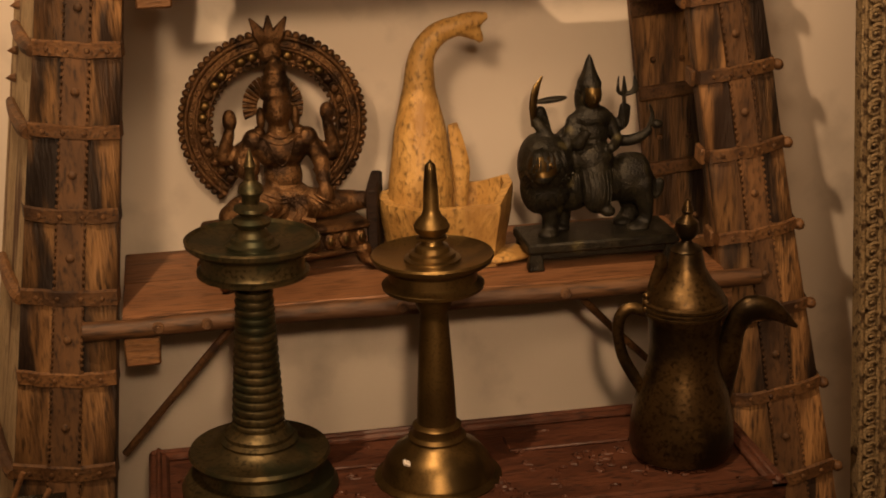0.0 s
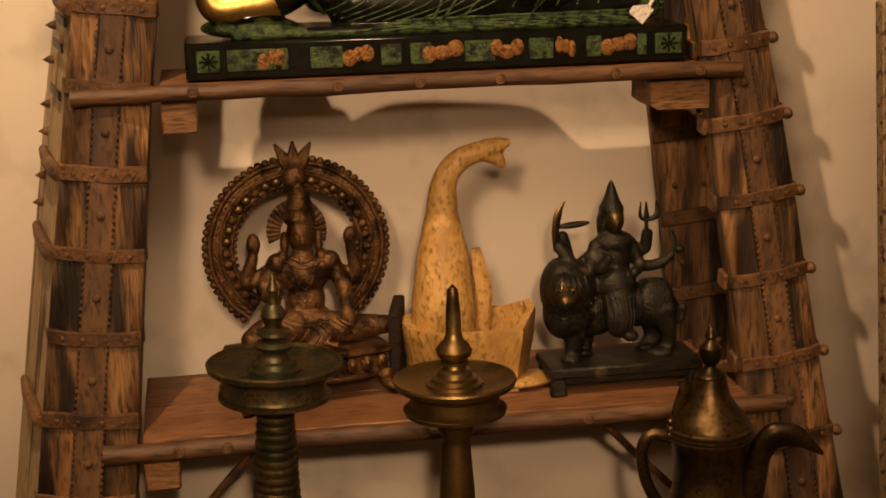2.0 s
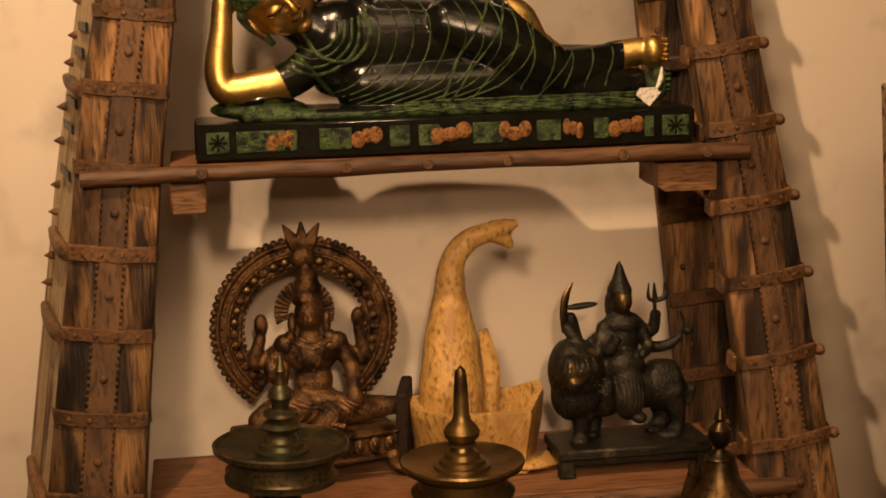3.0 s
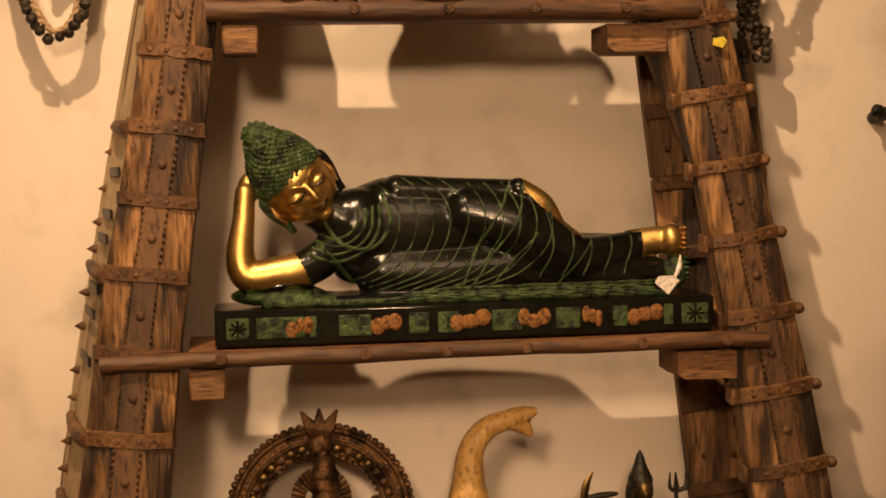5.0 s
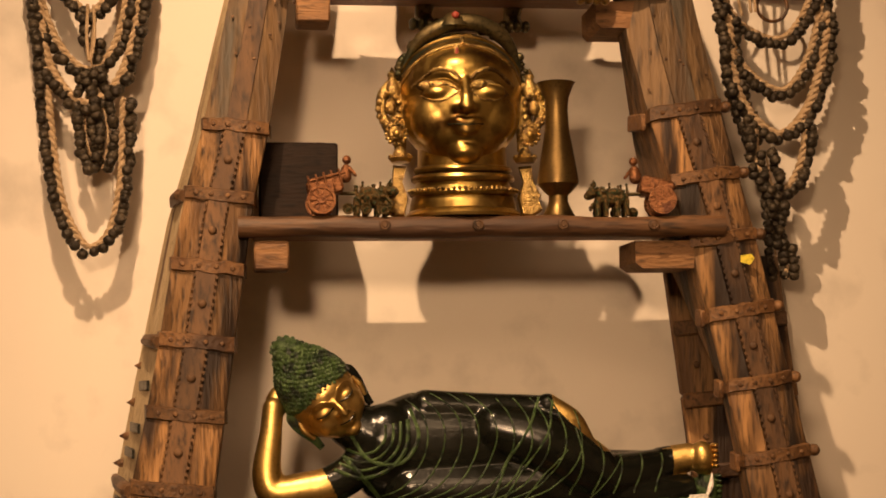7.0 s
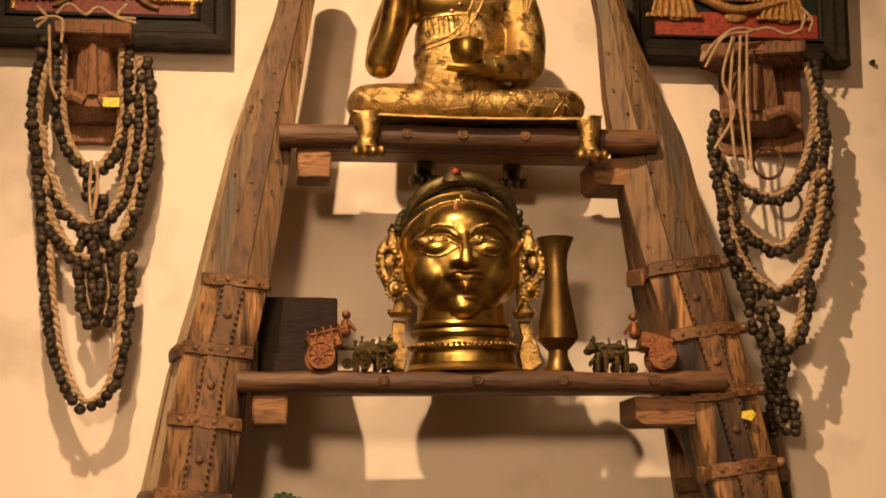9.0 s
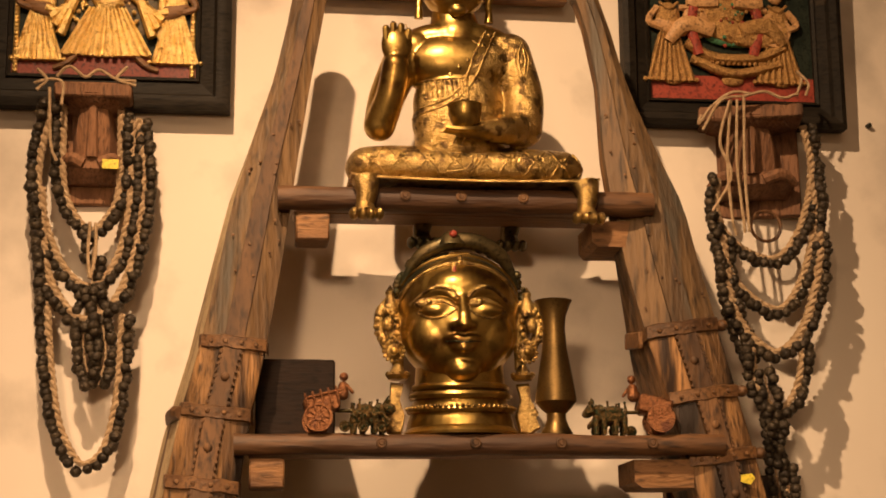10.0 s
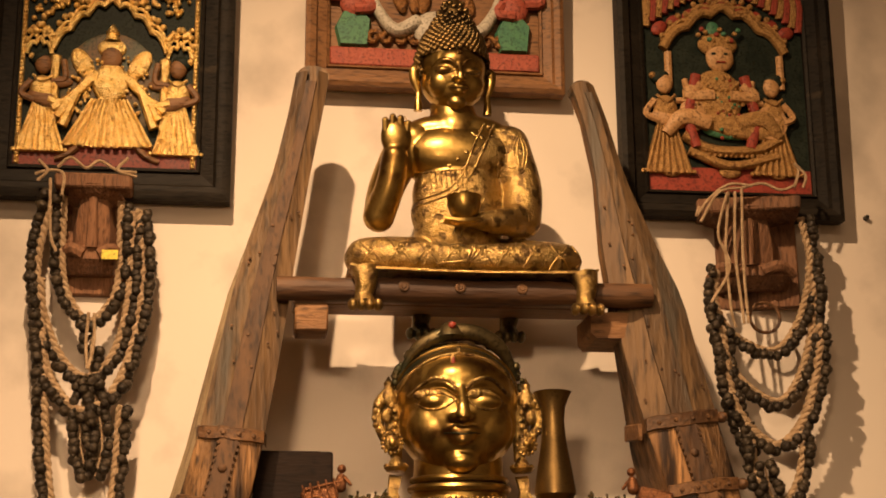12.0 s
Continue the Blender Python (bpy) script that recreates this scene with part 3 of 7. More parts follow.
def table():
    base = thing("carved_table", (0.35, 1.89, 0), "dark reddish carved wooden chest table with a moulded rim", "table")
    x0, x1, y0, y1 = -0.075, 0.772, 1.742, 2.035
    o = base.location

    def local(x, y, z):
        return Vector((x, y, z)) - o
    bm = bmesh.new()
    box(bm, local((x0 + x1) / 2, (y0 + y1) / 2, TABLE_Z - 0.012), (x1 - x0, y1 - y0, 0.02), 0.003)
    part("tabletop", bm, CHEST, base)
    for a, b, c, d in ((x0, x1, y0, y0 + 0.022), (x0, x1, y1 - 0.022, y1), (x0, x0 + 0.022, y0, y1), (x1 - 0.022, x1, y0, y1)):
        bm = bmesh.new()
        box(bm, local((a + b) / 2, (c + d) / 2, TABLE_Z + 0.003), (b - a + 0.006, d - c, 0.012), 0.004)
        box(bm, local((a + b) / 2, (c + d) / 2, TABLE_Z + 0.008), ((b - a) * (1 if b - a > 0.1 else 0.4), (d - c) * (1 if d - c > 0.1 else 0.4), 0.010), 0.003)
        part("moulding", bm, CHEST, base)
    # carved scrolls and leaves over the top
    bm = bmesh.new()
    for i in range(150):
        x, y = random.uniform(x0 + 0.05, x1 - 0.05), random.uniform(y0 + 0.04, y1 - 0.04)
        a = random.uniform(0, 6.28)
        r = random.uniform(0.008, 0.02)
        sweep(bm, [local(x + r * k / 5 * math.cos(a + k * 0.55), y + r * k / 5 * math.sin(a + k * 0.55), TABLE_Z - 0.001) for k in range(6)], [0.0035, 0.003, 0.002], 6)
    tagged(part("carving", bm, CHEST, base), kind="stuff")
    for i in range(2):
        bm = bmesh.new()
        box(bm, local(0.16 + 0.4 * i, 1.955, TABLE_Z + 0.0005), (0.26, 0.05, 0.005), 0.002)
        part("inlay_panel", bm, CHEST, base)
    bm = bmesh.new()
    box(bm, local((x0 + x1) / 2, (y0 + y1) / 2, TABLE_Z / 2 - 0.012), (x1 - x0 - 0.03, y1 - y0 - 0.03, TABLE_Z - 0.024), 0.004)
    part("chest_body", bm, CHEST, base)
    for i in range(4):
        bm = bmesh.new()
        box(bm, local(x0 + 0.11 + 0.21 * i, y0 + 0.012, 0.28), (0.17, 0.012, 0.4), 0.006)
        part("front_panel", bm, CHEST, base)


table()

# ---- turned metalware ----


def oil_lamp_ringed():
    base = thing("oil_lamp", (0.073, 1.90, TABLE_Z), "tall dark bronze oil lamp with a ringed stem", "oil lamp")
    base.rotation_euler = (0, radians(1.6), 0)
    base.scale = (0.93, 0.93, 1.0)
    bm = bmesh.new()
    lathe(bm, [(0, 0), (0.112, 0), (0.115, 0.008), (0.108, 0.02), (0.085, 0.026), (0.080, 0.040), (0.100, 0.050), (0.1035, 0.056), (0.101, 0.061), (0.085, 0.060), (0.062, 0.066), (0.056, 0.072), (0.057, 0.076),
               (0.050, 0.080), (0.050, 0.085), (0.044, 0.089), (0.041, 0.095), (0, 0.095)], 64)
    part("base", bm, BRONZE, base)
    bm = bmesh.new()
    prof = []
    n = 19
    for i in range(n):
        z = 0.092 + 0.222 * i / n
        r = 0.0375 - 0.0135 * i / n
        h = 0.222 / n
        prof += [(r - 0.003, z), (r + 0.0005, z + h * 0.2), (r + 0.0015, z + h * 0.5), (r + 0.0005, z + h * 0.8)]
    lathe(bm, prof, 48)
    part("stem", bm, BRONZE, base, "ringed bronze stem")
    bm = bmesh.new()
    lathe(bm, [(0, 0.300), (0.03, 0.302), (0.060, 0.306), (0.079, 0.312), (0.0795, 0.317), (0.074, 0.319), (0.072, 0.323), (0.0745, 0.343), (0.088, 0.348), (0.0945, 0.353), (0.0955, 0.359), (0.092, 0.361), (0.089, 0.356),
               (0.05, 0.348), (0, 0.348)], 64)
    part("oil_dish", bm, BRONZE, base)
    bm = bmesh.new()
    lathe(bm, [(0.038, 0.3460), (0.038, 0.3520), (0.032, 0.3546), (0.030, 0.3606), (0.024, 0.3632), (0.022, 0.3701), (0.017, 0.3735), (0.026, 0.3787), (0.028, 0.3830), (0.022, 0.3873), (0.015, 0.3907), (0.025, 0.3976), (0.024, 0.4019), (0.012, 0.4062),
               (0.013, 0.4157), (0.018, 0.4217), (0.016, 0.4303), (0.008, 0.4372), (0.006, 0.4501), (0.009, 0.4561), (0.006, 0.4630), (0.003, 0.4733), (0, 0.4802)], 40)
    part("finial", bm, BRONZE, base)


def oil_lamp_plain():
    base = thing("oil_lamp", (0.318, 1.886, TABLE_Z - 0.004), "aged brass oil lamp with a smooth tapering stem", "oil lamp")
    base.scale = (0.92, 0.92, 1.0)
    bm = bmesh.new()
    lathe(bm, [(0, 0), (0.095, 0), (0.0965, 0.004), (0.092, 0.008), (0.086, 0.010), (0.085, 0.014), (0.082, 0.017), (0.078, 0.030), (0.064, 0.046), (0.046, 0.056), (0.043, 0.060), (0.044, 0.064), (0.038, 0.068), (0.036, 0.076),
               (0.037, 0.080), (0.031, 0.085), (0, 0.085)], 64)
    foot = part("base", bm, BRASS_OLD, base)
    bm = bmesh.new()
    box(bm, (-0.056, -0.060, 0.052), (0.011, 0.004, 0.008), 0.0005, (-50, 30, 20))
    part("price_tag", bm, PAPER, foot, "small white paper tag")
    bm = bmesh.new()
    lathe(bm, [(0.0300, 0.083), (0.0285, 0.12), (0.025, 0.18), (0.021, 0.235), (0.020, 0.243), (0.026, 0.255), (0.0295, 0.268), (0.028, 0.278), (0, 0.278)], 48)
    part("stem", bm, BRASS_OLD, base)
    bm = bmesh.new()
    lathe(bm, [(0, 0.272), (0.03, 0.273), (0.06, 0.277), (0.0735, 0.281), (0.075, 0.286), (0.069, 0.289), (0.0645, 0.293), (0.064, 0.306), (0.070, 0.312), (0.086, 0.318), (0.0895, 0.325), (0.088, 0.328), (0.084, 0.325), (0.05, 0.319), (0, 0.319)], 64)
    part("oil_dish", bm, BRASS_OLD, base)
    bm = bmesh.new()
    lathe(bm, [(0.042, 0.3170), (0.041, 0.3220), (0.034, 0.3236), (0.033, 0.3286), (0.026, 0.3311), (0.024, 0.3377), (0.017, 0.3411), (0.015, 0.3460), (0.022, 0.3485), (0.022, 0.3510), (0.017, 0.3527), (0.024, 0.3585), (0.0265, 0.3660), (0.021, 0.3743), (0.014, 0.3809),
               (0.0115, 0.3900), (0.0105, 0.4191), (0.0085, 0.4423), (0.0075, 0.4481), (0, 0.4556)], 40)
    part("finial", bm, BRASS_OLD, base)


def coffee_pot():
    base = thing("coffee_pot", (0.667, 1.875, TABLE_Z), "dented aged brass coffee pot with a long beak spout", "coffee pot")
    bm = bmesh.new()
    lathe(bm, [(0, 0), (0.060, 0), (0.070, 0.006), (0.0735, 0.02), (0.072, 0.055), (0.064, 0.095), (0.054, 0.125), (0.049, 0.145), (0.048, 0.170), (0.050, 0.20), (0.0545, 0.218), (0, 0.218)], 56)
    part("body", bm, POTBRASS, base)
    bm = bmesh.new()
    lathe(bm, [(0.0, 0.214), (0.0585, 0.215), (0.0590, 0.219), (0.0565, 0.2205), (0.0588, 0.222), (0.0588, 0.225), (0.0563, 0.2265), (0.0585, 0.228), (0.0585, 0.2315), (0.055, 0.234), (0.054, 0.239), (0.049, 0.247), (0.036, 0.262), (0.027, 0.278), (0.023, 0.296), (0.0215, 0.302), (0.0225, 0.304),
               (0.019, 0.308), (0.009, 0.313), (0.007, 0.317), (0.012, 0.322), (0.0165, 0.332), (0.0155, 0.343), (0.008, 0.350), (0.006, 0.354), (0.0085, 0.358), (0.006, 0.366), (0.004, 0.372), (0, 0.376)], 48)
    part("lid", bm, POTBRASS, base)
    bm = bmesh.new()
    path = smooth_path([(0.048, -0.005, 0.075), (0.060, -0.012, 0.14), (0.066, -0.018, 0.19), (0.085, -0.025, 0.218), (0.115, -0.032, 0.216), (0.148, -0.04, 0.192)], 6)
    sweep(bm, path, [0.020, 0.018, 0.017, 0.020, 0.015, 0.0025], 14, flat=0.62)
    part("spout", bm, POTBRASS, base, "long dark curved beak spout")
    bm = bmesh.new()
    path = smooth_path([(-0.052, 0.004, 0.216), (-0.078, 0.008, 0.222), (-0.092, 0.01, 0.200), (-0.086, 0.01, 0.155), (-0.066, 0.006, 0.115), (-0.056, 0.004, 0.095)], 6)
    sweep(bm, path, [0.008, 0.009, 0.008, 0.009, 0.0065], 10, flat=0.8)
    part("handle", bm, POTBRASS, base)
    bm = bmesh.new()
    sweep(bm, smooth_path([(-0.052, 0.0, 0.228), (-0.044, 0.0, 0.262), (-0.036, -0.002, 0.285), (-0.040, -0.002, 0.300)], 4), [0.006, 0.008, 0.010, 0.006], 8, flat=0.4)
    for z in (0.222, 0.232, 0.242):
        ball(bm, (-0.056, -0.002, z), 0.006, seg=(10, 6))
    part("hinge", bm, POTBRASS, base)


oil_lamp_ringed()
oil_lamp_plain()
coffee_pot()


def vase():
    bm = bmesh.new()
    lathe(bm, [(0, 0), (0.0235, 0), (0.0235, 0.004), (0.019, 0.012), (0.0145, 0.024), (0.0145, 0.033), (0.022, 0.040), (0.0305, 0.050), (0.0305, 0.056), (0.026, 0.085), (0.0185, 0.130), (0.0165, 0.16), (0.0185, 0.18), (0.025, 0.197), (0.0285, 0.2025),
               (0.027, 0.2030), (0.022, 0.196), (0.012, 0.17), (0, 0.165)], 48)
    solid("vase", bm, BRASS_OLD, (0.463, 2.195, 1.738), "slender brass flower vase with a flared rim", "vase")


vase()

# a painted box and two sticks beside the table
bm = bmesh.new()
box(bm, (0, 0, 0.285), (0.15, 0.12, 0.57), 0.006)
box(bm, (0, 0, 0.573), (0.16, 0.13, 0.008), 0.003)
solid("painted_box", bm, BLACK, (-0.265, 1.83, 0.0), "black lacquered box standing beside the carved table", "box")
for a, b in (((-0.262, 1.80, 0.576), (-0.226, 1.80, 0.655)), ((-0.228, 1.79, 0.576), (-0.196, 1.80, 0.628))):
    bm = bmesh.new()
    sweep(bm, [Vector((0, 0, 0)), Vector(b) - Vector(a)], [0.0045, 0.0035], 8)
    solid("wooden_stick", bm, BLOCK, a, "thin wooden stick leaning up from the lacquered box", "stick", group="sticks by the box")

# ---- statues: each one a single mesh, melted from simple forms, with raised lines laid over its skin ----
from mathutils.bvhtree import BVHTree


def settle(name, bm, mats, at, label, category):
    """Makes a mesh that was built in room coordinates a thing with its origin at its base."""
    bmesh.ops.translate(bm, verts=bm.verts, vec=-Vector(at))
    return solid(name, bm, mats, at, label, category)


def skin_of(bm):
    return BVHTree.FromBMesh(bm)


def on_skin(tree, x, z, lift=0.0, y=1.0):
    hit = tree.ray_cast(Vector((x, y, z)), Vector((0, 1, 0)))
    return hit[0] + hit[1] * lift if hit[0] else None


def drape(bm, tree, pts, r, slot=0, n=5, seg=6, lift=0.0):
    """A raised line over the skin through (x, z) points as seen from the front."""
    line, run = smooth_path([(p[0], 0, p[1]) for p in pts], n), []
    for p in line:
        q = on_skin(tree, p.x, p.z, lift)
        if q is None or (run and (q - run[-1]).length > 0.05):
            if len(run) > 2:
                sweep(bm, run, r, seg, slot)
            run = [] if q is None else [q]
        else:
            run.append(q)
    if len(run) > 2:
        sweep(bm, run, r, seg, slot)


def limb(bm, pts, radii, seg=26, n=8, slot=0):
    sweep(bm, smooth_path(pts, n), radii, seg, slot)
    ball(bm, pts[0], radii[0], slot=slot), ball(bm, pts[-1], radii[-1], slot=slot)


def head_form(m, s, rounds=4, fine=0.05, smile=0.0):
    """A head melted from skull, jaw, cheeks, brows, nose, eyeballs and lips, in units of s (half the face's width)."""
    bm = bmesh.new()

    def p(x, y, z):
        return m @ Vector((x * s, y * s, z * s))
    turn = [math.degrees(v) for v in m.to_euler()]

    def blob(x, y, z, rx, ry, rz):
        ball(bm, p(x, y, z), (rx * s, ry * s, rz * s), turn, seg=(28, 18))
    blob(0, 0.10, 0.32, 0.99, 1.0, 0.92)
    blob(0, -0.02, -0.08, 0.94, 0.90, 0.80)
    blob(0, -0.14, -0.45, 0.68, 0.74, 0.52)
    blob(0, -0.30, -0.35, 0.60, 0.58, 0.50)
    blob(0, -0.62, -0.80, 0.27, 0.24, 0.19)
    blob(0, -0.45, 0.45, 0.62, 0.50, 0.42)
    for k in (-1, 1):
        blob(0.38 * k, -0.42, -0.22, 0.44, 0.40, 0.46)
        blob(0.37 * k, -0.72, 0.10, 0.27, 0.18, 0.13)
        blob(0.115 * k, -0.98, -0.19, 0.095, 0.10, 0.075)
        sweep(bm, smooth_path([p(0.08 * k, -0.90, 0.22), p(0.24 * k, -0.86, 0.37), p(0.46 * k, -0.76, 0.39), p(0.70 * k, -0.56, 0.26)], 4), [0.05 * s, 0.075 * s, 0.07 * s, 0.03 * s], 8)
    sweep(bm, [p(0, -0.86, 0.34), p(0, -0.97, 0.12), p(0, -1.09, -0.08), p(0, -1.13, -0.17), p(0, -0.93, -0.24)], [0.07 * s, 0.085 * s, 0.10 * s, 0.115 * s, 0.07 * s], 12)
    e = smile
    sweep(bm, smooth_path([p(-0.30, -0.78, -0.40 + e), p(-0.13, -0.93, -0.385), p(0, -0.95, -0.415), p(0.13, -0.93, -0.385), p(0.30, -0.78, -0.40 + e)], 5), [0.03 * s, 0.075 * s, 0.07 * s, 0.075 * s, 0.03 * s], 10)
    sweep(bm, smooth_path([p(-0.25, -0.79, -0.46 + e), p(0, -0.93, -0.53), p(0.25, -0.79, -0.46 + e)], 6), [0.025 * s, 0.09 * s, 0.025 * s], 10)
    return fuse(bm, s * fine, rounds)


def lay(bm, m, s, pts, r, slot=0, lift=0.0, n=5):
    """A raised line on the head's skin through (x, z) points of the face."""
    tree = skin_of(bm)
    run = []
    back = m.to_3x3() @ Vector((0, 1, 0))
    for q in smooth_path([(x, 0, z) for x, z in pts], n):
        hit = tree.ray_cast(m @ Vector((q.x * s, -3 * s, q.z * s)), back)
        if hit[0]:
            run.append(hit[0] + hit[1] * lift)
    if len(run) > 2:
        sweep(bm, run, r, 6, slot)


def pour(bm, other):
    """Adds another bmesh to this one."""
    me = bpy.data.meshes.new("join")
    other.to_mesh(me)
    other.free()
    bm.from_mesh(me)
    bpy.data.meshes.remove(me)


def face(bm, m, s, slot=0, lids=True, eye_slot=None):
    """Nose, brows, eyes and lips in a head's own frame (x across, -y forward, z up), in units of s."""
    def p(x, y, z):
        return m @ Vector((x * s, y * s, z * s))
    sweep(bm, [p(0, -0.93, 0.30), p(0, -1.02, 0.12), p(0, -1.13, -0.06), p(0, -1.15, -0.14), p(0, -0.98, -0.19)], [0.06 * s, 0.075 * s, 0.105 * s, 0.12 * s, 0.07 * s], 10, slot)
    for k in (-1, 1):
        ball(bm, p(0.12 * k, -1.0, -0.15), 0.075 * s, seg=(10, 8), slot=slot)
        sweep(bm, smooth_path([p(0.06 * k, -0.97, 0.27), p(0.26 * k, -0.94, 0.40), p(0.48 * k, -0.84, 0.38), p(0.66 * k, -0.68, 0.26)], 4), [0.03 * s, 0.04 * s, 0.035 * s, 0.02 * s], 7, slot)
        if lids:
            sweep(bm, smooth_path([p(0.13 * k, -0.945, 0.10), p(0.30 * k, -0.945, 0.075), p(0.48 * k, -0.86, 0.095), p(0.60 * k, -0.75, 0.15)], 4), [0.02 * s, 0.06 * s, 0.06 * s, 0.015 * s], 8, slot)
    sweep(bm, smooth_path([p(-0.25, -0.93, -0.33), p(-0.1, -1.02, -0.31), p(0, -1.03, -0.335), p(0.1, -1.02, -0.31), p(0.25, -0.93, -0.33)], 4), [0.01 * s, 0.055 * s, 0.05 * s, 0.055 * s, 0.01 * s], 8, slot)
    sweep(bm, smooth_path([p(-0.2, -0.93, -0.38), p(0, -1.02, -0.425), p(0.2, -0.93, -0.38)], 5), [0.01 * s, 0.065 * s, 0.01 * s], 8, slot)


# -- the reclining statue --
def reclining():
    o = (0.355, 2.20, 1.25)
    bm = bmesh.new()
    Y = 2.215
    # body from shoulder to ankle
    for i in range(71):
        x = 0.185 + 0.006 * i
        c = lerp(x, (0.185, 0.24, 0.40, 0.44, 0.48, 0.52, 0.61), (1.395, 1.404, 1.400, 1.393, 1.372, 1.357, 1.363))
        h = lerp(x, (0.185, 0.21, 0.24, 0.30, 0.40, 0.44, 0.47, 0.50, 0.53, 0.61), (0.062, 0.074, 0.080, 0.081, 0.078, 0.080, 0.068, 0.048, 0.038, 0.029))
        ball(bm, (x, Y - 0.004, c), (0.032, lerp(x, (0.18, 0.3, 0.45, 0.6), (0.052, 0.056, 0.050, 0.030)), h), seg=(24, 16))
    ball(bm, (0.205, 2.195, 1.410), (0.060, 0.042, 0.060))
    limb(bm, [(0.150, 2.20, 1.440), (0.20, 2.20, 1.412)], [0.034, 0.048])
    limb(bm, [(0.24, 2.195, 1.345), (0.33, 2.190, 1.342), (0.42, 2.19, 1.345)], [0.045, 0.048, 0.048])
    limb(bm, [(0.36, 2.185, 1.430), (0.43, 2.175, 1.408), (0.49, 2.175, 1.372), (0.53, 2.185, 1.357), (0.615, 2.20, 1.372)], [0.040, 0.048, 0.042, 0.036, 0.024])
    limb(bm, [(0.41, 2.20, 1.345), (0.50, 2.19, 1.333), (0.60, 2.19, 1.330), (0.645, 2.195, 1.335)], [0.045, 0.035, 0.027, 0.022])
    # cloth under the body
    box(bm, (0.36, 2.20, 1.309), (0.60, 0.112, 0.016), 0.005)
    ball(bm, (0.085, 2.19, 1.318), (0.070, 0.045, 0.016))
    # arm under the head
    limb(bm, [(0.175, 2.19, 1.388), (0.125, 2.168, 1.358), (0.085, 2.165, 1.350), (0.043, 2.165, 1.348), (0.031, 2.168, 1.375), (0.037, 2.18, 1.43), (0.040, 2.185, 1.465)], [0.030, 0.027, 0.026, 0.024, 0.021, 0.016, 0.015])
    ball(bm, (0.046, 2.195, 1.472), (0.017, 0.014, 0.026), (0, 12, 0))
    # the other arm along the side, its hand on the hip
    limb(bm, [(0.26, 2.195, 1.462), (0.34, 2.19, 1.458), (0.42, 2.18, 1.456)], [0.026, 0.024, 0.022])
    limb(bm, [(0.435, 2.172, 1.462), (0.470, 2.165, 1.440), (0.498, 2.165, 1.402)], [0.018, 0.016, 0.008])
    # feet
    limb(bm, [(0.61, 2.20, 1.377), (0.65, 2.195, 1.382)], [0.021, 0.021])
    ball(bm, (0.668, 2.185, 1.381), (0.019, 0.022, 0.025))
    ball(bm, (0.675, 2.19, 1.335), (0.017, 0.022, 0.028))
    bm = fuse(bm, 0.0024, 7)
    tree = skin_of(bm)
    for f in bm.faces:
        c = f.calc_center_median()
        slot = 0
        if c.z < 1.312 and c.x > 0.13:
            slot = 1
        if c.x < 0.062 and c.z > 1.36:
            slot = 2
        if c.x < 0.118 + (c.z - 1.36) * -0.5 and 1.330 < c.z < 1.39:
            slot = 2
        if c.y < 2.19 and c.x > 0.440 and c.z > 1.395 and c.z > 1.474 - (c.x - 0.440) * 0.9 - 0.014:
            slot = 2
        if c.x > 0.622 and c.z > 1.358:
            slot = 2
        elif c.x > 0.655:
            slot = 1
        if c.x < 0.165 and c.z < 1.330:
            slot = 1
        f.material_index = slot
    # the head, propped on the hand: gold face, green curls
    hs = 0.0515
    hm = pose(0.121, 2.190, 1.469, 6, -40, 9)
    hd = head_form(hm, hs)
    inv = hm.inverted()
    for f in hd.faces:
        c = inv @ f.calc_center_median() / hs
        f.material_index = 2 if c.z < 0.74 - 0.35 * c.x * c.x and c.y < 0.22 else 1
    for x in (-0.37, 0.37):
        lay(hd, hm, hs, [(x - 0.26, 0.10), (x - 0.1, 0.045), (x + 0.1, 0.045), (x + 0.26, 0.10)], 0.0012, 0)
        lay(hd, hm, hs, [(x * 0.25, 0.27), (x * 0.8, 0.43), (x * 1.5, 0.42), (x * 1.95, 0.27)], 0.0011, 2)
    lay(hd, hm, hs, [(-0.26, -0.42), (0, -0.455), (0.26, -0.42)], 0.0011, 0)
    pour(bm, hd)
    cap = bmesh.new()
    for z, y, r in ((0.62, 0.16, 1.02), (0.95, 0.14, 0.90), (1.5, 0.10, 0.60), (1.95, 0.08, 0.40)):
        ball(cap, hm @ Vector((0, y * hs, z * hs)), r * hs)
    cap = fuse(cap, 0.0024, 5)
    caps = skin_of(cap)
    for f in cap.faces:
        f.material_index = 1
    golden = math.pi * (3 - math.sqrt(5))
    for i in range(520):
        z = 1 - 1.5 * (i + 0.5) / 520
        r = math.sqrt(1 - z * z)
        d = hm.to_3x3() @ Vector((r * math.cos(golden * i), r * math.sin(golden * i), z))
        hit = caps.ray_cast(hm @ Vector((0, 0.12 * hs, 0.8 * hs)) + d * 0.2, -d)
        if hit[0] and (inv @ hit[0]).z > 0.55 * hs:
            ball(cap, hit[0], 0.0036, seg=(7, 5), slot=1)
    bmesh.ops.delete(cap, geom=[f for f in cap.faces if (inv @ f.calc_center_median()).z < 0.45 * hs], context="FACES")
    pour(bm, cap)
    for k in (-1, 1):
        sweep(bm, smooth_path([hm @ Vector((x * k * hs, y * hs, z * hs)) for x, y, z in ((0.88, 0.16, 0.42), (1.02, 0.14, 0.36), (1.03, 0.10, 0.0), (0.94, 0.04, -0.45), (0.92, 0.0, -0.80))], 5), [0.007, 0.010, 0.009, 0.007, 0.005], 10, 0 if k > 0 else 1, 0.7)
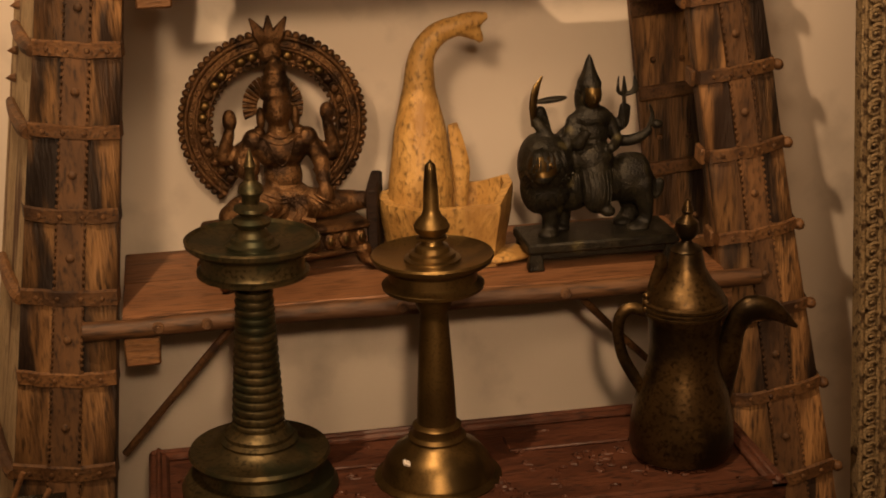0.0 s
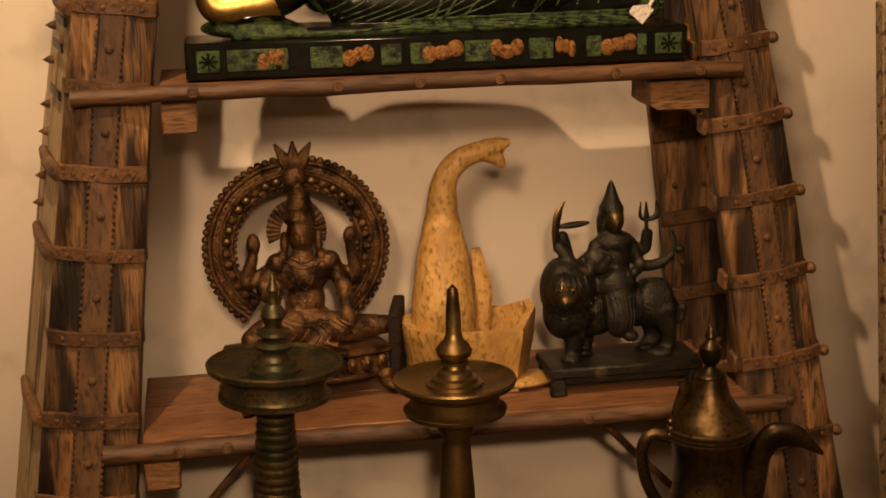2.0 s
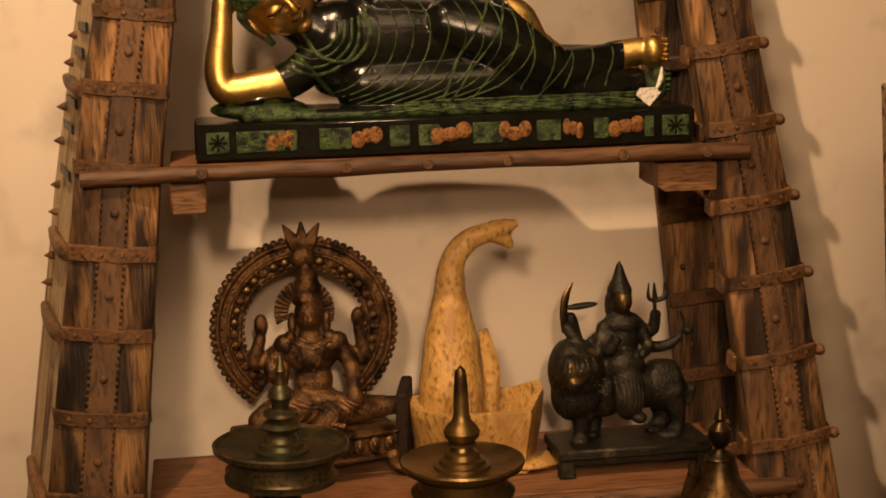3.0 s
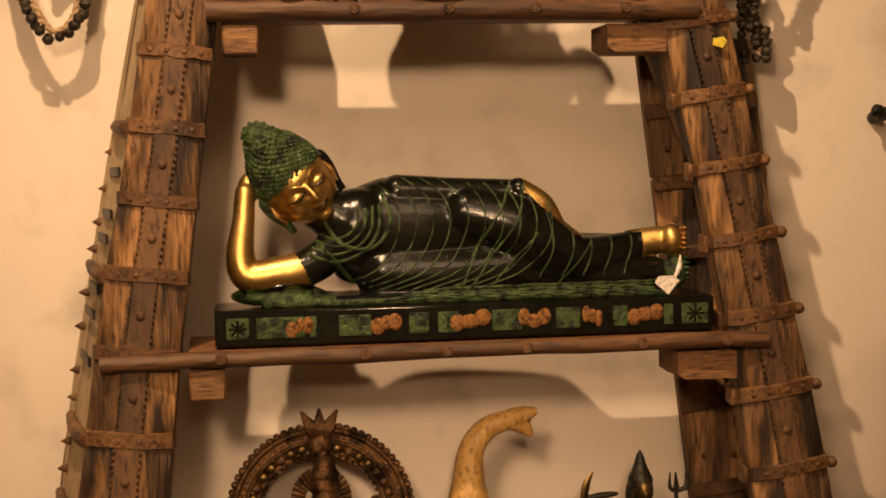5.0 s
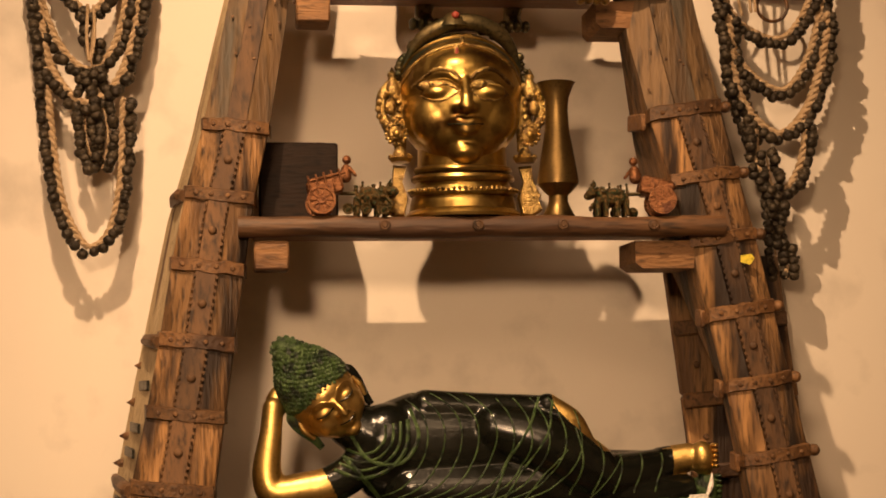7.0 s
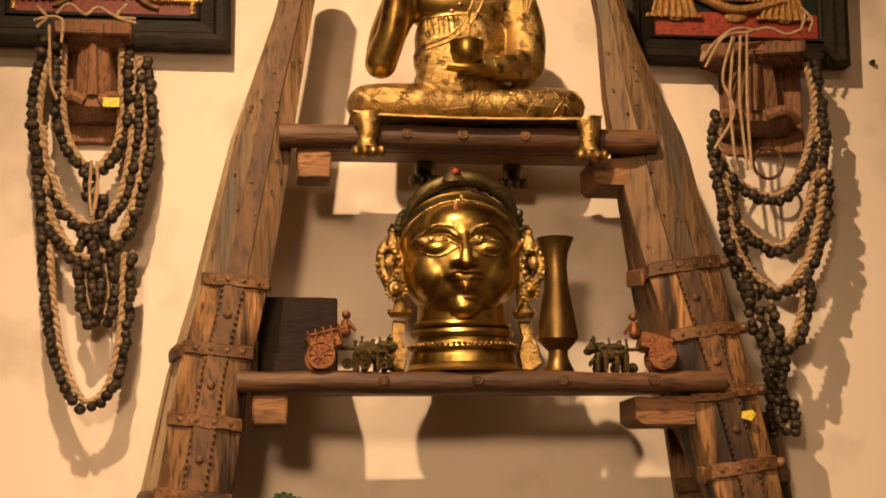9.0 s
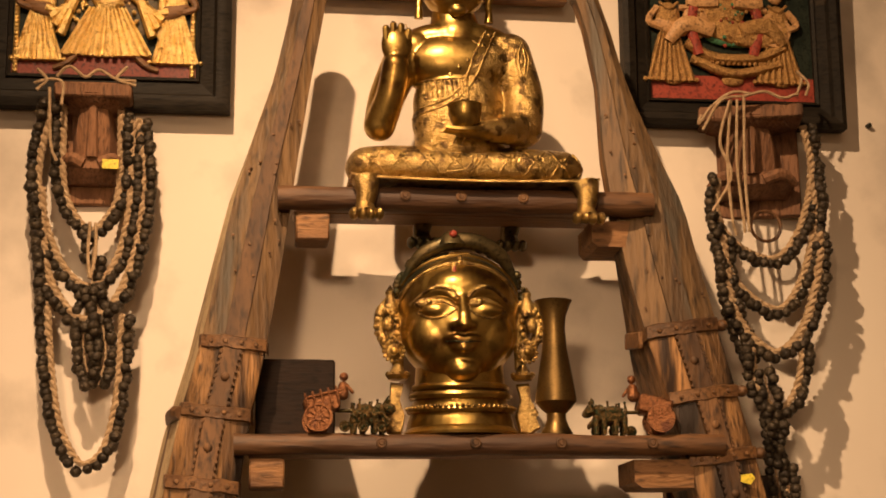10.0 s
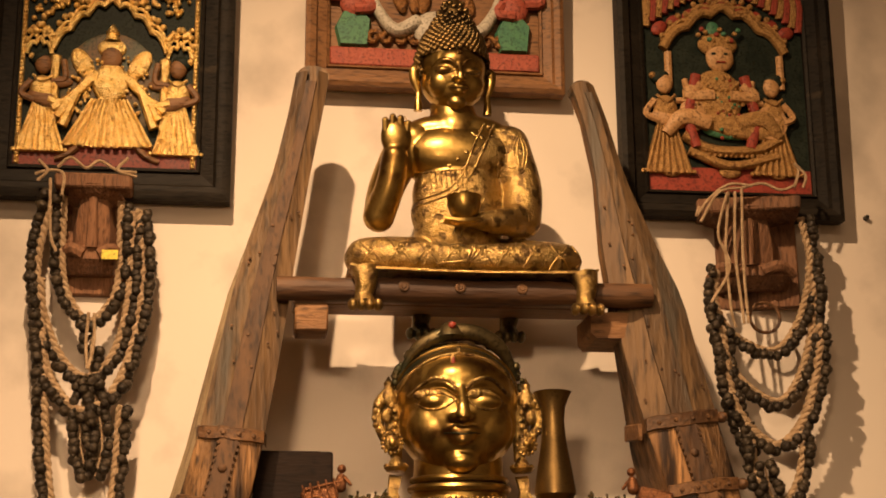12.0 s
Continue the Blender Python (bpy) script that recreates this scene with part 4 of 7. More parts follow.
        lay_pts = [hm @ Vector((x * k * hs, y * hs, z * hs)) for x, y, z in ((0.98, -0.03, 0.2), (1.01, -0.03, -0.1), (0.93, -0.06, -0.45))]
        sweep(bm, smooth_path(lay_pts, 4), [0.002, 0.005, 0.003], 7, 2)
    # folds of the robe in green
    for k in range(10):
        x = 0.225 + 0.0245 * k
        drape(bm, tree, [(x - 0.035 + 0.02 * (k > 4), 1.50), (x + 0.025, 1.455), (x + 0.030, 1.40), (x - 0.005, 1.35), (x - 0.075, 1.322)], 0.0013, 1)
    for k in range(5):
        x = 0.465 + 0.032 * k
        drape(bm, tree, [(x + 0.006, 1.43), (x + 0.012, 1.38), (x - 0.004, 1.335)], 0.0015, 1)
    for k in range(7):
        x = 0.33 + 0.05 * k
        if k in (1, 3):
            drape(bm, tree, [(x, 1.315), (x + 0.03, 1.35), (x + 0.075, 1.40)], 0.0012, 1)
        for j in range(3):
            drape(bm, tree, [(x - 0.10 + 0.03 * j, 1.309 + 0.006 * j), (x - 0.04 + 0.03 * j, 1.314 + 0.005 * j), (x + 0.02 + 0.03 * j, 1.308 + 0.006 * j)], 0.0022, 1)
    drape(bm, tree, [(0.135, 1.40), (0.165, 1.365), (0.20, 1.325)], 0.004, 1)
    drape(bm, tree, [(0.15, 1.425), (0.175, 1.39), (0.22, 1.385), (0.245, 1.42), (0.235, 1.46)], 0.003, 1)
    for k in range(4):
        r = 0.034 + 0.011 * k
        drape(bm, tree, [(0.165 + r * math.cos(t), 1.432 + r * math.sin(t)) for t in (-2.2, -1.6, -1.0, -0.4, 0.2)], 0.0022 if k < 3 else 0.0032, 1)
    drape(bm, tree, [(0.425, 1.482), (0.405, 1.44), (0.37, 1.38), (0.345, 1.325)], 0.0022, 1)
    drape(bm, tree, [(0.44, 1.47), (0.425, 1.42), (0.37, 1.34), (0.355, 1.32)], 0.0018, 1)
    for k in range(5):
        z = 1.368 + 0.0075 * k
        ball(bm, (0.684, 2.175, z + 0.002), (0.006, 0.010, 0.0036), seg=(8, 6), slot=2)
        ball(bm, (0.689, 2.178, z - 0.043), (0.006, 0.010, 0.0036), seg=(8, 6), slot=1)
    for k in range(9):
        a = k / 8
        ring = [(0.103 + 0.05 * math.cos(t) * (0.4 + 0.6 * a), 1.322 + 0.014 * math.sin(t)) for t in (0.4, 1.2, 2.0, 2.8)]
        drape(bm, tree, ring, 0.0016, 0)
    # the plinth and its ornament
    x0, x1, z0, z1, yf = -0.008, 0.718, 1.250, 1.302, 2.137
    box(bm, ((x0 + x1) / 2, 2.205, (z0 + z1) / 2), (x1 - x0, 0.136, z1 - z0), 0.004)
    for a, b, s in ((0.008, 0.040, 1), (0.050, 0.118, 1), (0.124, 0.135, 1), (0.166, 0.212, 1), (0.266, 0.295, 1), (0.308, 0.338, 1), (0.386, 0.43, 1), (0.48, 0.516, 1), (0.565, 0.587, 1), (0.641, 0.655, 1), (0.668, 0.708, 1)):
        box(bm, ((a + b) / 2, yf, 1.276), (b - a, 0.004, 0.030), 0.001, slot=s)
    for a, b in ((0.094, 0.128), (0.215, 0.252), (0.326, 0.382), (0.425, 0.47), (0.52, 0.548), (0.588, 0.638)):
        for k in range(3):
            ball(bm, (a + (b - a) * (k + 0.5) / 3, yf - 0.001, 1.277 + 0.004 * math.sin(k * 2.2 + a * 50)), ((b - a) * (0.22 + 0.06 * ((k + int(a * 100)) % 2)), 0.0028, 0.0125 - 0.002 * (k % 2)), seg=(10, 8), slot=3)
    for k in range(8):
        for cx in (0.024, 0.688):
            a = math.pi * k / 4
            sweep(bm, [(cx, yf - 0.003, 1.276), (cx + 0.013 * math.cos(a), yf - 0.003, 1.276 + 0.012 * math.sin(a))], [0.001, 0.0018], 5, 0)
    return settle("reclining_statue", bm, [BLACK, GREEN, GOLD, TERRA], o, "reclining robed statue in black, green and gold on a plinth", "statue")


reclining()

# a folded white tag on a string at its feet
bm = bmesh.new()
plate(bm, ((-0.018, 0.004), (0.002, -0.014), (0.019, 0.006), (0.010, 0.014), (-0.012, 0.013)), -0.001, 0.001)
sweep(bm, smooth_path([(0.012, 0, 0.010), (0.022, 0.01, 0.025), (0.026, 0.016, 0.042)], 4), [0.002, 0.004, 0.001], 6)
solid("paper_tag", bm, PAPER, (0.648, 2.143, 1.318), "small folded white paper tag hanging at the statue's feet", "tag")


# -- the brass head --
def brass_head():
    o = (0.324, 2.225, 1.738)
    cx, cy = 0.326, 2.235
    bm = bmesh.new()
    lathe(bm, [(0, 1.745), (0.082, 1.745), (0.080, 1.76), (0.073, 1.785), (0.068, 1.805), (0.066, 1.85), (0, 1.87)], 40, (cx, cy + 0.004, 0))
    bm = fuse(bm, 0.0026, 5)
    lathe(bm, [(0.070, 1.738), (0.0875, 1.739), (0.0885, 1.743), (0.085, 1.748), (0.079, 1.752)], 48, (cx, cy, 0))
    for z, r, t in ((1.778, 0.0765, 0.0045), (1.800, 0.0715, 0.006), (1.813, 0.0690, 0.005)):
        sweep(bm, [(cx + r * math.cos(a), cy + r * math.sin(a), z - 0.004 * math.cos(a + 1.57)) for a in (2 * math.pi * i / 40 for i in range(41))], t, 8, 0)
    for i in range(31):
        a = math.pi + math.pi * (i + 0.5) / 31
        ball(bm, (cx + 0.081 * math.cos(a), cy + 0.081 * math.sin(a), 1.781 - 0.003 * math.sin(-a)), 0.0032, seg=(8, 6), slot=2)
    hs = 0.0955
    hm = pose(0.3235, cy - 0.004, 1.905, -3, 0, -3)
    hd = head_form(hm, hs, 10, 0.026, smile=0.03)
    inv = hm.inverted()
    for f in hd.faces:
        c = inv @ f.calc_center_median() / hs
        f.material_index = 1 if c.z > 0.98 - 0.55 * c.x * c.x or (c.y > 0.05 and c.z > 0.2) else 0
    # eyes with rims, brows, forehead bands
    for k in (-1, 1):
        ex, ez = 0.385 * k, 0.085
        for up in (1, -1):
            lay(hd, hm, hs, [(ex - 0.30, ez), (ex - 0.13, ez + up * 0.115), (ex + 0.10, ez + up * 0.115), (ex + 0.30, ez + 0.01)], 0.0020, 2)
        lay(hd, hm, hs, [(ex - 0.33, ez + 0.04), (ex - 0.14, ez + 0.19), (ex + 0.12, ez + 0.19), (ex + 0.33, ez + 0.05)], 0.0012, 0)
        lay(hd, hm, hs, [(0.07 * k, 0.24), (0.20 * k, 0.38), (0.45 * k, 0.43), (0.78 * k, 0.24)], 0.0034, 2)
        q = skin_of(hd).ray_cast(hm @ Vector((ex * hs, -3 * hs, ez * hs)), Vector((0, 1, 0)))[0]
        ball(hd, q + Vector((0, 0.0030, 0)), (0.0235, 0.0055, 0.0088), (0, 0, 18 * k), seg=(18, 10), slot=2)
        ball(hd, q + Vector((0, -0.0010, 0.0005)), (0.0052, 0.003, 0.0052), seg=(12, 8), slot=0)
        ball(hd, q + Vector((0, -0.0038, 0.0005)), (0.0020, 0.001, 0.0020), seg=(8, 6), slot=1)
    lay(hd, hm, hs, [(-0.27, -0.415), (-0.1, -0.445), (0, -0.46), (0.1, -0.445), (0.27, -0.415)], 0.0012, 1)
    lay(hd, hm, hs, [(-0.93, 0.36), (-0.72, 0.62), (-0.40, 0.79), (0, 0.86), (0.40, 0.79), (0.72, 0.62), (0.93, 0.36)], 0.0034, 2)
    lay(hd, hm, hs, [(-0.96, 0.52), (-0.75, 0.78), (-0.42, 0.96), (0, 1.03), (0.42, 0.96), (0.75, 0.78), (0.96, 0.52)], 0.0030, 0)
    lay(hd, hm, hs, [(0, 0.86), (0, 0.93), (0, 1.03)], 0.004, 2)
    for i in range(7):
        lay(hd, hm, hs, [(-0.14 + 0.046 * i, 1.075), (-0.138 + 0.046 * i, 1.08), (-0.136 + 0.046 * i, 1.085)], 0.0032, 2)
    q = skin_of(hd).ray_cast(hm @ Vector((0, -3 * hs, 0.60 * hs)), Vector((0, 1, 0)))[0]
    ball(hd, q, (0.0046, 0.0022, 0.014), seg=(10, 8), slot=2)
    ball(hd, q + Vector((0, -0.0022, -0.001)), (0.0026, 0.001, 0.0075), seg=(8, 6), slot=3)
    pour(bm, hd)
    # hair ridge with a knob
    sweep(bm, smooth_path([(0.236, 2.225, 1.965), (0.262, 2.21, 2.008), (0.31, 2.20, 2.030), (0.355, 2.20, 2.028), (0.392, 2.21, 2.006), (0.414, 2.225, 1.965)], 5), [0.004, 0.011, 0.013, 0.012, 0.004], 10, 1)
    lathe(bm, [(0.026, 2.024), (0.020, 2.037), (0.010, 2.046), (0, 2.051)], 14, (0.312, 2.205, 0), slot=1)
    ball(bm, (0.312, 2.185, 2.039), 0.006, seg=(8, 6), slot=3)
    for i in range(60):
        a = math.pi * random.random()
        ball(bm, (cx + 0.098 * math.cos(a), 2.225 + random.uniform(-0.01, 0.02), 1.945 + 0.088 * math.sin(a)), random.uniform(0.004, 0.008), seg=(8, 6), slot=1)
    # ears, ear ornaments and hanging leaf shapes
    for s in (-1, 1):
        ex = cx + s * 0.108 - (0.004 if s > 0 else 0)
        sweep(bm, smooth_path([(ex, 2.225, 1.945), (ex + s * 0.012, 2.22, 1.925), (ex + s * 0.014, 2.22, 1.90), (ex + s * 0.002, 2.22, 1.87), (ex - s * 0.012, 2.225, 1.862)], 5), [0.006, 0.009, 0.008, 0.008, 0.006], 9, 2)
        lathe(bm, [(0.012, 1.925), (0.013, 1.935), (0.009, 1.942), (0.006, 1.95), (0.0075, 1.956), (0, 1.968)], 14, (ex - s * 0.002, 2.222, 0), slot=2)
        ball(bm, (ex + s * 0.002, 2.212, 1.906), (0.009, 0.007, 0.012), slot=2)
        ball(bm, (ex - s * 0.006, 2.212, 1.864), (0.013, 0.010, 0.014), slot=2)
        ball(bm, (ex - s * 0.006, 2.203, 1.864), (0.006, 0.005, 0.006), slot=0)
        lathe(bm, [(0, 1.822), (0.014, 1.823), (0.0185, 1.829), (0.012, 1.834), (0.006, 1.845), (0, 1.848)], 16, (ex - s * 0.012, 2.215, 0), slot=2)
        for k in range(9):
            a = 2 * math.pi * k / 9
            ball(bm, (ex - s * 0.012 + 0.016 * math.cos(a), 2.215 + 0.016 * math.sin(a), 1.832), 0.0028, seg=(6, 5), slot=2)
        for k in range(14):
            a = 2 * math.pi * k / 14
            ball(bm, (ex + s * 0.004 + 0.016 * math.cos(a), 2.213, 1.902 + 0.024 * math.sin(a)), (0.0048, 0.005, 0.0048), seg=(8, 6), slot=2)
            ball(bm, (ex - s * 0.006 + 0.015 * math.cos(a), 2.208, 1.864 + 0.015 * math.sin(a)), 0.0032, seg=(7, 5), slot=2)
        sweep(bm, smooth_path([(ex - s * 0.006, 2.228, 1.945), (ex - s * 0.010, 2.226, 1.90), (ex - s * 0.014, 2.226, 1.84)], 4), [0.012, 0.014, 0.008], 8, 2, 0.6)
        leaf = [(ex - s * 0.022, 1.818), (ex - s * 0.002, 1.820), (ex + s * 0.000, 1.795), (ex + s * 0.012, 1.775), (ex + s * 0.008, 1.765), (ex + s * 0.014, 1.752), (ex - s * 0.002, 1.741), (ex - s * 0.018, 1.742), (ex - s * 0.024, 1.77), (ex - s * 0.016, 1.795)]
        plate(bm, leaf if s < 0 else leaf[::-1], 2.214, 2.222, 2, 0.12)
    return settle("brass_head", bm, [BRASS, BRONZE, BRASS_ENG, RED], o, "large polished brass deity head with engraved ear ornaments", "statue")


brass_head()


# -- the seated statue on its lion-footed stool --
def seated():
    o = (0.335, 2.26, 2.126)
    cx, cy = 0.338, 2.285
    bm = bmesh.new()
    # crossed legs
    for s in (-1, 1):
        limb(bm, [(cx + s * 0.05, cy, 2.165), (cx + s * 0.115, cy - 0.03, 2.157), (cx + s * 0.155, cy - 0.055, 2.153), (cx + s * 0.10, cy - 0.085, 2.148), (cx + s * 0.01, cy - 0.09, 2.146)], [0.04, 0.038, 0.031, 0.026, 0.022])
        ball(bm, (cx + s * 0.14, cy - 0.045, 2.155), (0.045, 0.045, 0.030))
    box(bm, (cx, cy - 0.035, 2.135), (0.30, 0.12, 0.018), 0.006)
    # trunk
    ball(bm, (cx, cy, 2.21), (0.072, 0.052, 0.07))
    ball(bm, (cx, cy, 2.275), (0.074, 0.050, 0.07))
    ball(bm, (cx, cy, 2.335), (0.088, 0.048, 0.052))
    ball(bm, (cx - 0.070, cy, 2.366), (0.036, 0.034, 0.032)), ball(bm, (cx + 0.074, cy, 2.366), (0.036, 0.034, 0.032))
    limb(bm, [(cx - 0.003, cy + 0.004, 2.385), (cx - 0.007, cy + 0.002, 2.425)], [0.046, 0.036])
    ball(bm, (cx, cy, 2.384), (0.088, 0.038, 0.030))
    ball(bm, (cx, cy - 0.010, 2.342), (0.090, 0.042, 0.050))
    ball(bm, (cx, cy, 2.245), (0.076, 0.050, 0.060))
    # arms
    limb(bm, [(cx - 0.082, cy, 2.363), (cx - 0.115, cy - 0.012, 2.285), (cx - 0.130, cy - 0.030, 2.228)], [0.033, 0.029, 0.025])
    limb(bm, [(cx - 0.130, cy - 0.030, 2.228), (cx - 0.115, cy - 0.052, 2.27), (cx - 0.108, cy - 0.065, 2.315)], [0.025, 0.023, 0.021])
    ball(bm, (cx - 0.106, cy - 0.068, 2.348), (0.025, 0.015, 0.032))
    limb(bm, [(cx + 0.084, cy, 2.363), (cx + 0.102, cy - 0.006, 2.29), (cx + 0.100, cy - 0.02, 2.232)], [0.035, 0.034, 0.031])
    limb(bm, [(cx + 0.100, cy - 0.02, 2.232), (cx + 0.06, cy - 0.06, 2.216), (cx + 0.022, cy - 0.082, 2.208)], [0.029, 0.021, 0.014])
    ball(bm, (cx + 0.004, cy - 0.088, 2.204), (0.030, 0.018, 0.009))
    bm = fuse(bm, 0.0024, 9)
    tree = skin_of(bm)
    for f in bm.faces:
        c = f.calc_center_median()
        x = c.x - cx
        slot = 0
        if c.z < 2.19:
            slot = 1
        elif c.z < 2.300 and -0.078 < x < 0.078 and c.y > cy - 0.075:
            slot = 1
        elif x > -0.02 and 2.19 < c.z < 2.411 and x > 0.10 - (c.z - 2.300) * -0.9 - 0.11 and c.z < 2.393 and x > 0.02 - (2.378 - c.z) * 0.6:
            slot = 1
        if x > 0.07 and 2.20 < c.z < 2.388:
            slot = 1
        f.material_index = slot
    # fingers
    for k, (dx, h) in enumerate(((-0.016, 0.010), (-0.0055, 0.016), (0.0055, 0.014), (0.016, 0.006))):
        sweep(bm, [(cx - 0.106 + dx, cy - 0.073, 2.355), (cx - 0.106 + dx * 1.1, cy - 0.076, 2.362 + h)], [0.0066, 0.0056], 8, 0)
        ball(bm, (cx - 0.106 + dx * 1.1, cy - 0.076, 2.362 + h), 0.0057, seg=(8, 6))
    for k in range(4):
        sweep(bm, smooth_path([(cx + 0.02, cy - 0.098 + 0.006 * k, 2.206), (cx - 0.01, cy - 0.106 + 0.006 * k, 2.202), (cx - 0.035, cy - 0.102 + 0.007 * k, 2.206)], 3), [0.005, 0.005, 0.003], 7, 0)
    # bowl
    lathe(bm, [(0, 2.207), (0.014, 2.208), (0.022, 2.218), (0.026, 2.232), (0.0255, 2.242), (0.027, 2.244), (0.024, 2.2445), (0.021, 2.232), (0, 2.216)], 28, (cx - 0.004, cy - 0.092, 0), slot=0)
    # head with rows of curls, long ears and a mark on the brow
    hs = 0.0560
    hm = pose(cx - 0.007, cy - 0.012, 2.470, 8, 0, 4)
    hd = head_form(hm, hs, 4, 0.032)
    inv = hm.inverted()
    for x in (-0.37, 0.37):
        lay(hd, hm, hs, [(x - 0.27, 0.10), (x - 0.1, 0.03), (x + 0.1, 0.03), (x + 0.27, 0.10)], 0.0013, 2)
        lay(hd, hm, hs, [(x * 0.22, 0.24), (x * 0.8, 0.43), (x * 1.5, 0.42), (x * 2.0, 0.25)], 0.0014, 0)
    lay(hd, hm, hs, [(-0.26, -0.42), (0, -0.455), (0.26, -0.42)], 0.0012, 2)
    lay(hd, hm, hs, [(0.0, 0.58), (0.05, 0.62), (0.0, 0.68), (-0.05, 0.62), (0.0, 0.58)], 0.0022, 0)
    pour(bm, hd)
    cap = bmesh.new()
    for z, y, r in ((0.50, 0.22, 1.06), (0.85, 0.16, 0.96), (1.45, 0.12, 0.66), (1.92, 0.10, 0.46), (2.25, 0.10, 0.28)):
        ball(cap, hm @ Vector((0, y * hs, z * hs)), r * hs)
    cap = fuse(cap, 0.0026, 5)
    caps = skin_of(cap)
    golden = math.pi * (3 - math.sqrt(5))
    for f in cap.faces:
        f.material_index = 2
    for i in range(560):
        z = 1 - 1.75 * (i + 0.5) / 560
        r = math.sqrt(max(0.0, 1 - z * z))
        d = hm.to_3x3() @ Vector((r * math.cos(golden * i), r * math.sin(golden * i), z))
        hit = caps.ray_cast(hm @ Vector((0, 0.15 * hs, 0.85 * hs)) + d * 0.25, -d)
        if hit[0]:
            c = inv @ hit[0] / hs
            if c.z > 0.80 - 0.15 * abs(c.x) or (c.y > -0.25 and c.z > 0.05):
                ball(cap, hit[0], 0.0053, seg=(8, 6), slot=2)
    bmesh.ops.delete(cap, geom=[f for f in cap.faces if (lambda c: c.z < 0.78 - 0.15 * abs(c.x) and (c.y < -0.22 or c.z < 0.05))(inv @ f.calc_center_median() / hs)], context="FACES")
    pour(bm, cap)
    for s in (-1, 1):
        sweep(bm, smooth_path([hm @ Vector((x * s * hs, y * hs, z * hs)) for x, y, z in ((0.98, 0.06, 0.36), (1.13, 0.06, 0.28), (1.13, 0.02, -0.05), (1.02, -0.04, -0.42), (1.03, -0.06, -0.60))], 5), [0.005, 0.009, 0.008, 0.005, 0.006], 10, 0, 0.7)
        sweep(bm, [hm @ Vector((1.03 * s * hs, -0.08 * hs, z * hs)) for z in (-0.58, -0.72, -0.98)], [0.004, 0.0062, 0.0075], 10, 0)
    # robe: border over the shoulder, pleats, diamonds over the legs, scrolls
    for w, r in ((0.0, 0.0022), (0.017, 0.0022)):
        drape(bm, tree, [(cx + 0.040 + w, 2.390), (cx + 0.020 + w, 2.345), (cx + w * 0.8, 2.295), (cx - 0.03 + w * 0.3, 2.268 - w * 0.4), (cx - 0.075, 2.258 - w * 0.6)], r, 1)
    for k in range(9):
        a = k / 8
        x, z = cx + 0.047 - 0.105 * a, 2.384 - 0.10 * a ** 0.7
        q = on_skin(tree, x, z)
        if q:
            ball(bm, q, (0.004, 0.002, 0.004), seg=(7, 5), slot=1)
    for k in range(9):
        x = cx - 0.058 + 0.008 * k
        drape(bm, tree, [(x, 2.303), (x + 0.001, 2.288), (x + 0.002, 2.274)], 0.0022, 1)
    drape(bm, tree, [(cx - 0.07, 2.305), (cx - 0.03, 2.304), (cx + 0.01, 2.306)], 0.0024, 1)
    for k in range(9):
        x = cx - 0.165 + 0.0415 * k
        for d in (-1, 1):
            drape(bm, tree, [(x, 2.176 if d > 0 else 2.130), (x + 0.010, 2.158 if d > 0 else 2.145), (x + 0.024, 2.146 if d > 0 else 2.160), (x + 0.036, 2.132 if d > 0 else 2.176)], 0.0017, 1)
        q = on_skin(tree, x + 0.02, 2.153)
        if q:
            for j in range(6):
                ball(bm, q + Vector((0.006 * math.cos(j * 1.05), -0.001, 0.006 * math.sin(j * 1.05))), (0.0028, 0.0015, 0.0028), seg=(6, 4), slot=1)
    for k in range(46):
        x, z = cx + random.uniform(-0.06, 0.125), random.uniform(2.195, 2.378)
        if x < cx + 0.02 and z > 2.27:
            continue
        r, a = random.uniform(0.005, 0.010), random.uniform(0, 6)
        drape(bm, tree, [(x + r * math.cos(a + t), z + r * math.sin(a + t)) for t in (0, 1.2, 2.4, 3.6)], 0.0013, 1, 3, 5)
    for w in (0.0, 0.006):
        drape(bm, tree, [(cx + 0.098, 2.378 - w), (cx + 0.086 + w, 2.345), (cx + 0.098, 2.305 + w), (cx + 0.110 - w, 2.345), (cx + 0.098, 2.378 - w)], 0.0018, 1)
    for k in range(3):
        drape(bm, tree, [(cx - 0.005 + 0.006 * k, 2.18), (cx + 0.004 + 0.007 * k, 2.16), (cx - 0.006 + 0.004 * k, 2.138), (cx - 0.05 + 0.002 * k, 2.132)], 0.002, 1)
    box(bm, (cx - 0.004, cy - 0.03, 2.1285), (0.355, 0.13, 0.005), 0.002, slot=1)
    return settle("seated_statue", bm, [BRASS, BRASS_ENG, BRASS_OLD], o, "polished brass seated monk statue holding an alms bowl", "statue")


seated()
bm = bmesh.new()
sweep(bm, smooth_path([(0.0, 0.0, 0.05), (0.006, -0.004, 0.03), (0.002, -0.005, 0.012), (-0.008, -0.006, 0.0), (-0.002, -0.006, 0.02), (-0.001, -0.004, -0.05)], 5), 0.0014, 6)
solid("white_thread", bm, ROPE, (0.246, 2.222, 2.335), "loop of white cotton thread tied to the raised arm", "thread")


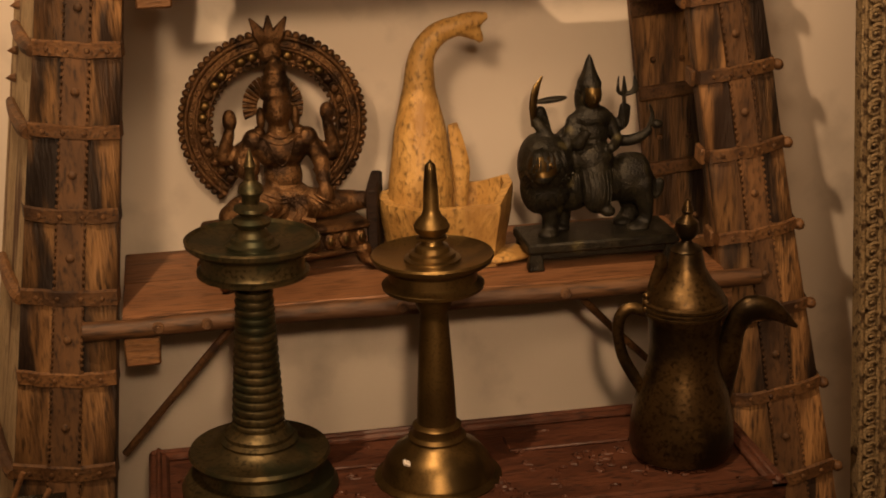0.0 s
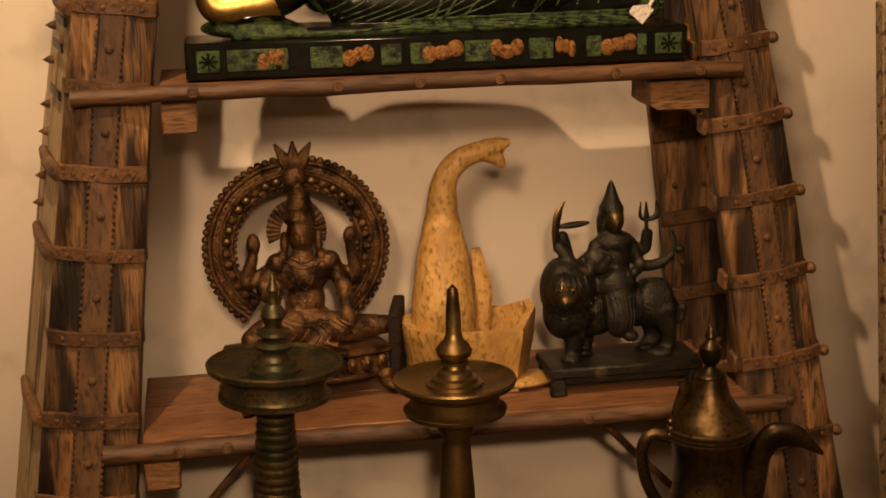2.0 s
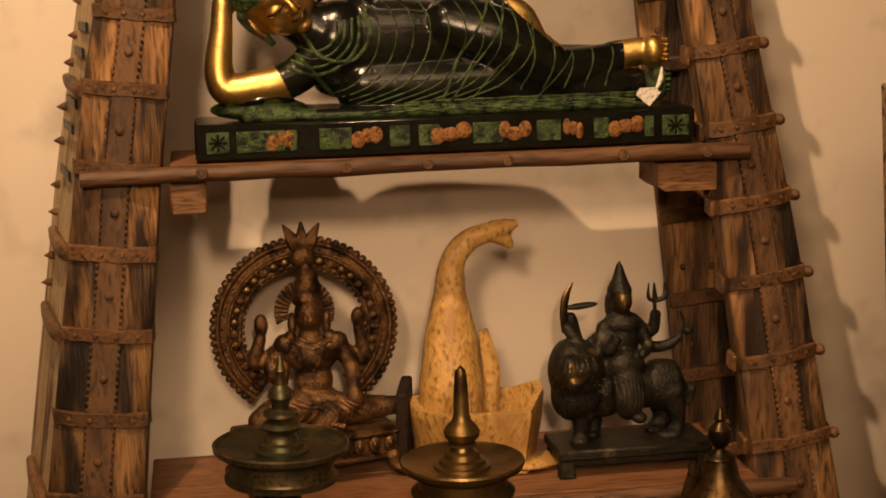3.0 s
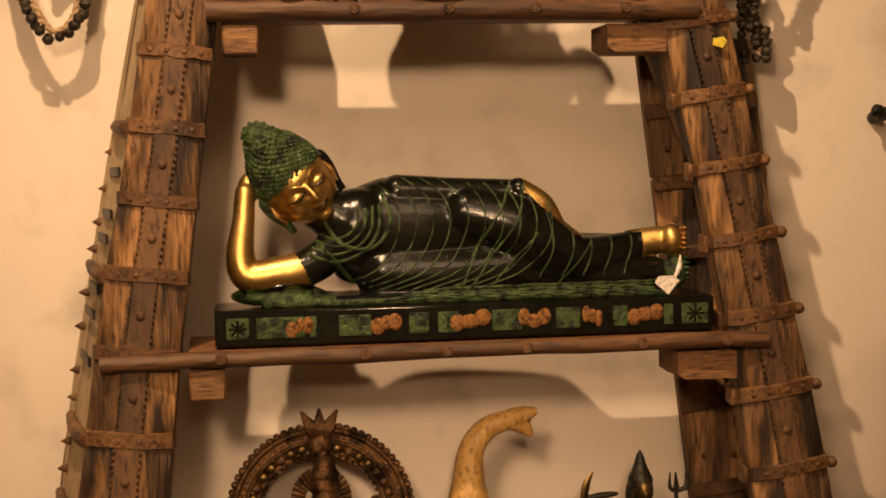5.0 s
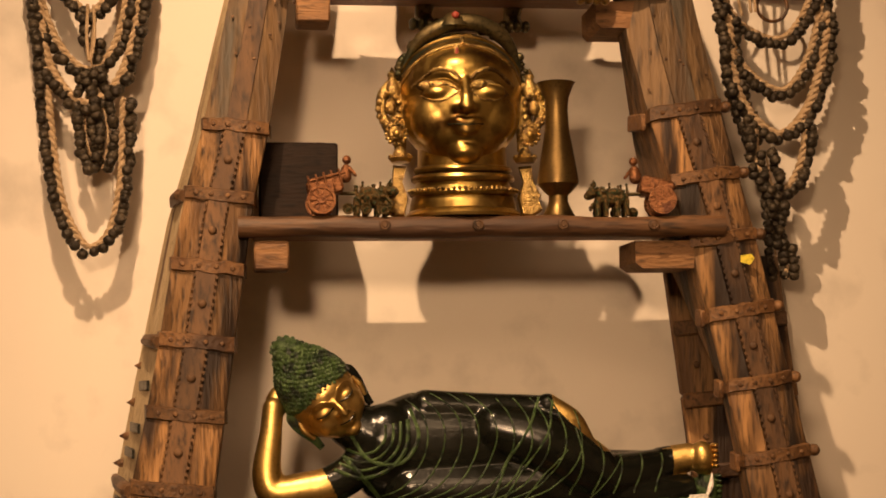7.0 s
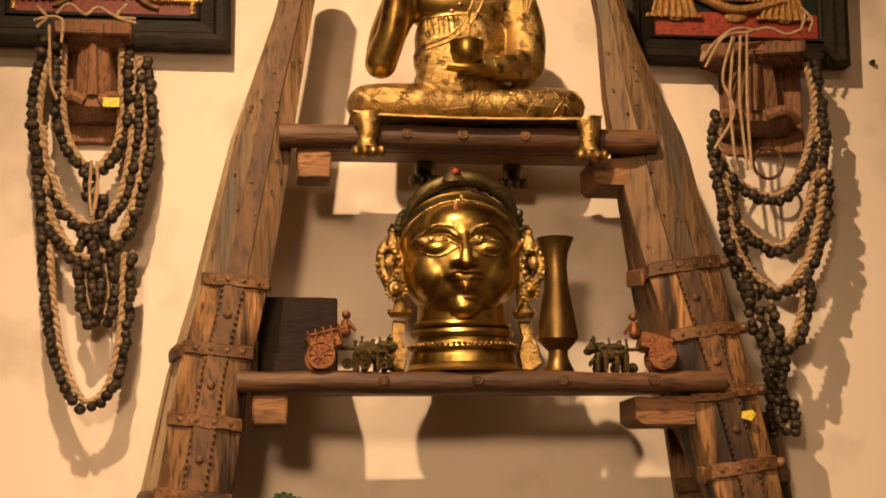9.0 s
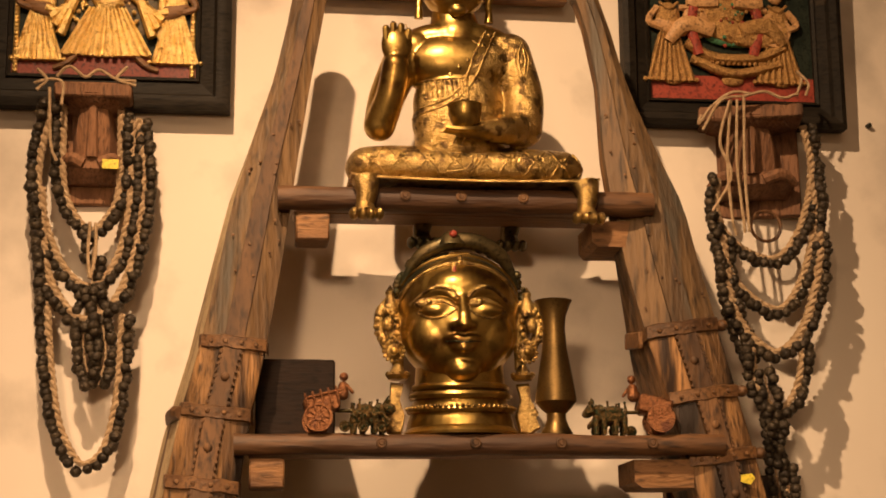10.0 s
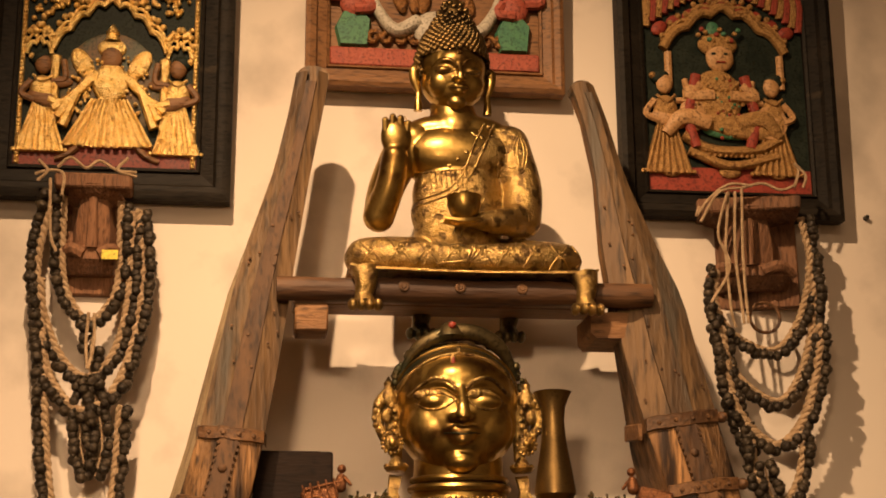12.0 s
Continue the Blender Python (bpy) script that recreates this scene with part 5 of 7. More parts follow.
def lion_stool():
    base = thing("lion_stool", (0.345, 2.25, 2.114), "low brass stool with lion paw feet hanging over the shelf", "stool")
    o = base.location
    bm = bmesh.new()
    rows = []
    for j in range(2):
        rows.append([])
        for i in range(25):
            x = 0.158 + 0.378 * i / 24
            zz = 2.1225 - 0.004 * math.sin(math.pi * i / 24) + (0.003 if i in (0, 24) else 0)
            rows[j].append([bm.verts.new(Vector((x, y, zz + dz)) - o) for y, dz in (((2.170, 0.002), (2.168, -0.002)) if j == 0 else ((2.345, 0.002), (2.345, -0.002)))])
    a, b = rows
    for i in range(24):
        bm.faces.new((a[i][0], a[i + 1][0], b[i + 1][0], b[i][0]))
        bm.faces.new((a[i][1], b[i][1], b[i + 1][1], a[i + 1][1]))
        bm.faces.new((a[i][1], a[i + 1][1], a[i + 1][0], a[i][0]))
        bm.faces.new((b[i][0], b[i + 1][0], b[i + 1][1], b[i][1]))
    for k in (0, 24):
        bm.faces.new((a[k][0], b[k][0], b[k][1], a[k][1]))
    part("stool_top", bm, BRASS_ENG, base)
    for x, y in ((0.180, 2.178), (0.516, 2.178), (0.285, 2.355), (0.43, 2.365)):
        bm = bmesh.new()
        c = Vector((x, y, 0)) - o
        c.z = 0
        h = 2.1185 - o.z
        sweep(bm, smooth_path([c + Vector((0, 0.004, h)), c + Vector((0.002, -0.001, h - 0.018)), c + Vector((-0.001, 0, h - 0.038)), c + Vector((0, -0.004, h - 0.053))], 5), [0.022, 0.0165, 0.0135, 0.017], 12)
        for k in range(4):
            ball(bm, c + Vector((-0.0186 + 0.0124 * k, -0.012, h - 0.056)), (0.0074, 0.014, 0.0095), seg=(10, 8))
        # the rear pair is darker metal, shade beneath the stool put into the colour
        part("paw_leg", bm, BRASS_ENG if y < 2.3 else BRONZE, base)


lion_stool()


# -- the enthroned figure under its arch --
def arch_statue():
    o = (0.145, 2.25, 0.752)
    cx, cy, cz, yb = 0.144, 2.29, 0.968, 2.30
    bm = bmesh.new()
    n = 60

    def ring(r, t, y, sl=0, flat=1.0, z0=cz):
        pts = [(cx + r * math.cos(a), y, z0 + r * math.sin(a)) for a in (-0.30 * math.pi + 1.60 * math.pi * i / n for i in range(n + 1))]
        sweep(bm, pts, t, 10, sl, flat)
    ring(0.118, 0.020, yb, 0, 0.35)
    ring(0.1335, 0.0045, yb - 0.006)
    ring(0.100, 0.0045, yb - 0.006)
    ring(0.117, 0.003, yb - 0.009)
    for i in range(58):
        a = -0.30 * math.pi + 1.60 * math.pi * (i + 0.5) / 58
        for r, s, sl in ((0.140, 0.0062, 0), (0.1255, 0.0038, 0)):
            ball(bm, (cx + r * math.cos(a), yb - 0.004, cz + r * math.sin(a)), (s, s * 0.9, s), seg=(8, 6), slot=sl)
    for i in range(30):
        a = -0.30 * math.pi + 1.60 * math.pi * (i + 0.5) / 30
        ball(bm, (cx + 0.108 * math.cos(a), yb - 0.009, cz + 0.108 * math.sin(a)), (0.0085, 0.006, 0.0085), seg=(8, 6), slot=1 if 8 < i < 24 and i % 3 else 0)
    for i in range(40):
        a = -0.2 * math.pi + 1.4 * math.pi * (i + 0.5) / 40
        ball(bm, (cx + 0.095 * math.cos(a), yb - 0.006, cz + 0.095 * math.sin(a)), 0.0036, seg=(6, 5))
    # three-leaved crest
    for d in (-0.022, 0.0, 0.022):
        sweep(bm, smooth_path([(cx + d * 0.2, yb - 0.012, cz + 0.118), (cx + d * 0.6, yb - 0.018, cz + 0.14), (cx + d * 1.25, yb - 0.014, cz + 0.168 - abs(d) * 0.15)], 4), [0.008, 0.011, 0.002], 8, 0, 0.6)
    ball(bm, (cx, yb - 0.016, cz + 0.112), (0.018, 0.012, 0.020), slot=0)
    # rays behind the head
    for i in range(22):
        a = -0.1 * math.pi + 1.2 * math.pi * i / 21
        sweep(bm, [(cx + 0.024 * math.cos(a), yb - 0.02, 0.998 + 0.024 * math.sin(a)), (cx + 0.046 * math.cos(a), yb - 0.018, 0.998 + 0.05 * math.sin(a))], [0.0026, 0.0042], 6)
    # figure
    b2 = bmesh.new()
    fy = 2.255
    ball(b2, (cx + 0.005, fy, 0.999), (0.0225, 0.024, 0.030))
    lathe(b2, [(0, 1.012), (0.024, 1.015), (0.026, 1.024), (0.021, 1.034), (0.023, 1.041), (0.017, 1.052), (0.018, 1.058), (0.010, 1.068), (0.004, 1.078), (0, 1.082)], 20, (cx + 0.004, fy + 0.004, 0))
    limb(b2, [(cx + 0.005, fy, 0.975), (cx + 0.005, fy, 0.955)], [0.016, 0.02])
    ball(b2, (cx + 0.006, fy, 0.935), (0.040, 0.026, 0.032)), ball(b2, (cx + 0.008, fy, 0.895), (0.030, 0.024, 0.034))
    ball(b2, (cx - 0.033, fy, 0.952), 0.018), ball(b2, (cx + 0.046, fy, 0.952), 0.018)
    ball(b2, (cx + 0.008, fy, 0.862), (0.042, 0.034, 0.026))
    limb(b2, [(cx + 0.05, fy, 0.948), (cx + 0.066, fy - 0.005, 0.915), (cx + 0.066, fy - 0.03, 0.892)], [0.015, 0.013, 0.011])
    ball(b2, (cx + 0.068, fy - 0.038, 0.872), (0.013, 0.009, 0.020))
    limb(b2, [(cx - 0.038, fy, 0.948), (cx - 0.055, fy - 0.005, 0.915), (cx - 0.042, fy - 0.035, 0.905)], [0.015, 0.013, 0.011])
    ball(b2, (cx - 0.040, fy - 0.042, 0.922), (0.012, 0.009, 0.018))
    limb(b2, [(cx + 0.045, fy + 0.01, 0.945), (cx + 0.085, fy + 0.008, 0.925), (cx + 0.080, fy, 0.975)], [0.013, 0.012, 0.009])
    ball(b2, (cx + 0.080, fy, 0.99), (0.012, 0.010, 0.016))
    limb(b2, [(cx - 0.035, fy + 0.01, 0.945), (cx - 0.078, fy + 0.008, 0.925), (cx - 0.070, fy, 0.965)], [0.013, 0.012, 0.009])
    ball(b2, (cx - 0.068, fy, 0.985), (0.011, 0.010, 0.018))
    limb(b2, [(cx + 0.01, fy - 0.01, 0.858), (cx + 0.06, fy - 0.02, 0.852), (cx + 0.112, fy - 0.012, 0.850)], [0.027, 0.024, 0.017])
    ball(b2, (cx + 0.124, fy - 0.018, 0.852), (0.020, 0.015, 0.015))
    limb(b2, [(cx - 0.01, fy - 0.015, 0.858), (cx - 0.055, fy - 0.02, 0.85), (cx - 0.075, fy - 0.02, 0.84)], [0.027, 0.024, 0.020])
    limb(b2, [(cx + 0.03, fy - 0.03, 0.85), (cx + 0.015, fy - 0.042, 0.825), (cx + 0.02, fy - 0.045, 0.80)], [0.022, 0.018, 0.015])
    b2 = fuse(b2, 0.0024, 4)
    tree = skin_of(b2)
    for k in range(7):
        drape(b2, tree, [(cx - 0.02 + 0.012 * k, 0.872), (cx - 0.01 + 0.016 * k, 0.852), (cx - 0.03 + 0.02 * k, 0.835)], 0.0022)
    for z, w in ((0.962, 0.028), (0.953, 0.032), (0.872, 0.034), (0.866, 0.036)):
        drape(b2, tree, [(cx + 0.006 - w, z + 0.006), (cx + 0.006, z - 0.004), (cx + 0.006 + w, z + 0.006)], 0.0024)
    drape(b2, tree, [(cx - 0.015, 0.955), (cx - 0.006, 0.93), (cx + 0.006, 0.915), (cx + 0.018, 0.93), (cx + 0.026, 0.955)], 0.0024)
    for k in range(6):
        a = math.pi * (0.1 + 0.8 * k / 5)
        sweep(b2, [(cx + 0.02, fy - 0.052, 0.842), (cx + 0.02 + 0.03 * math.cos(a), fy - 0.05, 0.842 - 0.032 * math.sin(a))], [0.003, 0.006], 6)
    face(b2, Matrix.Translation((cx + 0.005, fy, 0.997)), 0.0235, 0)
    for s in (-1, 1):
        ball(b2, (cx + 0.005 + s * 0.026, fy, 0.985), (0.007, 0.008, 0.018))
        ball(b2, (cx + 0.005 + s * 0.030, fy, 0.962), (0.010, 0.010, 0.012))
    me = bpy.data.meshes.new("join")
    b2.to_mesh(me)
    b2.free()
    bm.from_mesh(me)
    bpy.data.meshes.remove(me)
    # lotus seat on four clawed feet, turned a little
    m = pose(0.150, 2.235, 0, 0, 0, 14)

    def w(x, y, z):
        return m @ Vector((x, y, z))
    box(bm, w(0, 0, 0.822), (0.235, 0.125, 0.012), 0.004, (0, 0, 14))
    box(bm, w(0, 0, 0.800), (0.215, 0.110, 0.036), 0.006, (0, 0, 14))
    box(bm, w(0, 0, 0.784), (0.235, 0.125, 0.010), 0.004, (0, 0, 14))
    for i in range(9):
        x = -0.10 + 0.025 * i
        ball(bm, w(x, -0.056, 0.803), (0.010, 0.008, 0.014), (0, 0, 14), seg=(10, 8))
        ball(bm, w(x, -0.062, 0.803), (0.005, 0.004, 0.008), (0, 0, 14), seg=(8, 6), slot=1)
    for x, y in ((-0.105, -0.055), (0.105, -0.055), (0.105, 0.05), (-0.105, 0.05)):
        limb(bm, [w(x, y, 0.782), w(x * 1.04, y * 1.06, 0.768), w(x * 1.14, y * 1.2, 0.760)], [0.013, 0.010, 0.008])
    return settle("arch_statue", bm, [COPPER, BRASS_OLD], o, "dark copper enthroned figure beneath a beaded arch", "statue")


arch_statue()


# -- the carved wooden bird vessel --
def bird_vessel():
    base = thing("bird_vessel", (0.41, 2.24, 0.752), "yellow wooden trough carved with a bird's neck and open beak", "carving")
    o = base.location
    bm = bmesh.new()
    plan = [(-0.110, -0.040), (-0.066, -0.092), (0.060, -0.086), (0.092, -0.030), (0.096, 0.02), (0.06, 0.058), (-0.07, 0.062), (-0.116, 0.03)]

    def loop(k, z, lift=0.0):
        out = []
        for i, (x, y) in enumerate(plan):
            out.append(bm.verts.new((x * k, y * k, z + lift * (0.012 if i in (3, 4) else 0.0))))
        return out
    rings = [loop(0.90, 0.0), loop(0.86, 0.012), loop(0.90, 0.04), loop(0.97, 0.075), loop(1.0, 0.094, 1.6), loop(0.99, 0.100, 1.6), loop(0.86, 0.100, 1.4), loop(0.84, 0.07), loop(0.76, 0.03)]
    for a, b in zip(rings, rings[1:]):
        for i in range(8):
            bm.faces.new((a[i], a[(i + 1) % 8], b[(i + 1) % 8], b[i]))
    bm.faces.new(rings[0][::-1]), bm.faces.new(rings[-1])
    for i in range(5):
        sweep(bm, [(-0.08 + 0.012 * i, -0.075 - 0.003 * i, 0.04 + 0.004 * (i % 2)), (0.05 - 0.01 * i, -0.078, 0.046 + 0.006 * i)], 0.0012, 5)
    part("trough", bm, YELLOWWOOD, base)
    for x, y, a in ((0.085, -0.045, 30), (-0.06, -0.075, -10)):
        bm = bmesh.new()
        ball(bm, (x, y, 0.009), (0.06, 0.03, 0.009), (0, 0, a))
        part("foot_lip", bm, YELLOWWOOD, base)
    bm = bmesh.new()
    box(bm, (-0.118, 0.02, 0.062), (0.018, 0.115, 0.125), 0.003, (0, 0, -12))
    part("end_board", bm, DARKBOX, base, "dark end board of the trough")
    bm = bmesh.new()
    limb(bm, [(-0.050, -0.005, 0.055), (-0.048, -0.005, 0.12), (-0.046, 0, 0.20), (-0.046, 0.0, 0.27), (-0.040, 0, 0.32), (-0.016, 0, 0.350), (0.02, 0, 0.362), (0.042, 0, 0.366)],
         [0.050, 0.051, 0.041, 0.025, 0.0195, 0.0175, 0.015, 0.012], 18, 6)
    sweep(bm, smooth_path([(0.020, 0, 0.366), (0.045, 0, 0.370), (0.062, 0, 0.374)], 4), [0.014, 0.012, 0.006], 10, 0, 0.8)
    sweep(bm, smooth_path([(0.022, 0, 0.358), (0.042, 0, 0.348), (0.052, 0, 0.334)], 4), [0.014, 0.012, 0.005], 10, 0, 0.8)
    bm = fuse(bm, 0.0032, 4)
    tree = skin_of(bm)
    for r in range(9):
        for c in range(6):
            x, z = -0.088 + 0.0165 * (c + 0.5 * (r % 2)), 0.085 + 0.0155 * r
            if abs(x + 0.048) < 0.05 - 0.015 * (r / 9):
                drape(bm, tree, [(x - 0.008, z + 0.006), (x - 0.004, z - 0.001), (x + 0.004, z - 0.001), (x + 0.008, z + 0.006)], 0.0017, 0, 3, 5)
    part("neck", bm, YELLOWWOOD, base)
    bm = bmesh.new()
    sweep(bm, smooth_path([(0.012, 0.02, 0.06), (0.02, 0.02, 0.13), (0.014, 0.02, 0.175), (0.008, 0.02, 0.205)], 4), [0.014, 0.015, 0.012, 0.008], 10, 0, 0.5)
    part("wing", bm, YELLOWWOOD, base)


bird_vessel()


# -- the rider on a lion --
def lion_rider():
    o = (0.628, 2.18, 0.752)
    bm = bmesh.new()
    y = 2.185
    ball(bm, (0.665, y, 0.872), (0.062, 0.030, 0.036), (0, 4, 0))
    ball(bm, (0.700, y, 0.872), (0.034, 0.031, 0.040)), ball(bm, (0.600, y, 0.868), (0.045, 0.032, 0.042))
    ball(bm, (0.558, y - 0.012, 0.905), (0.044, 0.042, 0.050)), ball(bm, (0.560, y - 0.010, 0.868), (0.040, 0.036, 0.040))
    ball(bm, (0.548, y - 0.048, 0.912), (0.026, 0.020, 0.026)), ball(bm, (0.550, y - 0.060, 0.898), (0.014, 0.012, 0.012))
    for x, dy, h in ((0.570, -0.018, 0.86), (0.592, 0.015, 0.86), (0.712, -0.016, 0.865), (0.700, 0.018, 0.865)):
        limb(bm, [(x, y + dy, h), (x + (0.008 if x > 0.65 else 0), y + dy, 0.82), (x + (0.002 if x > 0.65 else -0.002), y + dy, 0.80)], [0.018, 0.012, 0.011])
        ball(bm, (x - 0.005, y + dy - 0.006, 0.797), (0.014, 0.014, 0.009))
    limb(bm, [(0.722, y, 0.885), (0.738, y, 0.865), (0.742, y, 0.84), (0.750, y, 0.845), (0.752, y, 0.860)], [0.008, 0.006, 0.005, 0.006, 0.008])
    # rider
    ball(bm, (0.632, y - 0.012, 0.910), (0.040, 0.034, 0.032)), ball(bm, (0.634, y - 0.03, 0.885), (0.030, 0.022, 0.032)), ball(bm, (0.632, y - 0.045, 0.862), (0.026, 0.016, 0.030))
    ball(bm, (0.634, y - 0.006, 0.950), (0.030, 0.022, 0.034)), ball(bm, (0.634, y - 0.006, 0.972), (0.036, 0.022, 0.020))
    ball(bm, (0.632, y - 0.012, 1.010), (0.0175, 0.019, 0.022)), limb(bm, [(0.634, y - 0.008, 0.985), (0.633, y - 0.01, 1.0)], [0.012, 0.012])
    lathe(bm, [(0, 1.012), (0.020, 1.015), (0.022, 1.026), (0.015, 1.038), (0.010, 1.050), (0.006, 1.062), (0, 1.072)], 18, (0.630, y - 0.004, 0))
    ball(bm, (0.628, y + 0.004, 1.00), (0.022, 0.018, 0.032))
    limb(bm, [(0.604, y - 0.006, 0.968), (0.590, y - 0.02, 0.932), (0.570, y - 0.02, 0.945), (0.552, y - 0.01, 0.972)], [0.012, 0.010, 0.009, 0.008])
    limb(bm, [(0.608, y - 0.01, 0.96), (0.602, y - 0.03, 0.938), (0.613, y - 0.04, 0.955)], [0.011, 0.010, 0.008])
    limb(bm, [(0.664, y - 0.006, 0.968), (0.678, y - 0.015, 0.938), (0.660, y - 0.035, 0.930)], [0.012, 0.010, 0.008])
    limb(bm, [(0.664, y + 0.004, 0.968), (0.688, y, 0.955), (0.693, y - 0.006, 0.985)], [0.011, 0.009, 0.007])
    limb(bm, [(0.662, y + 0.006, 0.955), (0.695, y + 0.004, 0.93), (0.728, y, 0.945)], [0.011, 0.009, 0.007])
    limb(bm, [(0.605, y + 0.006, 0.955), (0.575, y + 0.006, 0.935), (0.560, y + 0.004, 0.985)], [0.011, 0.009, 0.008])
    ball(bm, (0.650, y - 0.05, 0.836), (0.013, 0.014, 0.009))
    bm = fuse(bm, 0.0022, 4)
    tree = skin_of(bm)
    for f in bm.faces:
        c = f.calc_center_median()
        if (c.z > 0.99 and c.z < 1.022 and c.y < y - 0.02 and abs(c.x - 0.632) < 0.014) or (c.y < y - 0.052 and c.x < 0.57 and 0.90 < c.z < 0.93):
            f.material_index = 1
    face(bm, Matrix.Translation((0.632, y - 0.010, 1.009)), 0.0185, 1)
    # sword, fan, trident, ladle
    sweep(bm, smooth_path([(0.548, y - 0.01, 0.965), (0.546, y - 0.012, 0.995), (0.550, y - 0.012, 1.02), (0.560, y - 0.012, 1.042)], 4), [0.004, 0.007, 0.006, 0.001], 8, 1, 0.4)
    ball(bm, (0.572, y - 0.008, 1.004), (0.022, 0.008, 0.005), (0, -6, 0))
    sweep(bm, [(0.693, y - 0.01, 0.955), (0.692, y - 0.01, 1.01)], 0.0025, 6)
    for d in (-0.010, 0, 0.010):
        sweep(bm, smooth_path([(0.692, y - 0.01, 1.005), (0.692 + d * 1.1, y - 0.01, 1.012), (0.692 + d, y - 0.01, 1.034)], 3), [0.003, 0.004, 0.001], 6)
    sweep(bm, smooth_path([(0.72, y, 0.94), (0.735, y, 0.965), (0.728, y, 0.985)], 3), [0.004, 0.005, 0.002], 6)
    ball(bm, (0.742, y - 0.004, 0.955), (0.012, 0.008, 0.007))
    # mane and folds
    for i in range(70):
        a, q = random.uniform(0, 6.28), random.uniform(0.55, 1.0)
        x, z = 0.556 + 0.042 * q * math.cos(a), 0.895 + 0.05 * q * math.sin(a)
        drape(bm, tree, [(x, z), (x + 0.003 * math.cos(a), z - 0.007), (x + 0.006 * math.cos(a), z - 0.015)], 0.0024, 0, 3, 5)
    for k in range(9):
        x = 0.602 + 0.0075 * k
        drape(bm, tree, [(x, 0.898), (x + 0.002, 0.875), (x - 0.002, 0.845)], 0.002, 0, 3, 5)
    for s in (-1, 1):
        ball(bm, (0.548 + s * 0.011, y - 0.066, 0.918), 0.004, seg=(8, 6), slot=1)
    for v in bm.verts:
        v.co.x = lerp(v.co.x, (0.50, 0.512, 0.548, 0.604, 0.634, 0.664, 0.692, 0.712, 0.742, 0.76), (0.490, 0.500, 0.526, 0.592, 0.618, 0.645, 0.667, 0.700, 0.722, 0.738))
    # footed plinth
    box(bm, (0.624, 2.172, 0.787), (0.240, 0.104, 0.016), 0.003)
    box(bm, (0.624, 2.172, 0.775), (0.222, 0.088, 0.014), 0.002)
    for x, yy in ((0.518, 2.130), (0.732, 2.130), (0.518, 2.214), (0.732, 2.214)):
        hexa(bm, [(x - 0.013, yy - 0.009, 0.752), (x + 0.013, yy - 0.009, 0.752), (x + 0.013, yy + 0.009, 0.752), (x - 0.013, yy + 0.009, 0.752)],
             [(x - 0.009, yy - 0.007, 0.779), (x + 0.009, yy - 0.007, 0.779), (x + 0.009, yy + 0.007, 0.779), (x - 0.009, yy + 0.007, 0.779)], 0.002)
    return settle("lion_rider_statue", bm, [BLACKMETAL, BRASS_OLD], o, "black bronze many-armed rider seated on a maned lion", "statue")


lion_rider()


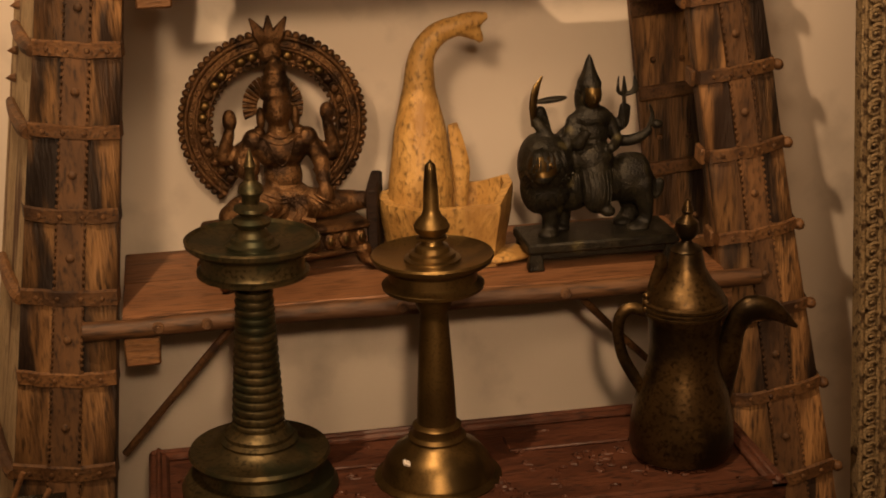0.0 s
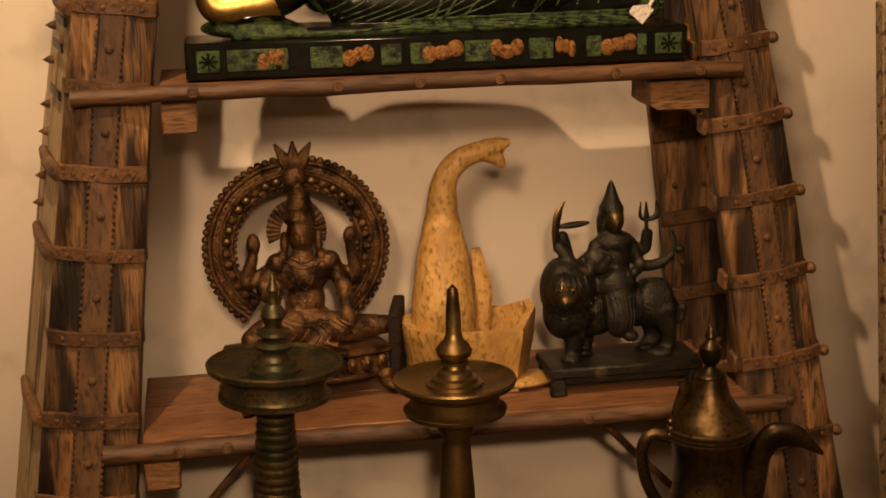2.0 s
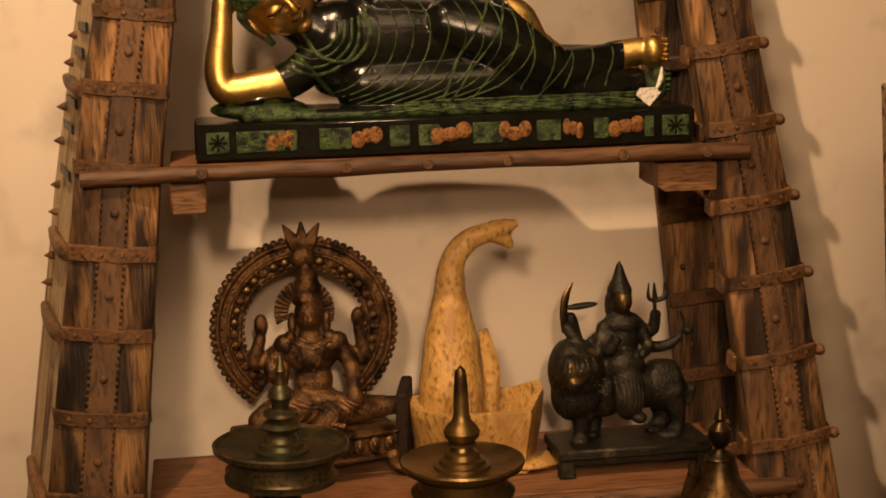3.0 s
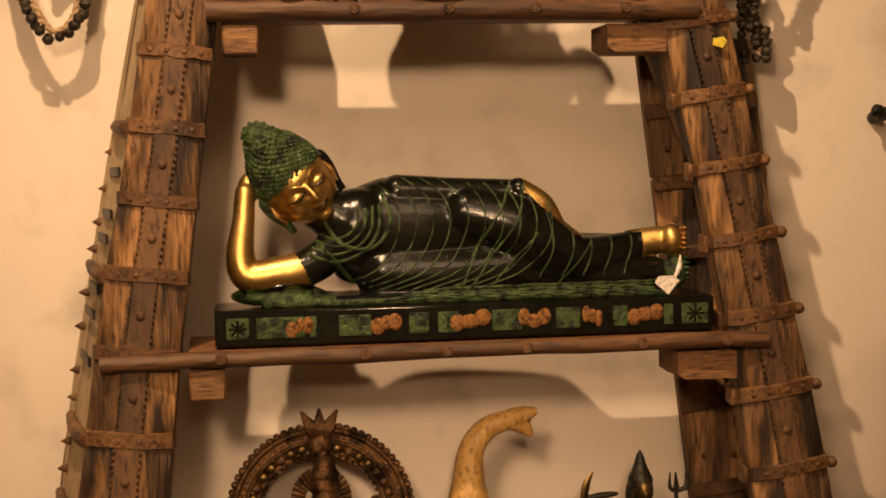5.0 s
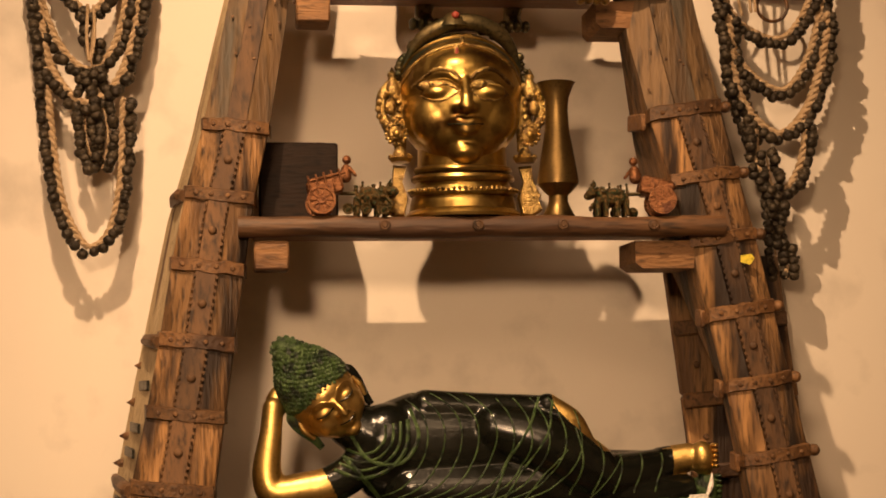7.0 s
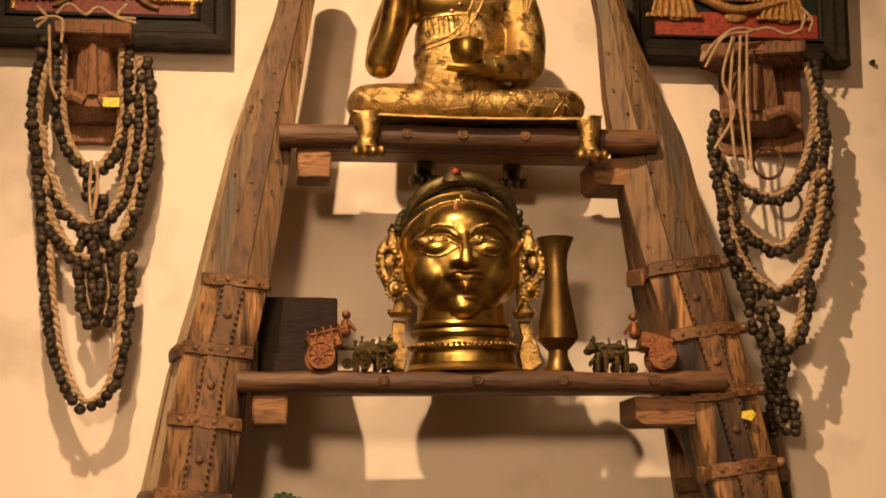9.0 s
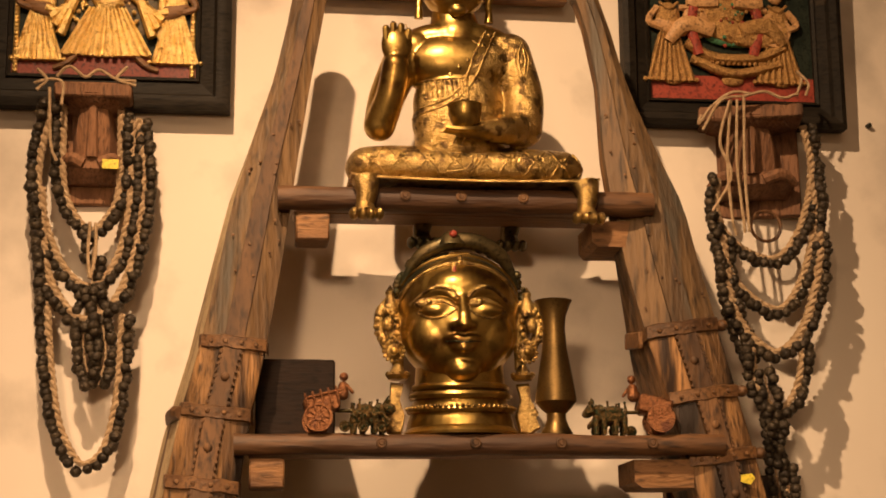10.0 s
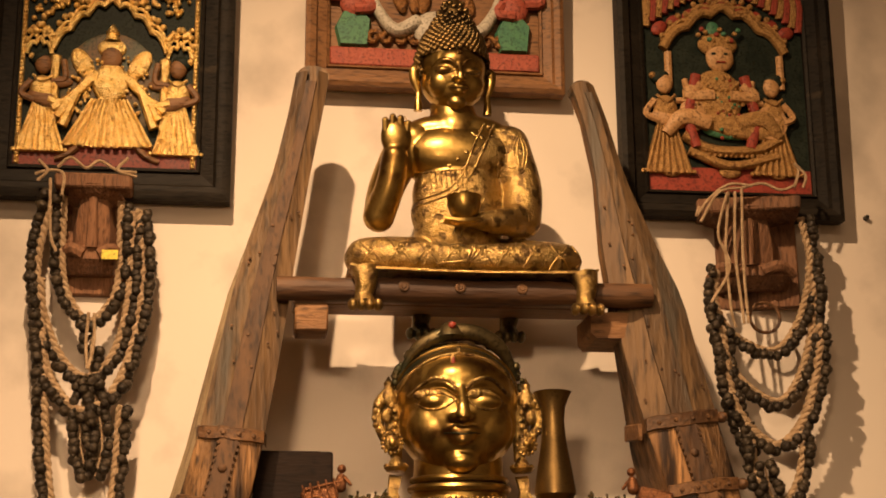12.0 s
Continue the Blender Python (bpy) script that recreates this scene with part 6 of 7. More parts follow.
# -- small bullock carts --
def cart():
    base = thing("toy_cart", (0.148, 2.178, 1.738), "small copper toy cart with a driver and two bullocks", "toy cart", group="toy carts on the shelf")
    bm = bmesh.new()
    box(bm, (-0.032, 0, 0.042), (0.05, 0.04, 0.026), 0.003, (0, -14, 0))
    for k in range(5):
        box(bm, (-0.054 + 0.011 * k, -0.022, 0.043 + 0.0027 * k), (0.003, 0.004, 0.028), 0.001, (0, -14, 0))
    box(bm, (-0.030, -0.021, 0.056), (0.056, 0.004, 0.004), 0.001, (0, -14, 0))
    part("cart_body", bm, COPPER_RED, base)
    for y in (-0.028, 0.028):
        bm = bmesh.new()
        lathe(bm, [(0, 0.003), (0.005, 0.004), (0.006, 0.001), (0.016, 0.001), (0.017, 0.003), (0.0205, 0.003), (0.021, 0), (0.0205, -0.003), (0, -0.003)], 24, (0, 0, 0), (90, 0, 0))
        for k in range(10):
            a = 0.628 * k
            sweep(bm, [(0.004 * math.cos(a), -0.0016, 0.004 * math.sin(a)), (0.018 * math.cos(a), -0.0016, 0.018 * math.sin(a))], 0.0014, 5)
        part("wheel", bm, COPPER_RED, base, at=(-0.038, y, 0.0215))
    bm = bmesh.new()
    limb(bm, [(-0.002, 0, 0.058), (-0.001, 0, 0.07)], [0.009, 0.007])
    ball(bm, (0.0, -0.001, 0.083), 0.0065)
    limb(bm, [(0.004, -0.006, 0.070), (0.012, -0.008, 0.060)], [0.003, 0.0025])
    part("driver", bm, COPPER_RED, base)
    bm = bmesh.new()
    sweep(bm, [(-0.01, 0, 0.034), (0.07, 0, 0.034)], 0.003, 6)
    sweep(bm, [(0.048, -0.028, 0.038), (0.048, 0.028, 0.038)], 0.003, 6)
    part("yoke", bm, BRONZE, base)
    for y in (-0.017, 0.017):
        bm = bmesh.new()
        ball(bm, (0.034, y, 0.027), (0.024, 0.009, 0.011)), ball(bm, (0.050, y, 0.034), (0.008, 0.007, 0.010))
        ball(bm, (0.064, y - 0.003, 0.036), (0.010, 0.006, 0.007), (0, 20, 0))
        for s in (-1, 1):
            sweep(bm, smooth_path([(0.062, y + s * 0.004, 0.041), (0.060, y + s * 0.008, 0.047), (0.063, y + s * 0.006, 0.053)], 3), [0.0024, 0.002, 0.0008], 6)
            for x in (0.014, 0.027, 0.044, 0.056):
                sweep(bm, [(x, y + s * 0.005, 0.024), (x, y + s * 0.005, 0.0)], [0.0045, 0.0035], 7)
        ball(bm, (0.030, y, 0.034), (0.014, 0.010, 0.008)), ball(bm, (0.054, y - 0.004, 0.026), 0.005, seg=(8, 6))
        for k in range(6):
            ball(bm, (0.012 + 0.008 * k, y - 0.010, 0.024 + 0.003 * (k % 2)), 0.0032, seg=(6, 5))
            ball(bm, (0.048 + 0.003 * k, y - 0.008, 0.028 - 0.002 * k), 0.003, seg=(6, 5))
        # saddle cloth, tassels and plumes
        for k in range(7):
            x = 0.012 + 0.0085 * k
            z = 0.036 + 0.004 * math.sin(2.3 * k + 40 * y)
            sweep(bm, [(x, y, z - 0.004), (x + 0.0012, y - 0.001, z + 0.007)], [0.0028, 0.0014], 6)
            ball(bm, (x + 0.0012, y - 0.001, z + 0.008), 0.0022, seg=(6, 5))
            ball(bm, (x, y - 0.0085, 0.017 + 0.0025 * math.sin(3.1 * k)), (0.003, 0.0025, 0.0045), seg=(6, 5))
        part("bullock", bm, BRONZE_DECK, base)
    for k in range(3):
        bm = bmesh.new()
        lathe(bm, [(0, 0.0035), (0.0022, 0.003), (0.003, 0.0005), (0.0055, 0.0), (0.0065, 0.0025), (0.008, 0.002), (0.0085, 0), (0.008, -0.002), (0, -0.002)], 14, (0, 0, 0), (90, 0, 0))
        part("small_wheel", bm, BRONZE_DECK, base, at=(0.000 + 0.026 * k, -0.026, 0.009))
    return base


COPPER_RED = mat("reddish_copper", (0.19, 0.078, 0.034), (0.30, 0.135, 0.060), 0.42, 0.8, scale=60, fine=300, bump=0.6, dirt=(0.12, 0.05, 0.03), dirt_at=0.55, dirt_scale=60)
BRONZE_DECK = mat("decorated_bronze", (0.06, 0.045, 0.018), (0.20, 0.115, 0.04), 0.4, 0.8, scale=220, fine=400, bump=0.8, dirt=(0.03, 0.045, 0.022), dirt_at=0.5, dirt_scale=160)
first = cart()
second = copy_thing(first, pose(0.576, 2.185, 1.738, 0, 0, 172))

bm = bmesh.new()
box(bm, (0, 0, 0.061), (0.118, 0.07, 0.122), 0.003)
box(bm, (-0.01, 0, 0.1225), (0.10, 0.055, 0.002), 0.0008)
solid("dark_box", bm, DARKBOX, (0.082, 2.30, 1.738), "plain dark wooden box against the rack post", "box")

# stickers
bm = bmesh.new()
plate(bm, ((-0.011, -0.004), (0.004, -0.008), (0.011, 0.002), (0.006, 0.008), (-0.010, 0.006)), -0.0008, 0.0008)
solid("sticker", bm, STICKER, (0.738, front_y(1.66) - 0.008, 1.672), "torn yellow price sticker on the post", "sticker", group="yellow stickers")

# ---- on the wall: framed pictures, brackets with bell garlands ----


def frame_bars(base, x0, x1, z0, z1, w, depth, material, y=0.0, bevel=0.004, steps=((1.0, 1.0),)):
    """Four mitred bars round the opening x0..x1, z0..z1, each with an inner step."""
    for q in (((x0 - w, z0 - w), (x1 + w, z0 - w), (x1, z0), (x0, z0)), ((x1 + w, z0 - w), (x1 + w, z1 + w), (x1, z1), (x1, z0)),
              ((x1 + w, z1 + w), (x0 - w, z1 + w), (x0, z1), (x1, z1)), ((x0 - w, z1 + w), (x0 - w, z0 - w), (x0, z0), (x0, z1))):
        bm = bmesh.new()
        a, b, c, d = [Vector((p[0], 0, p[1])) for p in q]
        prof = [(0.0, 0.0), (0.0, -depth), (0.18, -depth - 0.004), (0.42, -depth), (0.5, -depth + 0.008), (0.86, -depth + 0.014), (0.9, -depth + 0.009), (1.0, -depth + 0.012), (1.0, 0.0)]
        ends = [[bm.verts.new(s + (t - s) * k + Vector((0, yy, 0))) for k, yy in prof] for s, t in ((a, d), (b, c))]
        n = len(prof)
        for i in range(n):
            bm.faces.new((ends[0][i], ends[0][(i + 1) % n], ends[1][(i + 1) % n], ends[1][i]))
        bm.faces.new(ends[0]), bm.faces.new(ends[1][::-1])
        part("frame_bar", bm, material, base)


def lady(bm, x, z, h, gold, skin, hair, facing=1, dark=None):
    """A standing figure in flat relief, kept to plain shapes: pleated skirt, bodice, round head."""
    w = h * 0.21
    plate(bm, ((x - w, z), (x + w * 1.05, z), (x + w * 0.35, z + h * 0.45), (x - w * 0.35, z + h * 0.45)), -0.008, 0.0, gold, 0.06)
    for i in range(7):
        k = -0.85 + 1.75 * i / 6
        sweep(bm, [(x + k * w, -0.008, z + h * 0.01), (x + k * w * 0.36, -0.010, z + h * 0.44)], [h * 0.022, h * 0.010], 6, gold)
    for i in range(9):
        ball(bm, (x - w + 2.05 * w * i / 8, -0.008, z + h * 0.02), h * 0.022, seg=(7, 5), slot=gold)
    ball(bm, (x, -0.007, z + h * 0.55), (h * 0.105, 0.009, h * 0.14), seg=(14, 8), slot=gold)
    ball(bm, (x + facing * h * 0.02, -0.009, z + h * 0.47), (h * 0.15, 0.008, h * 0.07), (0, 20 * facing, 0), seg=(14, 8), slot=skin)
    sweep(bm, smooth_path([(x - facing * h * 0.09, -0.008, z + h * 0.64), (x - facing * h * 0.17, -0.009, z + h * 0.52), (x - facing * h * 0.06, -0.010, z + h * 0.46)], 4), h * 0.03, 7, skin)
    sweep(bm, smooth_path([(x + facing * h * 0.09, -0.008, z + h * 0.64), (x + facing * h * 0.19, -0.010, z + h * 0.66), (x + facing * h * 0.17, -0.010, z + h * 0.83)], 4), h * 0.027, 7, skin)
    ball(bm, (x, -0.007, z + h * 0.79), (h * 0.072, 0.008, h * 0.09), seg=(12, 8), slot=skin)
    ball(bm, (x - facing * h * 0.03, -0.006, z + h * 0.85), (h * 0.085, 0.007, h * 0.065), seg=(12, 8), slot=hair)
    ball(bm, (x - facing * h * 0.10, -0.007, z + h * 0.86), h * 0.03, seg=(8, 6), slot=gold)
    sweep(bm, smooth_path([(x - h * 0.08, -0.013, z + h * 0.68), (x, -0.016, z + h * 0.62), (x + h * 0.08, -0.013, z + h * 0.68)], 3), h * 0.013, 6, gold)


def scalloped_arch(bm, x0, x1, z, rise, gold, lobes=7, t=0.006):
    pts = []
    for i in range(lobes):
        for k in range(6):
            u = (i + k / 6) / lobes
            zz = z + rise * (1 - abs(2 * u - 1) ** 1.7) + 0.010 * abs(math.sin(math.pi * k / 6))
            pts.append((x0 + (x1 - x0) * u, -0.006, zz))
    pts.append((x1, -0.006, z))
    sweep(bm, pts, t, 8, gold)
    sweep(bm, [(p[0], -0.006, p[2] + 0.013) for p in pts], t * 0.6, 7, gold)
    for i, p in enumerate(pts):
        if i % 2 == 0:
            ball(bm, (p[0], -0.008, p[2] + 0.024), (0.006, 0.005, 0.006), seg=(8, 6), slot=gold)
    return pts


def picture(name, x0, x1, z0, z1, bar, material, label, paint_it, depth=0.03, lean=2.0):
    """x0..z1 is the opening in the frame; the lower edge rests against the wall."""
    base = thing(name, ((x0 + x1) / 2, WALL_Y - 0.010, z0 - bar), label, "picture", group="framed pictures on the wall")
    base.rotation_euler = (radians(lean), 0, 0)
    w, h = x1 - x0, z1 - z0
    frame_bars(base, -w / 2, w / 2, bar, bar + h, bar, depth, material)
    bm = bmesh.new()
    box(bm, (0, -0.006, bar + h / 2), (w + 0.01, 0.008, h + 0.01), 0.0, slot=0)
    part("panel", bm, NIGHT if material == EBONY else MIDWOOD, base)
    for pname, mtl, lab, build in paint_it(w, h):
        bm = build()
        bmesh.ops.translate(bm, verts=bm.verts, vec=(-w / 2, -0.010, bar))
        part(pname, bm, mtl, base, lab)
    return base


def golden_scene(foil, cloth):
    def made(w, h):
        u = w / 0.305

        def ground():
            bm = bmesh.new()
            plate(bm, ((0, 0), (w, 0), (w, 0.030 * u), (w * 0.72, 0.034 * u), (w * 0.5, 0.040 * u), (w * 0.28, 0.034 * u), (0, 0.028 * u)), -0.002, 0.0)
            return bm

        def border(x):
            def b():
                bm = bmesh.new()
                sweep(bm, [(x, -0.004, 0.002), (x, -0.004, h - 0.002)], 0.0045, 8)
                for i in range(int(h / 0.007)):
                    ball(bm, (x, -0.008, 0.004 + 0.007 * i), 0.0032, seg=(6, 5))
                return bm
            return b

        def canopy():
            bm = bmesh.new()
            scalloped_arch(bm, 0.055 * u, w - 0.055 * u, h - 0.175, 0.085, 0)
            for s in (0, 1):
                a = 0.012 if s == 0 else w - 0.055 * u
                scalloped_arch(bm, a, a + 0.043 * u, h - 0.185, 0.02, 0, 3, 0.004)
            for k in range(3):
                sweep(bm, [(0.01, -0.004, h - 0.012 - 0.018 * k), (w - 0.01, -0.004, h - 0.012 - 0.018 * k)], 0.004, 7)
            for i in range(40):
                ball(bm, (0.01 + (w - 0.02) * i / 39, -0.007, h - 0.02 - 0.03 * random.random()), 0.005, seg=(7, 5))
            for i in range(190):
                x = random.uniform(0.014, w - 0.014)
                top = h - 0.065 - 0.09 * abs(2 * x / w - 1) ** 1.7
                ball(bm, (x, -0.005, random.uniform(top, h - 0.05) if top < h - 0.05 else h - 0.05), random.uniform(0.003, 0.006), seg=(7, 5))
            return bm

        def column(x):
            def b():
                bm = bmesh.new()
                sweep(bm, [(x, -0.004, 0.05), (x, -0.004, h - 0.19)], 0.008, 8)
                for z in (h - 0.19, h - 0.20, 0.055):
                    ball(bm, (x, -0.005, z), (0.010, 0.006, 0.006), seg=(10, 6))
                return bm
            return b

        def attendant(x, f):
            def b():
                bm = bmesh.new()
                lady(bm, x, 0.022 * u, 0.20 * u, 0, 1, 2, f)
                return bm
            return b

        def middle():
            bm = bmesh.new()
            cx, z = w * 0.51, 0.034 * u
            ball(bm, (cx, -0.001, z + 0.11 * u), (0.085 * u, 0.004, 0.10 * u), seg=(24, 12), slot=3)
            k = 0.075 * u
            plate(bm, ((cx - k, z), (cx + k, z), (cx + k * 0.4, z + 0.085 * u), (cx - k * 0.4, z + 0.085 * u)), -0.009, 0.0, 0, 0.05)
            for i in range(11):
                q = -0.95 + 1.9 * i / 10
                sweep(bm, [(cx + q * k, -0.010, z - 0.002 * math.cos(q * 3)), (cx + q * k * 0.4, -0.012, z + 0.085 * u)], [0.0055, 0.0025], 6)
            for s in (-1, 1):
                for i in range(4):
                    sweep(bm, smooth_path([(cx + s * 0.012, -0.010, z + 0.135 * u), (cx + s * (0.045 + 0.008 * i), -0.012, z + (0.11 - 0.01 * i) * u), (cx + s * (0.075 + 0.008 * i), -0.010, z + (0.035 + 0.015 * i) * u)], 4), [0.005, 0.006, 0.009], 7, 0)
                ball(bm, (cx + s * 0.048 * u, -0.006, z + 0.15 * u), (0.016, 0.006, 0.03), (0, 30 * s, 0), slot=0)
                ball(bm, (cx + s * 0.085 * u, -0.006, z + 0.115 * u), (0.022, 0.006, 0.010), slot=1)
            ball(bm, (cx, -0.009, z + 0.115 * u), (0.030, 0.010, 0.035), slot=0)
            ball(bm, (cx, -0.008, z + 0.162 * u), (0.018, 0.009, 0.022), slot=1)
            ball(bm, (cx, -0.006, z + 0.180 * u), (0.024, 0.008, 0.018), slot=0)
            for i in range(9):
                ball(bm, (cx + 0.026 * math.cos(0.35 * i + 0.2), -0.012, z + 0.135 * u - 0.018 * math.sin(0.35 * i + 0.2)), 0.0045, seg=(7, 5))
            for i in range(120):
                a, q = random.uniform(0, 6.28), random.uniform(0.2, 1.0)
                ball(bm, (cx + 0.07 * q * math.cos(a), -0.010, z + 0.10 * u + 0.07 * q * math.sin(a)), random.uniform(0.002, 0.0045), seg=(6, 5))
            lathe(bm, [(0.014, 0), (0.010, 0.012), (0.012, 0.016), (0.003, 0.03), (0, 0.032)], 12, (cx, -0.006, z + 0.192 * u))
            for s in (-1, 1):
                sweep(bm, smooth_path([(cx + s * 0.05, -0.006, z), (cx + s * 0.065, -0.006, z - 0.014), (cx + s * 0.085, -0.005, z - 0.022)], 3), [0.006, 0.005, 0.004], 7, 1)
            return bm
        mats = [foil, MIDWOOD, NIGHT, HALO]
        return [("ground_strip", cloth, "painted maroon ground strip", ground), ("gilt_border", foil, "beaded gilt border", border(0.006)), ("gilt_border", foil, "beaded gilt border", border(w - 0.006)), ("canopy", foil, "gilt scalloped arches", canopy),
                ("column", foil, "", column(0.062 * u)), ("column", foil, "", column(w - 0.058 * u)),
                ("attendant", mats, "gilt pleated figure in relief", attendant(0.042 * u, 1)), ("attendant", mats, "gilt pleated figure in relief", attendant(w - 0.036 * u, -1)), ("main_figure", mats, "enthroned gilt figure in relief", middle)]
    return made


picture("gilt_picture", -0.382, -0.083, 2.355, 2.735, 0.058, EBONY, "gilt relief picture of a court scene in a black frame", golden_scene(FOIL, MAROON))


def throne_scene(w, h):
    u = w / 0.30

    def ground():
        bm = bmesh.new()
        plate(bm, ((0, 0), (w, 0), (w, 0.045 * u), (0, 0.045 * u)), -0.002, 0.0)
        return bm

    def canopy():
        bm = bmesh.new()
        scalloped_arch(bm, 0.035 * u, w - 0.035 * u, h - 0.125, 0.075, 0, 5, 0.009)
        for i in range(26):
            k = (i + 0.5) / 26
            z = h - 0.088 + 0.075 * (1 - abs(2 * k - 1) ** 1.7)
            if z < h - 0.012:
                sweep(bm, smooth_path([(w * k, -0.003, z), (w * (k + 0.012), -0.005, (z + h) / 2), (w * k, -0.003, h - 0.004)], 3), [0.008, 0.009, 0.007], 7, i % 2)
        for i in range(9):
            x = 0.03 + (w - 0.06) * i / 8
            ball(bm, (x, -0.004, h - 0.085 + 0.055 * (1 - abs(2 * i / 8 - 1))), (0.016, 0.006, 0.012), (0, random.uniform(-40, 40), 0), slot=1)
        return bm

    def column(x):
        def b():
            bm = bmesh.new()
            sweep(bm, [(x, -0.003, h * 0.5), (x, -0.003, h - 0.13)], 0.007, 8)
            return bm
        return b

    def attendant(x, f, drum):
        def b():
            bm = bmesh.new()
            lady(bm, x, 0.03 * u, 0.215 * u, 0, 1, 2, f)
            if drum:
                sweep(bm, [(x - 0.008, -0.006, 0.13 * u), (x - 0.008, -0.014, 0.13 * u)], 0.031, 20, 1)
                sweep(bm, [(x - 0.008, -0.014, 0.13 * u), (x - 0.008, -0.016, 0.13 * u)], 0.024, 20, 0)
            return bm
        return b

    def throne():
        bm = bmesh.new()
        sweep(bm, smooth_path([(w * 0.22, -0.006, 0.105 * u), (w * 0.35, -0.008, 0.08 * u), (w * 0.5, -0.009, 0.074 * u), (w * 0.68, -0.008, 0.08 * u), (w * 0.82, -0.006, 0.10 * u)], 5), 0.010, 9)
        sweep(bm, smooth_path([(w * 0.25, -0.006, 0.075 * u), (w * 0.5, -0.008, 0.048 * u), (w * 0.80, -0.006, 0.068 * u)], 6), 0.009, 9)
        for i in range(16):
            ball(bm, (w * (0.27 + 0.033 * i), -0.012, 0.066 * u), 0.004, seg=(7, 5))
        for x in (0.14, 0.5, 0.80):
            ball(bm, (w * x, -0.004, 0.038 * u), (0.020, 0.006, 0.012))
        return bm

    def middle():
        bm = bmesh.new()
        cx = w * 0.46
        ball(bm, (cx + 0.02, -0.006, 0.112 * u), (0.05, 0.008, 0.016), slot=3)
        ball(bm, (cx - 0.005, -0.009, 0.165 * u), (0.038, 0.010, 0.045), slot=0)
        ball(bm, (cx + 0.02, -0.010, 0.118 * u), (0.058, 0.010, 0.020), (0, 12, 0), slot=0)
        ball(bm, (cx - 0.04, -0.009, 0.14 * u), (0.022, 0.008, 0.034), (0, 12, 0), slot=1)
        for s in (-1, 1):
            sweep(bm, smooth_path([(cx + s * 0.032, -0.010, 0.185 * u), (cx + s * 0.05, -0.012, 0.165 * u), (cx + s * 0.012, -0.016, 0.165 * u)], 4), 0.010, 8, 1)
            sweep(bm, smooth_path([(cx + s * 0.036, -0.012, 0.20 * u), (cx + s * 0.05, -0.012, 0.13 * u), (cx + s * 0.04, -0.012, 0.08 * u)], 4), 0.008, 8, 4)
        ball(bm, (cx + 0.002, -0.008, 0.232 * u), (0.021, 0.010, 0.024), slot=1)
        ball(bm, (cx, -0.006, 0.255 * u), (0.030, 0.009, 0.020), slot=0)
        ball(bm, (cx - 0.006, -0.006, 0.28 * u), (0.010, 0.006, 0.014), slot=3)
        for i in range(9):
            ball(bm, (cx + 0.024 * math.cos(0.35 * i + 0.2), -0.018, 0.19 * u - 0.015 * math.sin(0.35 * i + 0.2)), 0.004, seg=(7, 5))
        for i in range(70):
            a, q = random.uniform(0, 6.28), random.uniform(0.1, 1.0)
            ball(bm, (cx + 0.004 + 0.052 * q * math.cos(a), -0.017, 0.145 * u + 0.05 * q * math.sin(a)), random.uniform(0.0018, 0.0034), seg=(6, 5), slot=random.choice((0, 0, 0, 3, 4)))
        for i in range(12):
            ball(bm, (cx - 0.030 + 0.0055 * i, -0.014, 0.268 * u + 0.010 * math.sin(i * 1.3)), 0.0042, seg=(7, 5), slot=(0, 4, 0, 3)[i % 4])
        for s in (-1, 1):
            ball(bm, (cx + s * 0.009, -0.0172, 0.236 * u), (0.0042, 0.001, 0.0022), seg=(8, 6), slot=2)
            sweep(bm, smooth_path([(cx + s * 0.020, -0.012, 0.120 * u), (cx + s * 0.060, -0.014, 0.128 * u), (cx + s * 0.085, -0.012, 0.100 * u)], 4), [0.013, 0.014, 0.008], 9, 1 if s < 0 else 0)
        sweep(bm, [(cx - 0.006, -0.0178, 0.222 * u), (cx + 0.008, -0.0178, 0.222 * u)], 0.0016, 6, 4)
        for v in bm.verts:
            v.co.x = cx + (v.co.x - cx) * 1.22
            v.co.z = 0.08 * u + (v.co.z - 0.08 * u) * 1.14
        return bm
    mats = [DULLFOIL, SKIN, NIGHT, TEAL, RED]
    return [("ground_strip", RED, "painted red ground strip", ground), ("canopy", [DULLFOIL, RED], "scalloped canopy with red curtains", canopy), ("column", SKIN, "", column(0.045 * u)), ("column", SKIN, "", column(w - 0.045 * u)),
            ("throne", DULLFOIL, "gilt curved couch", throne), ("main_figure", mats, "reclining figure in relief", middle),
            ("attendant", mats, "standing figure in relief", attendant(0.035 * u, 1, False)), ("attendant", mats, "figure with a round drum", attendant(w - 0.065 * u, -1, True))]


picture("throne_picture", 0.695, 0.990, 2.347, 2.735, 0.050, EBONY, "dark gilt picture of a couch scene in a black frame", throne_scene)


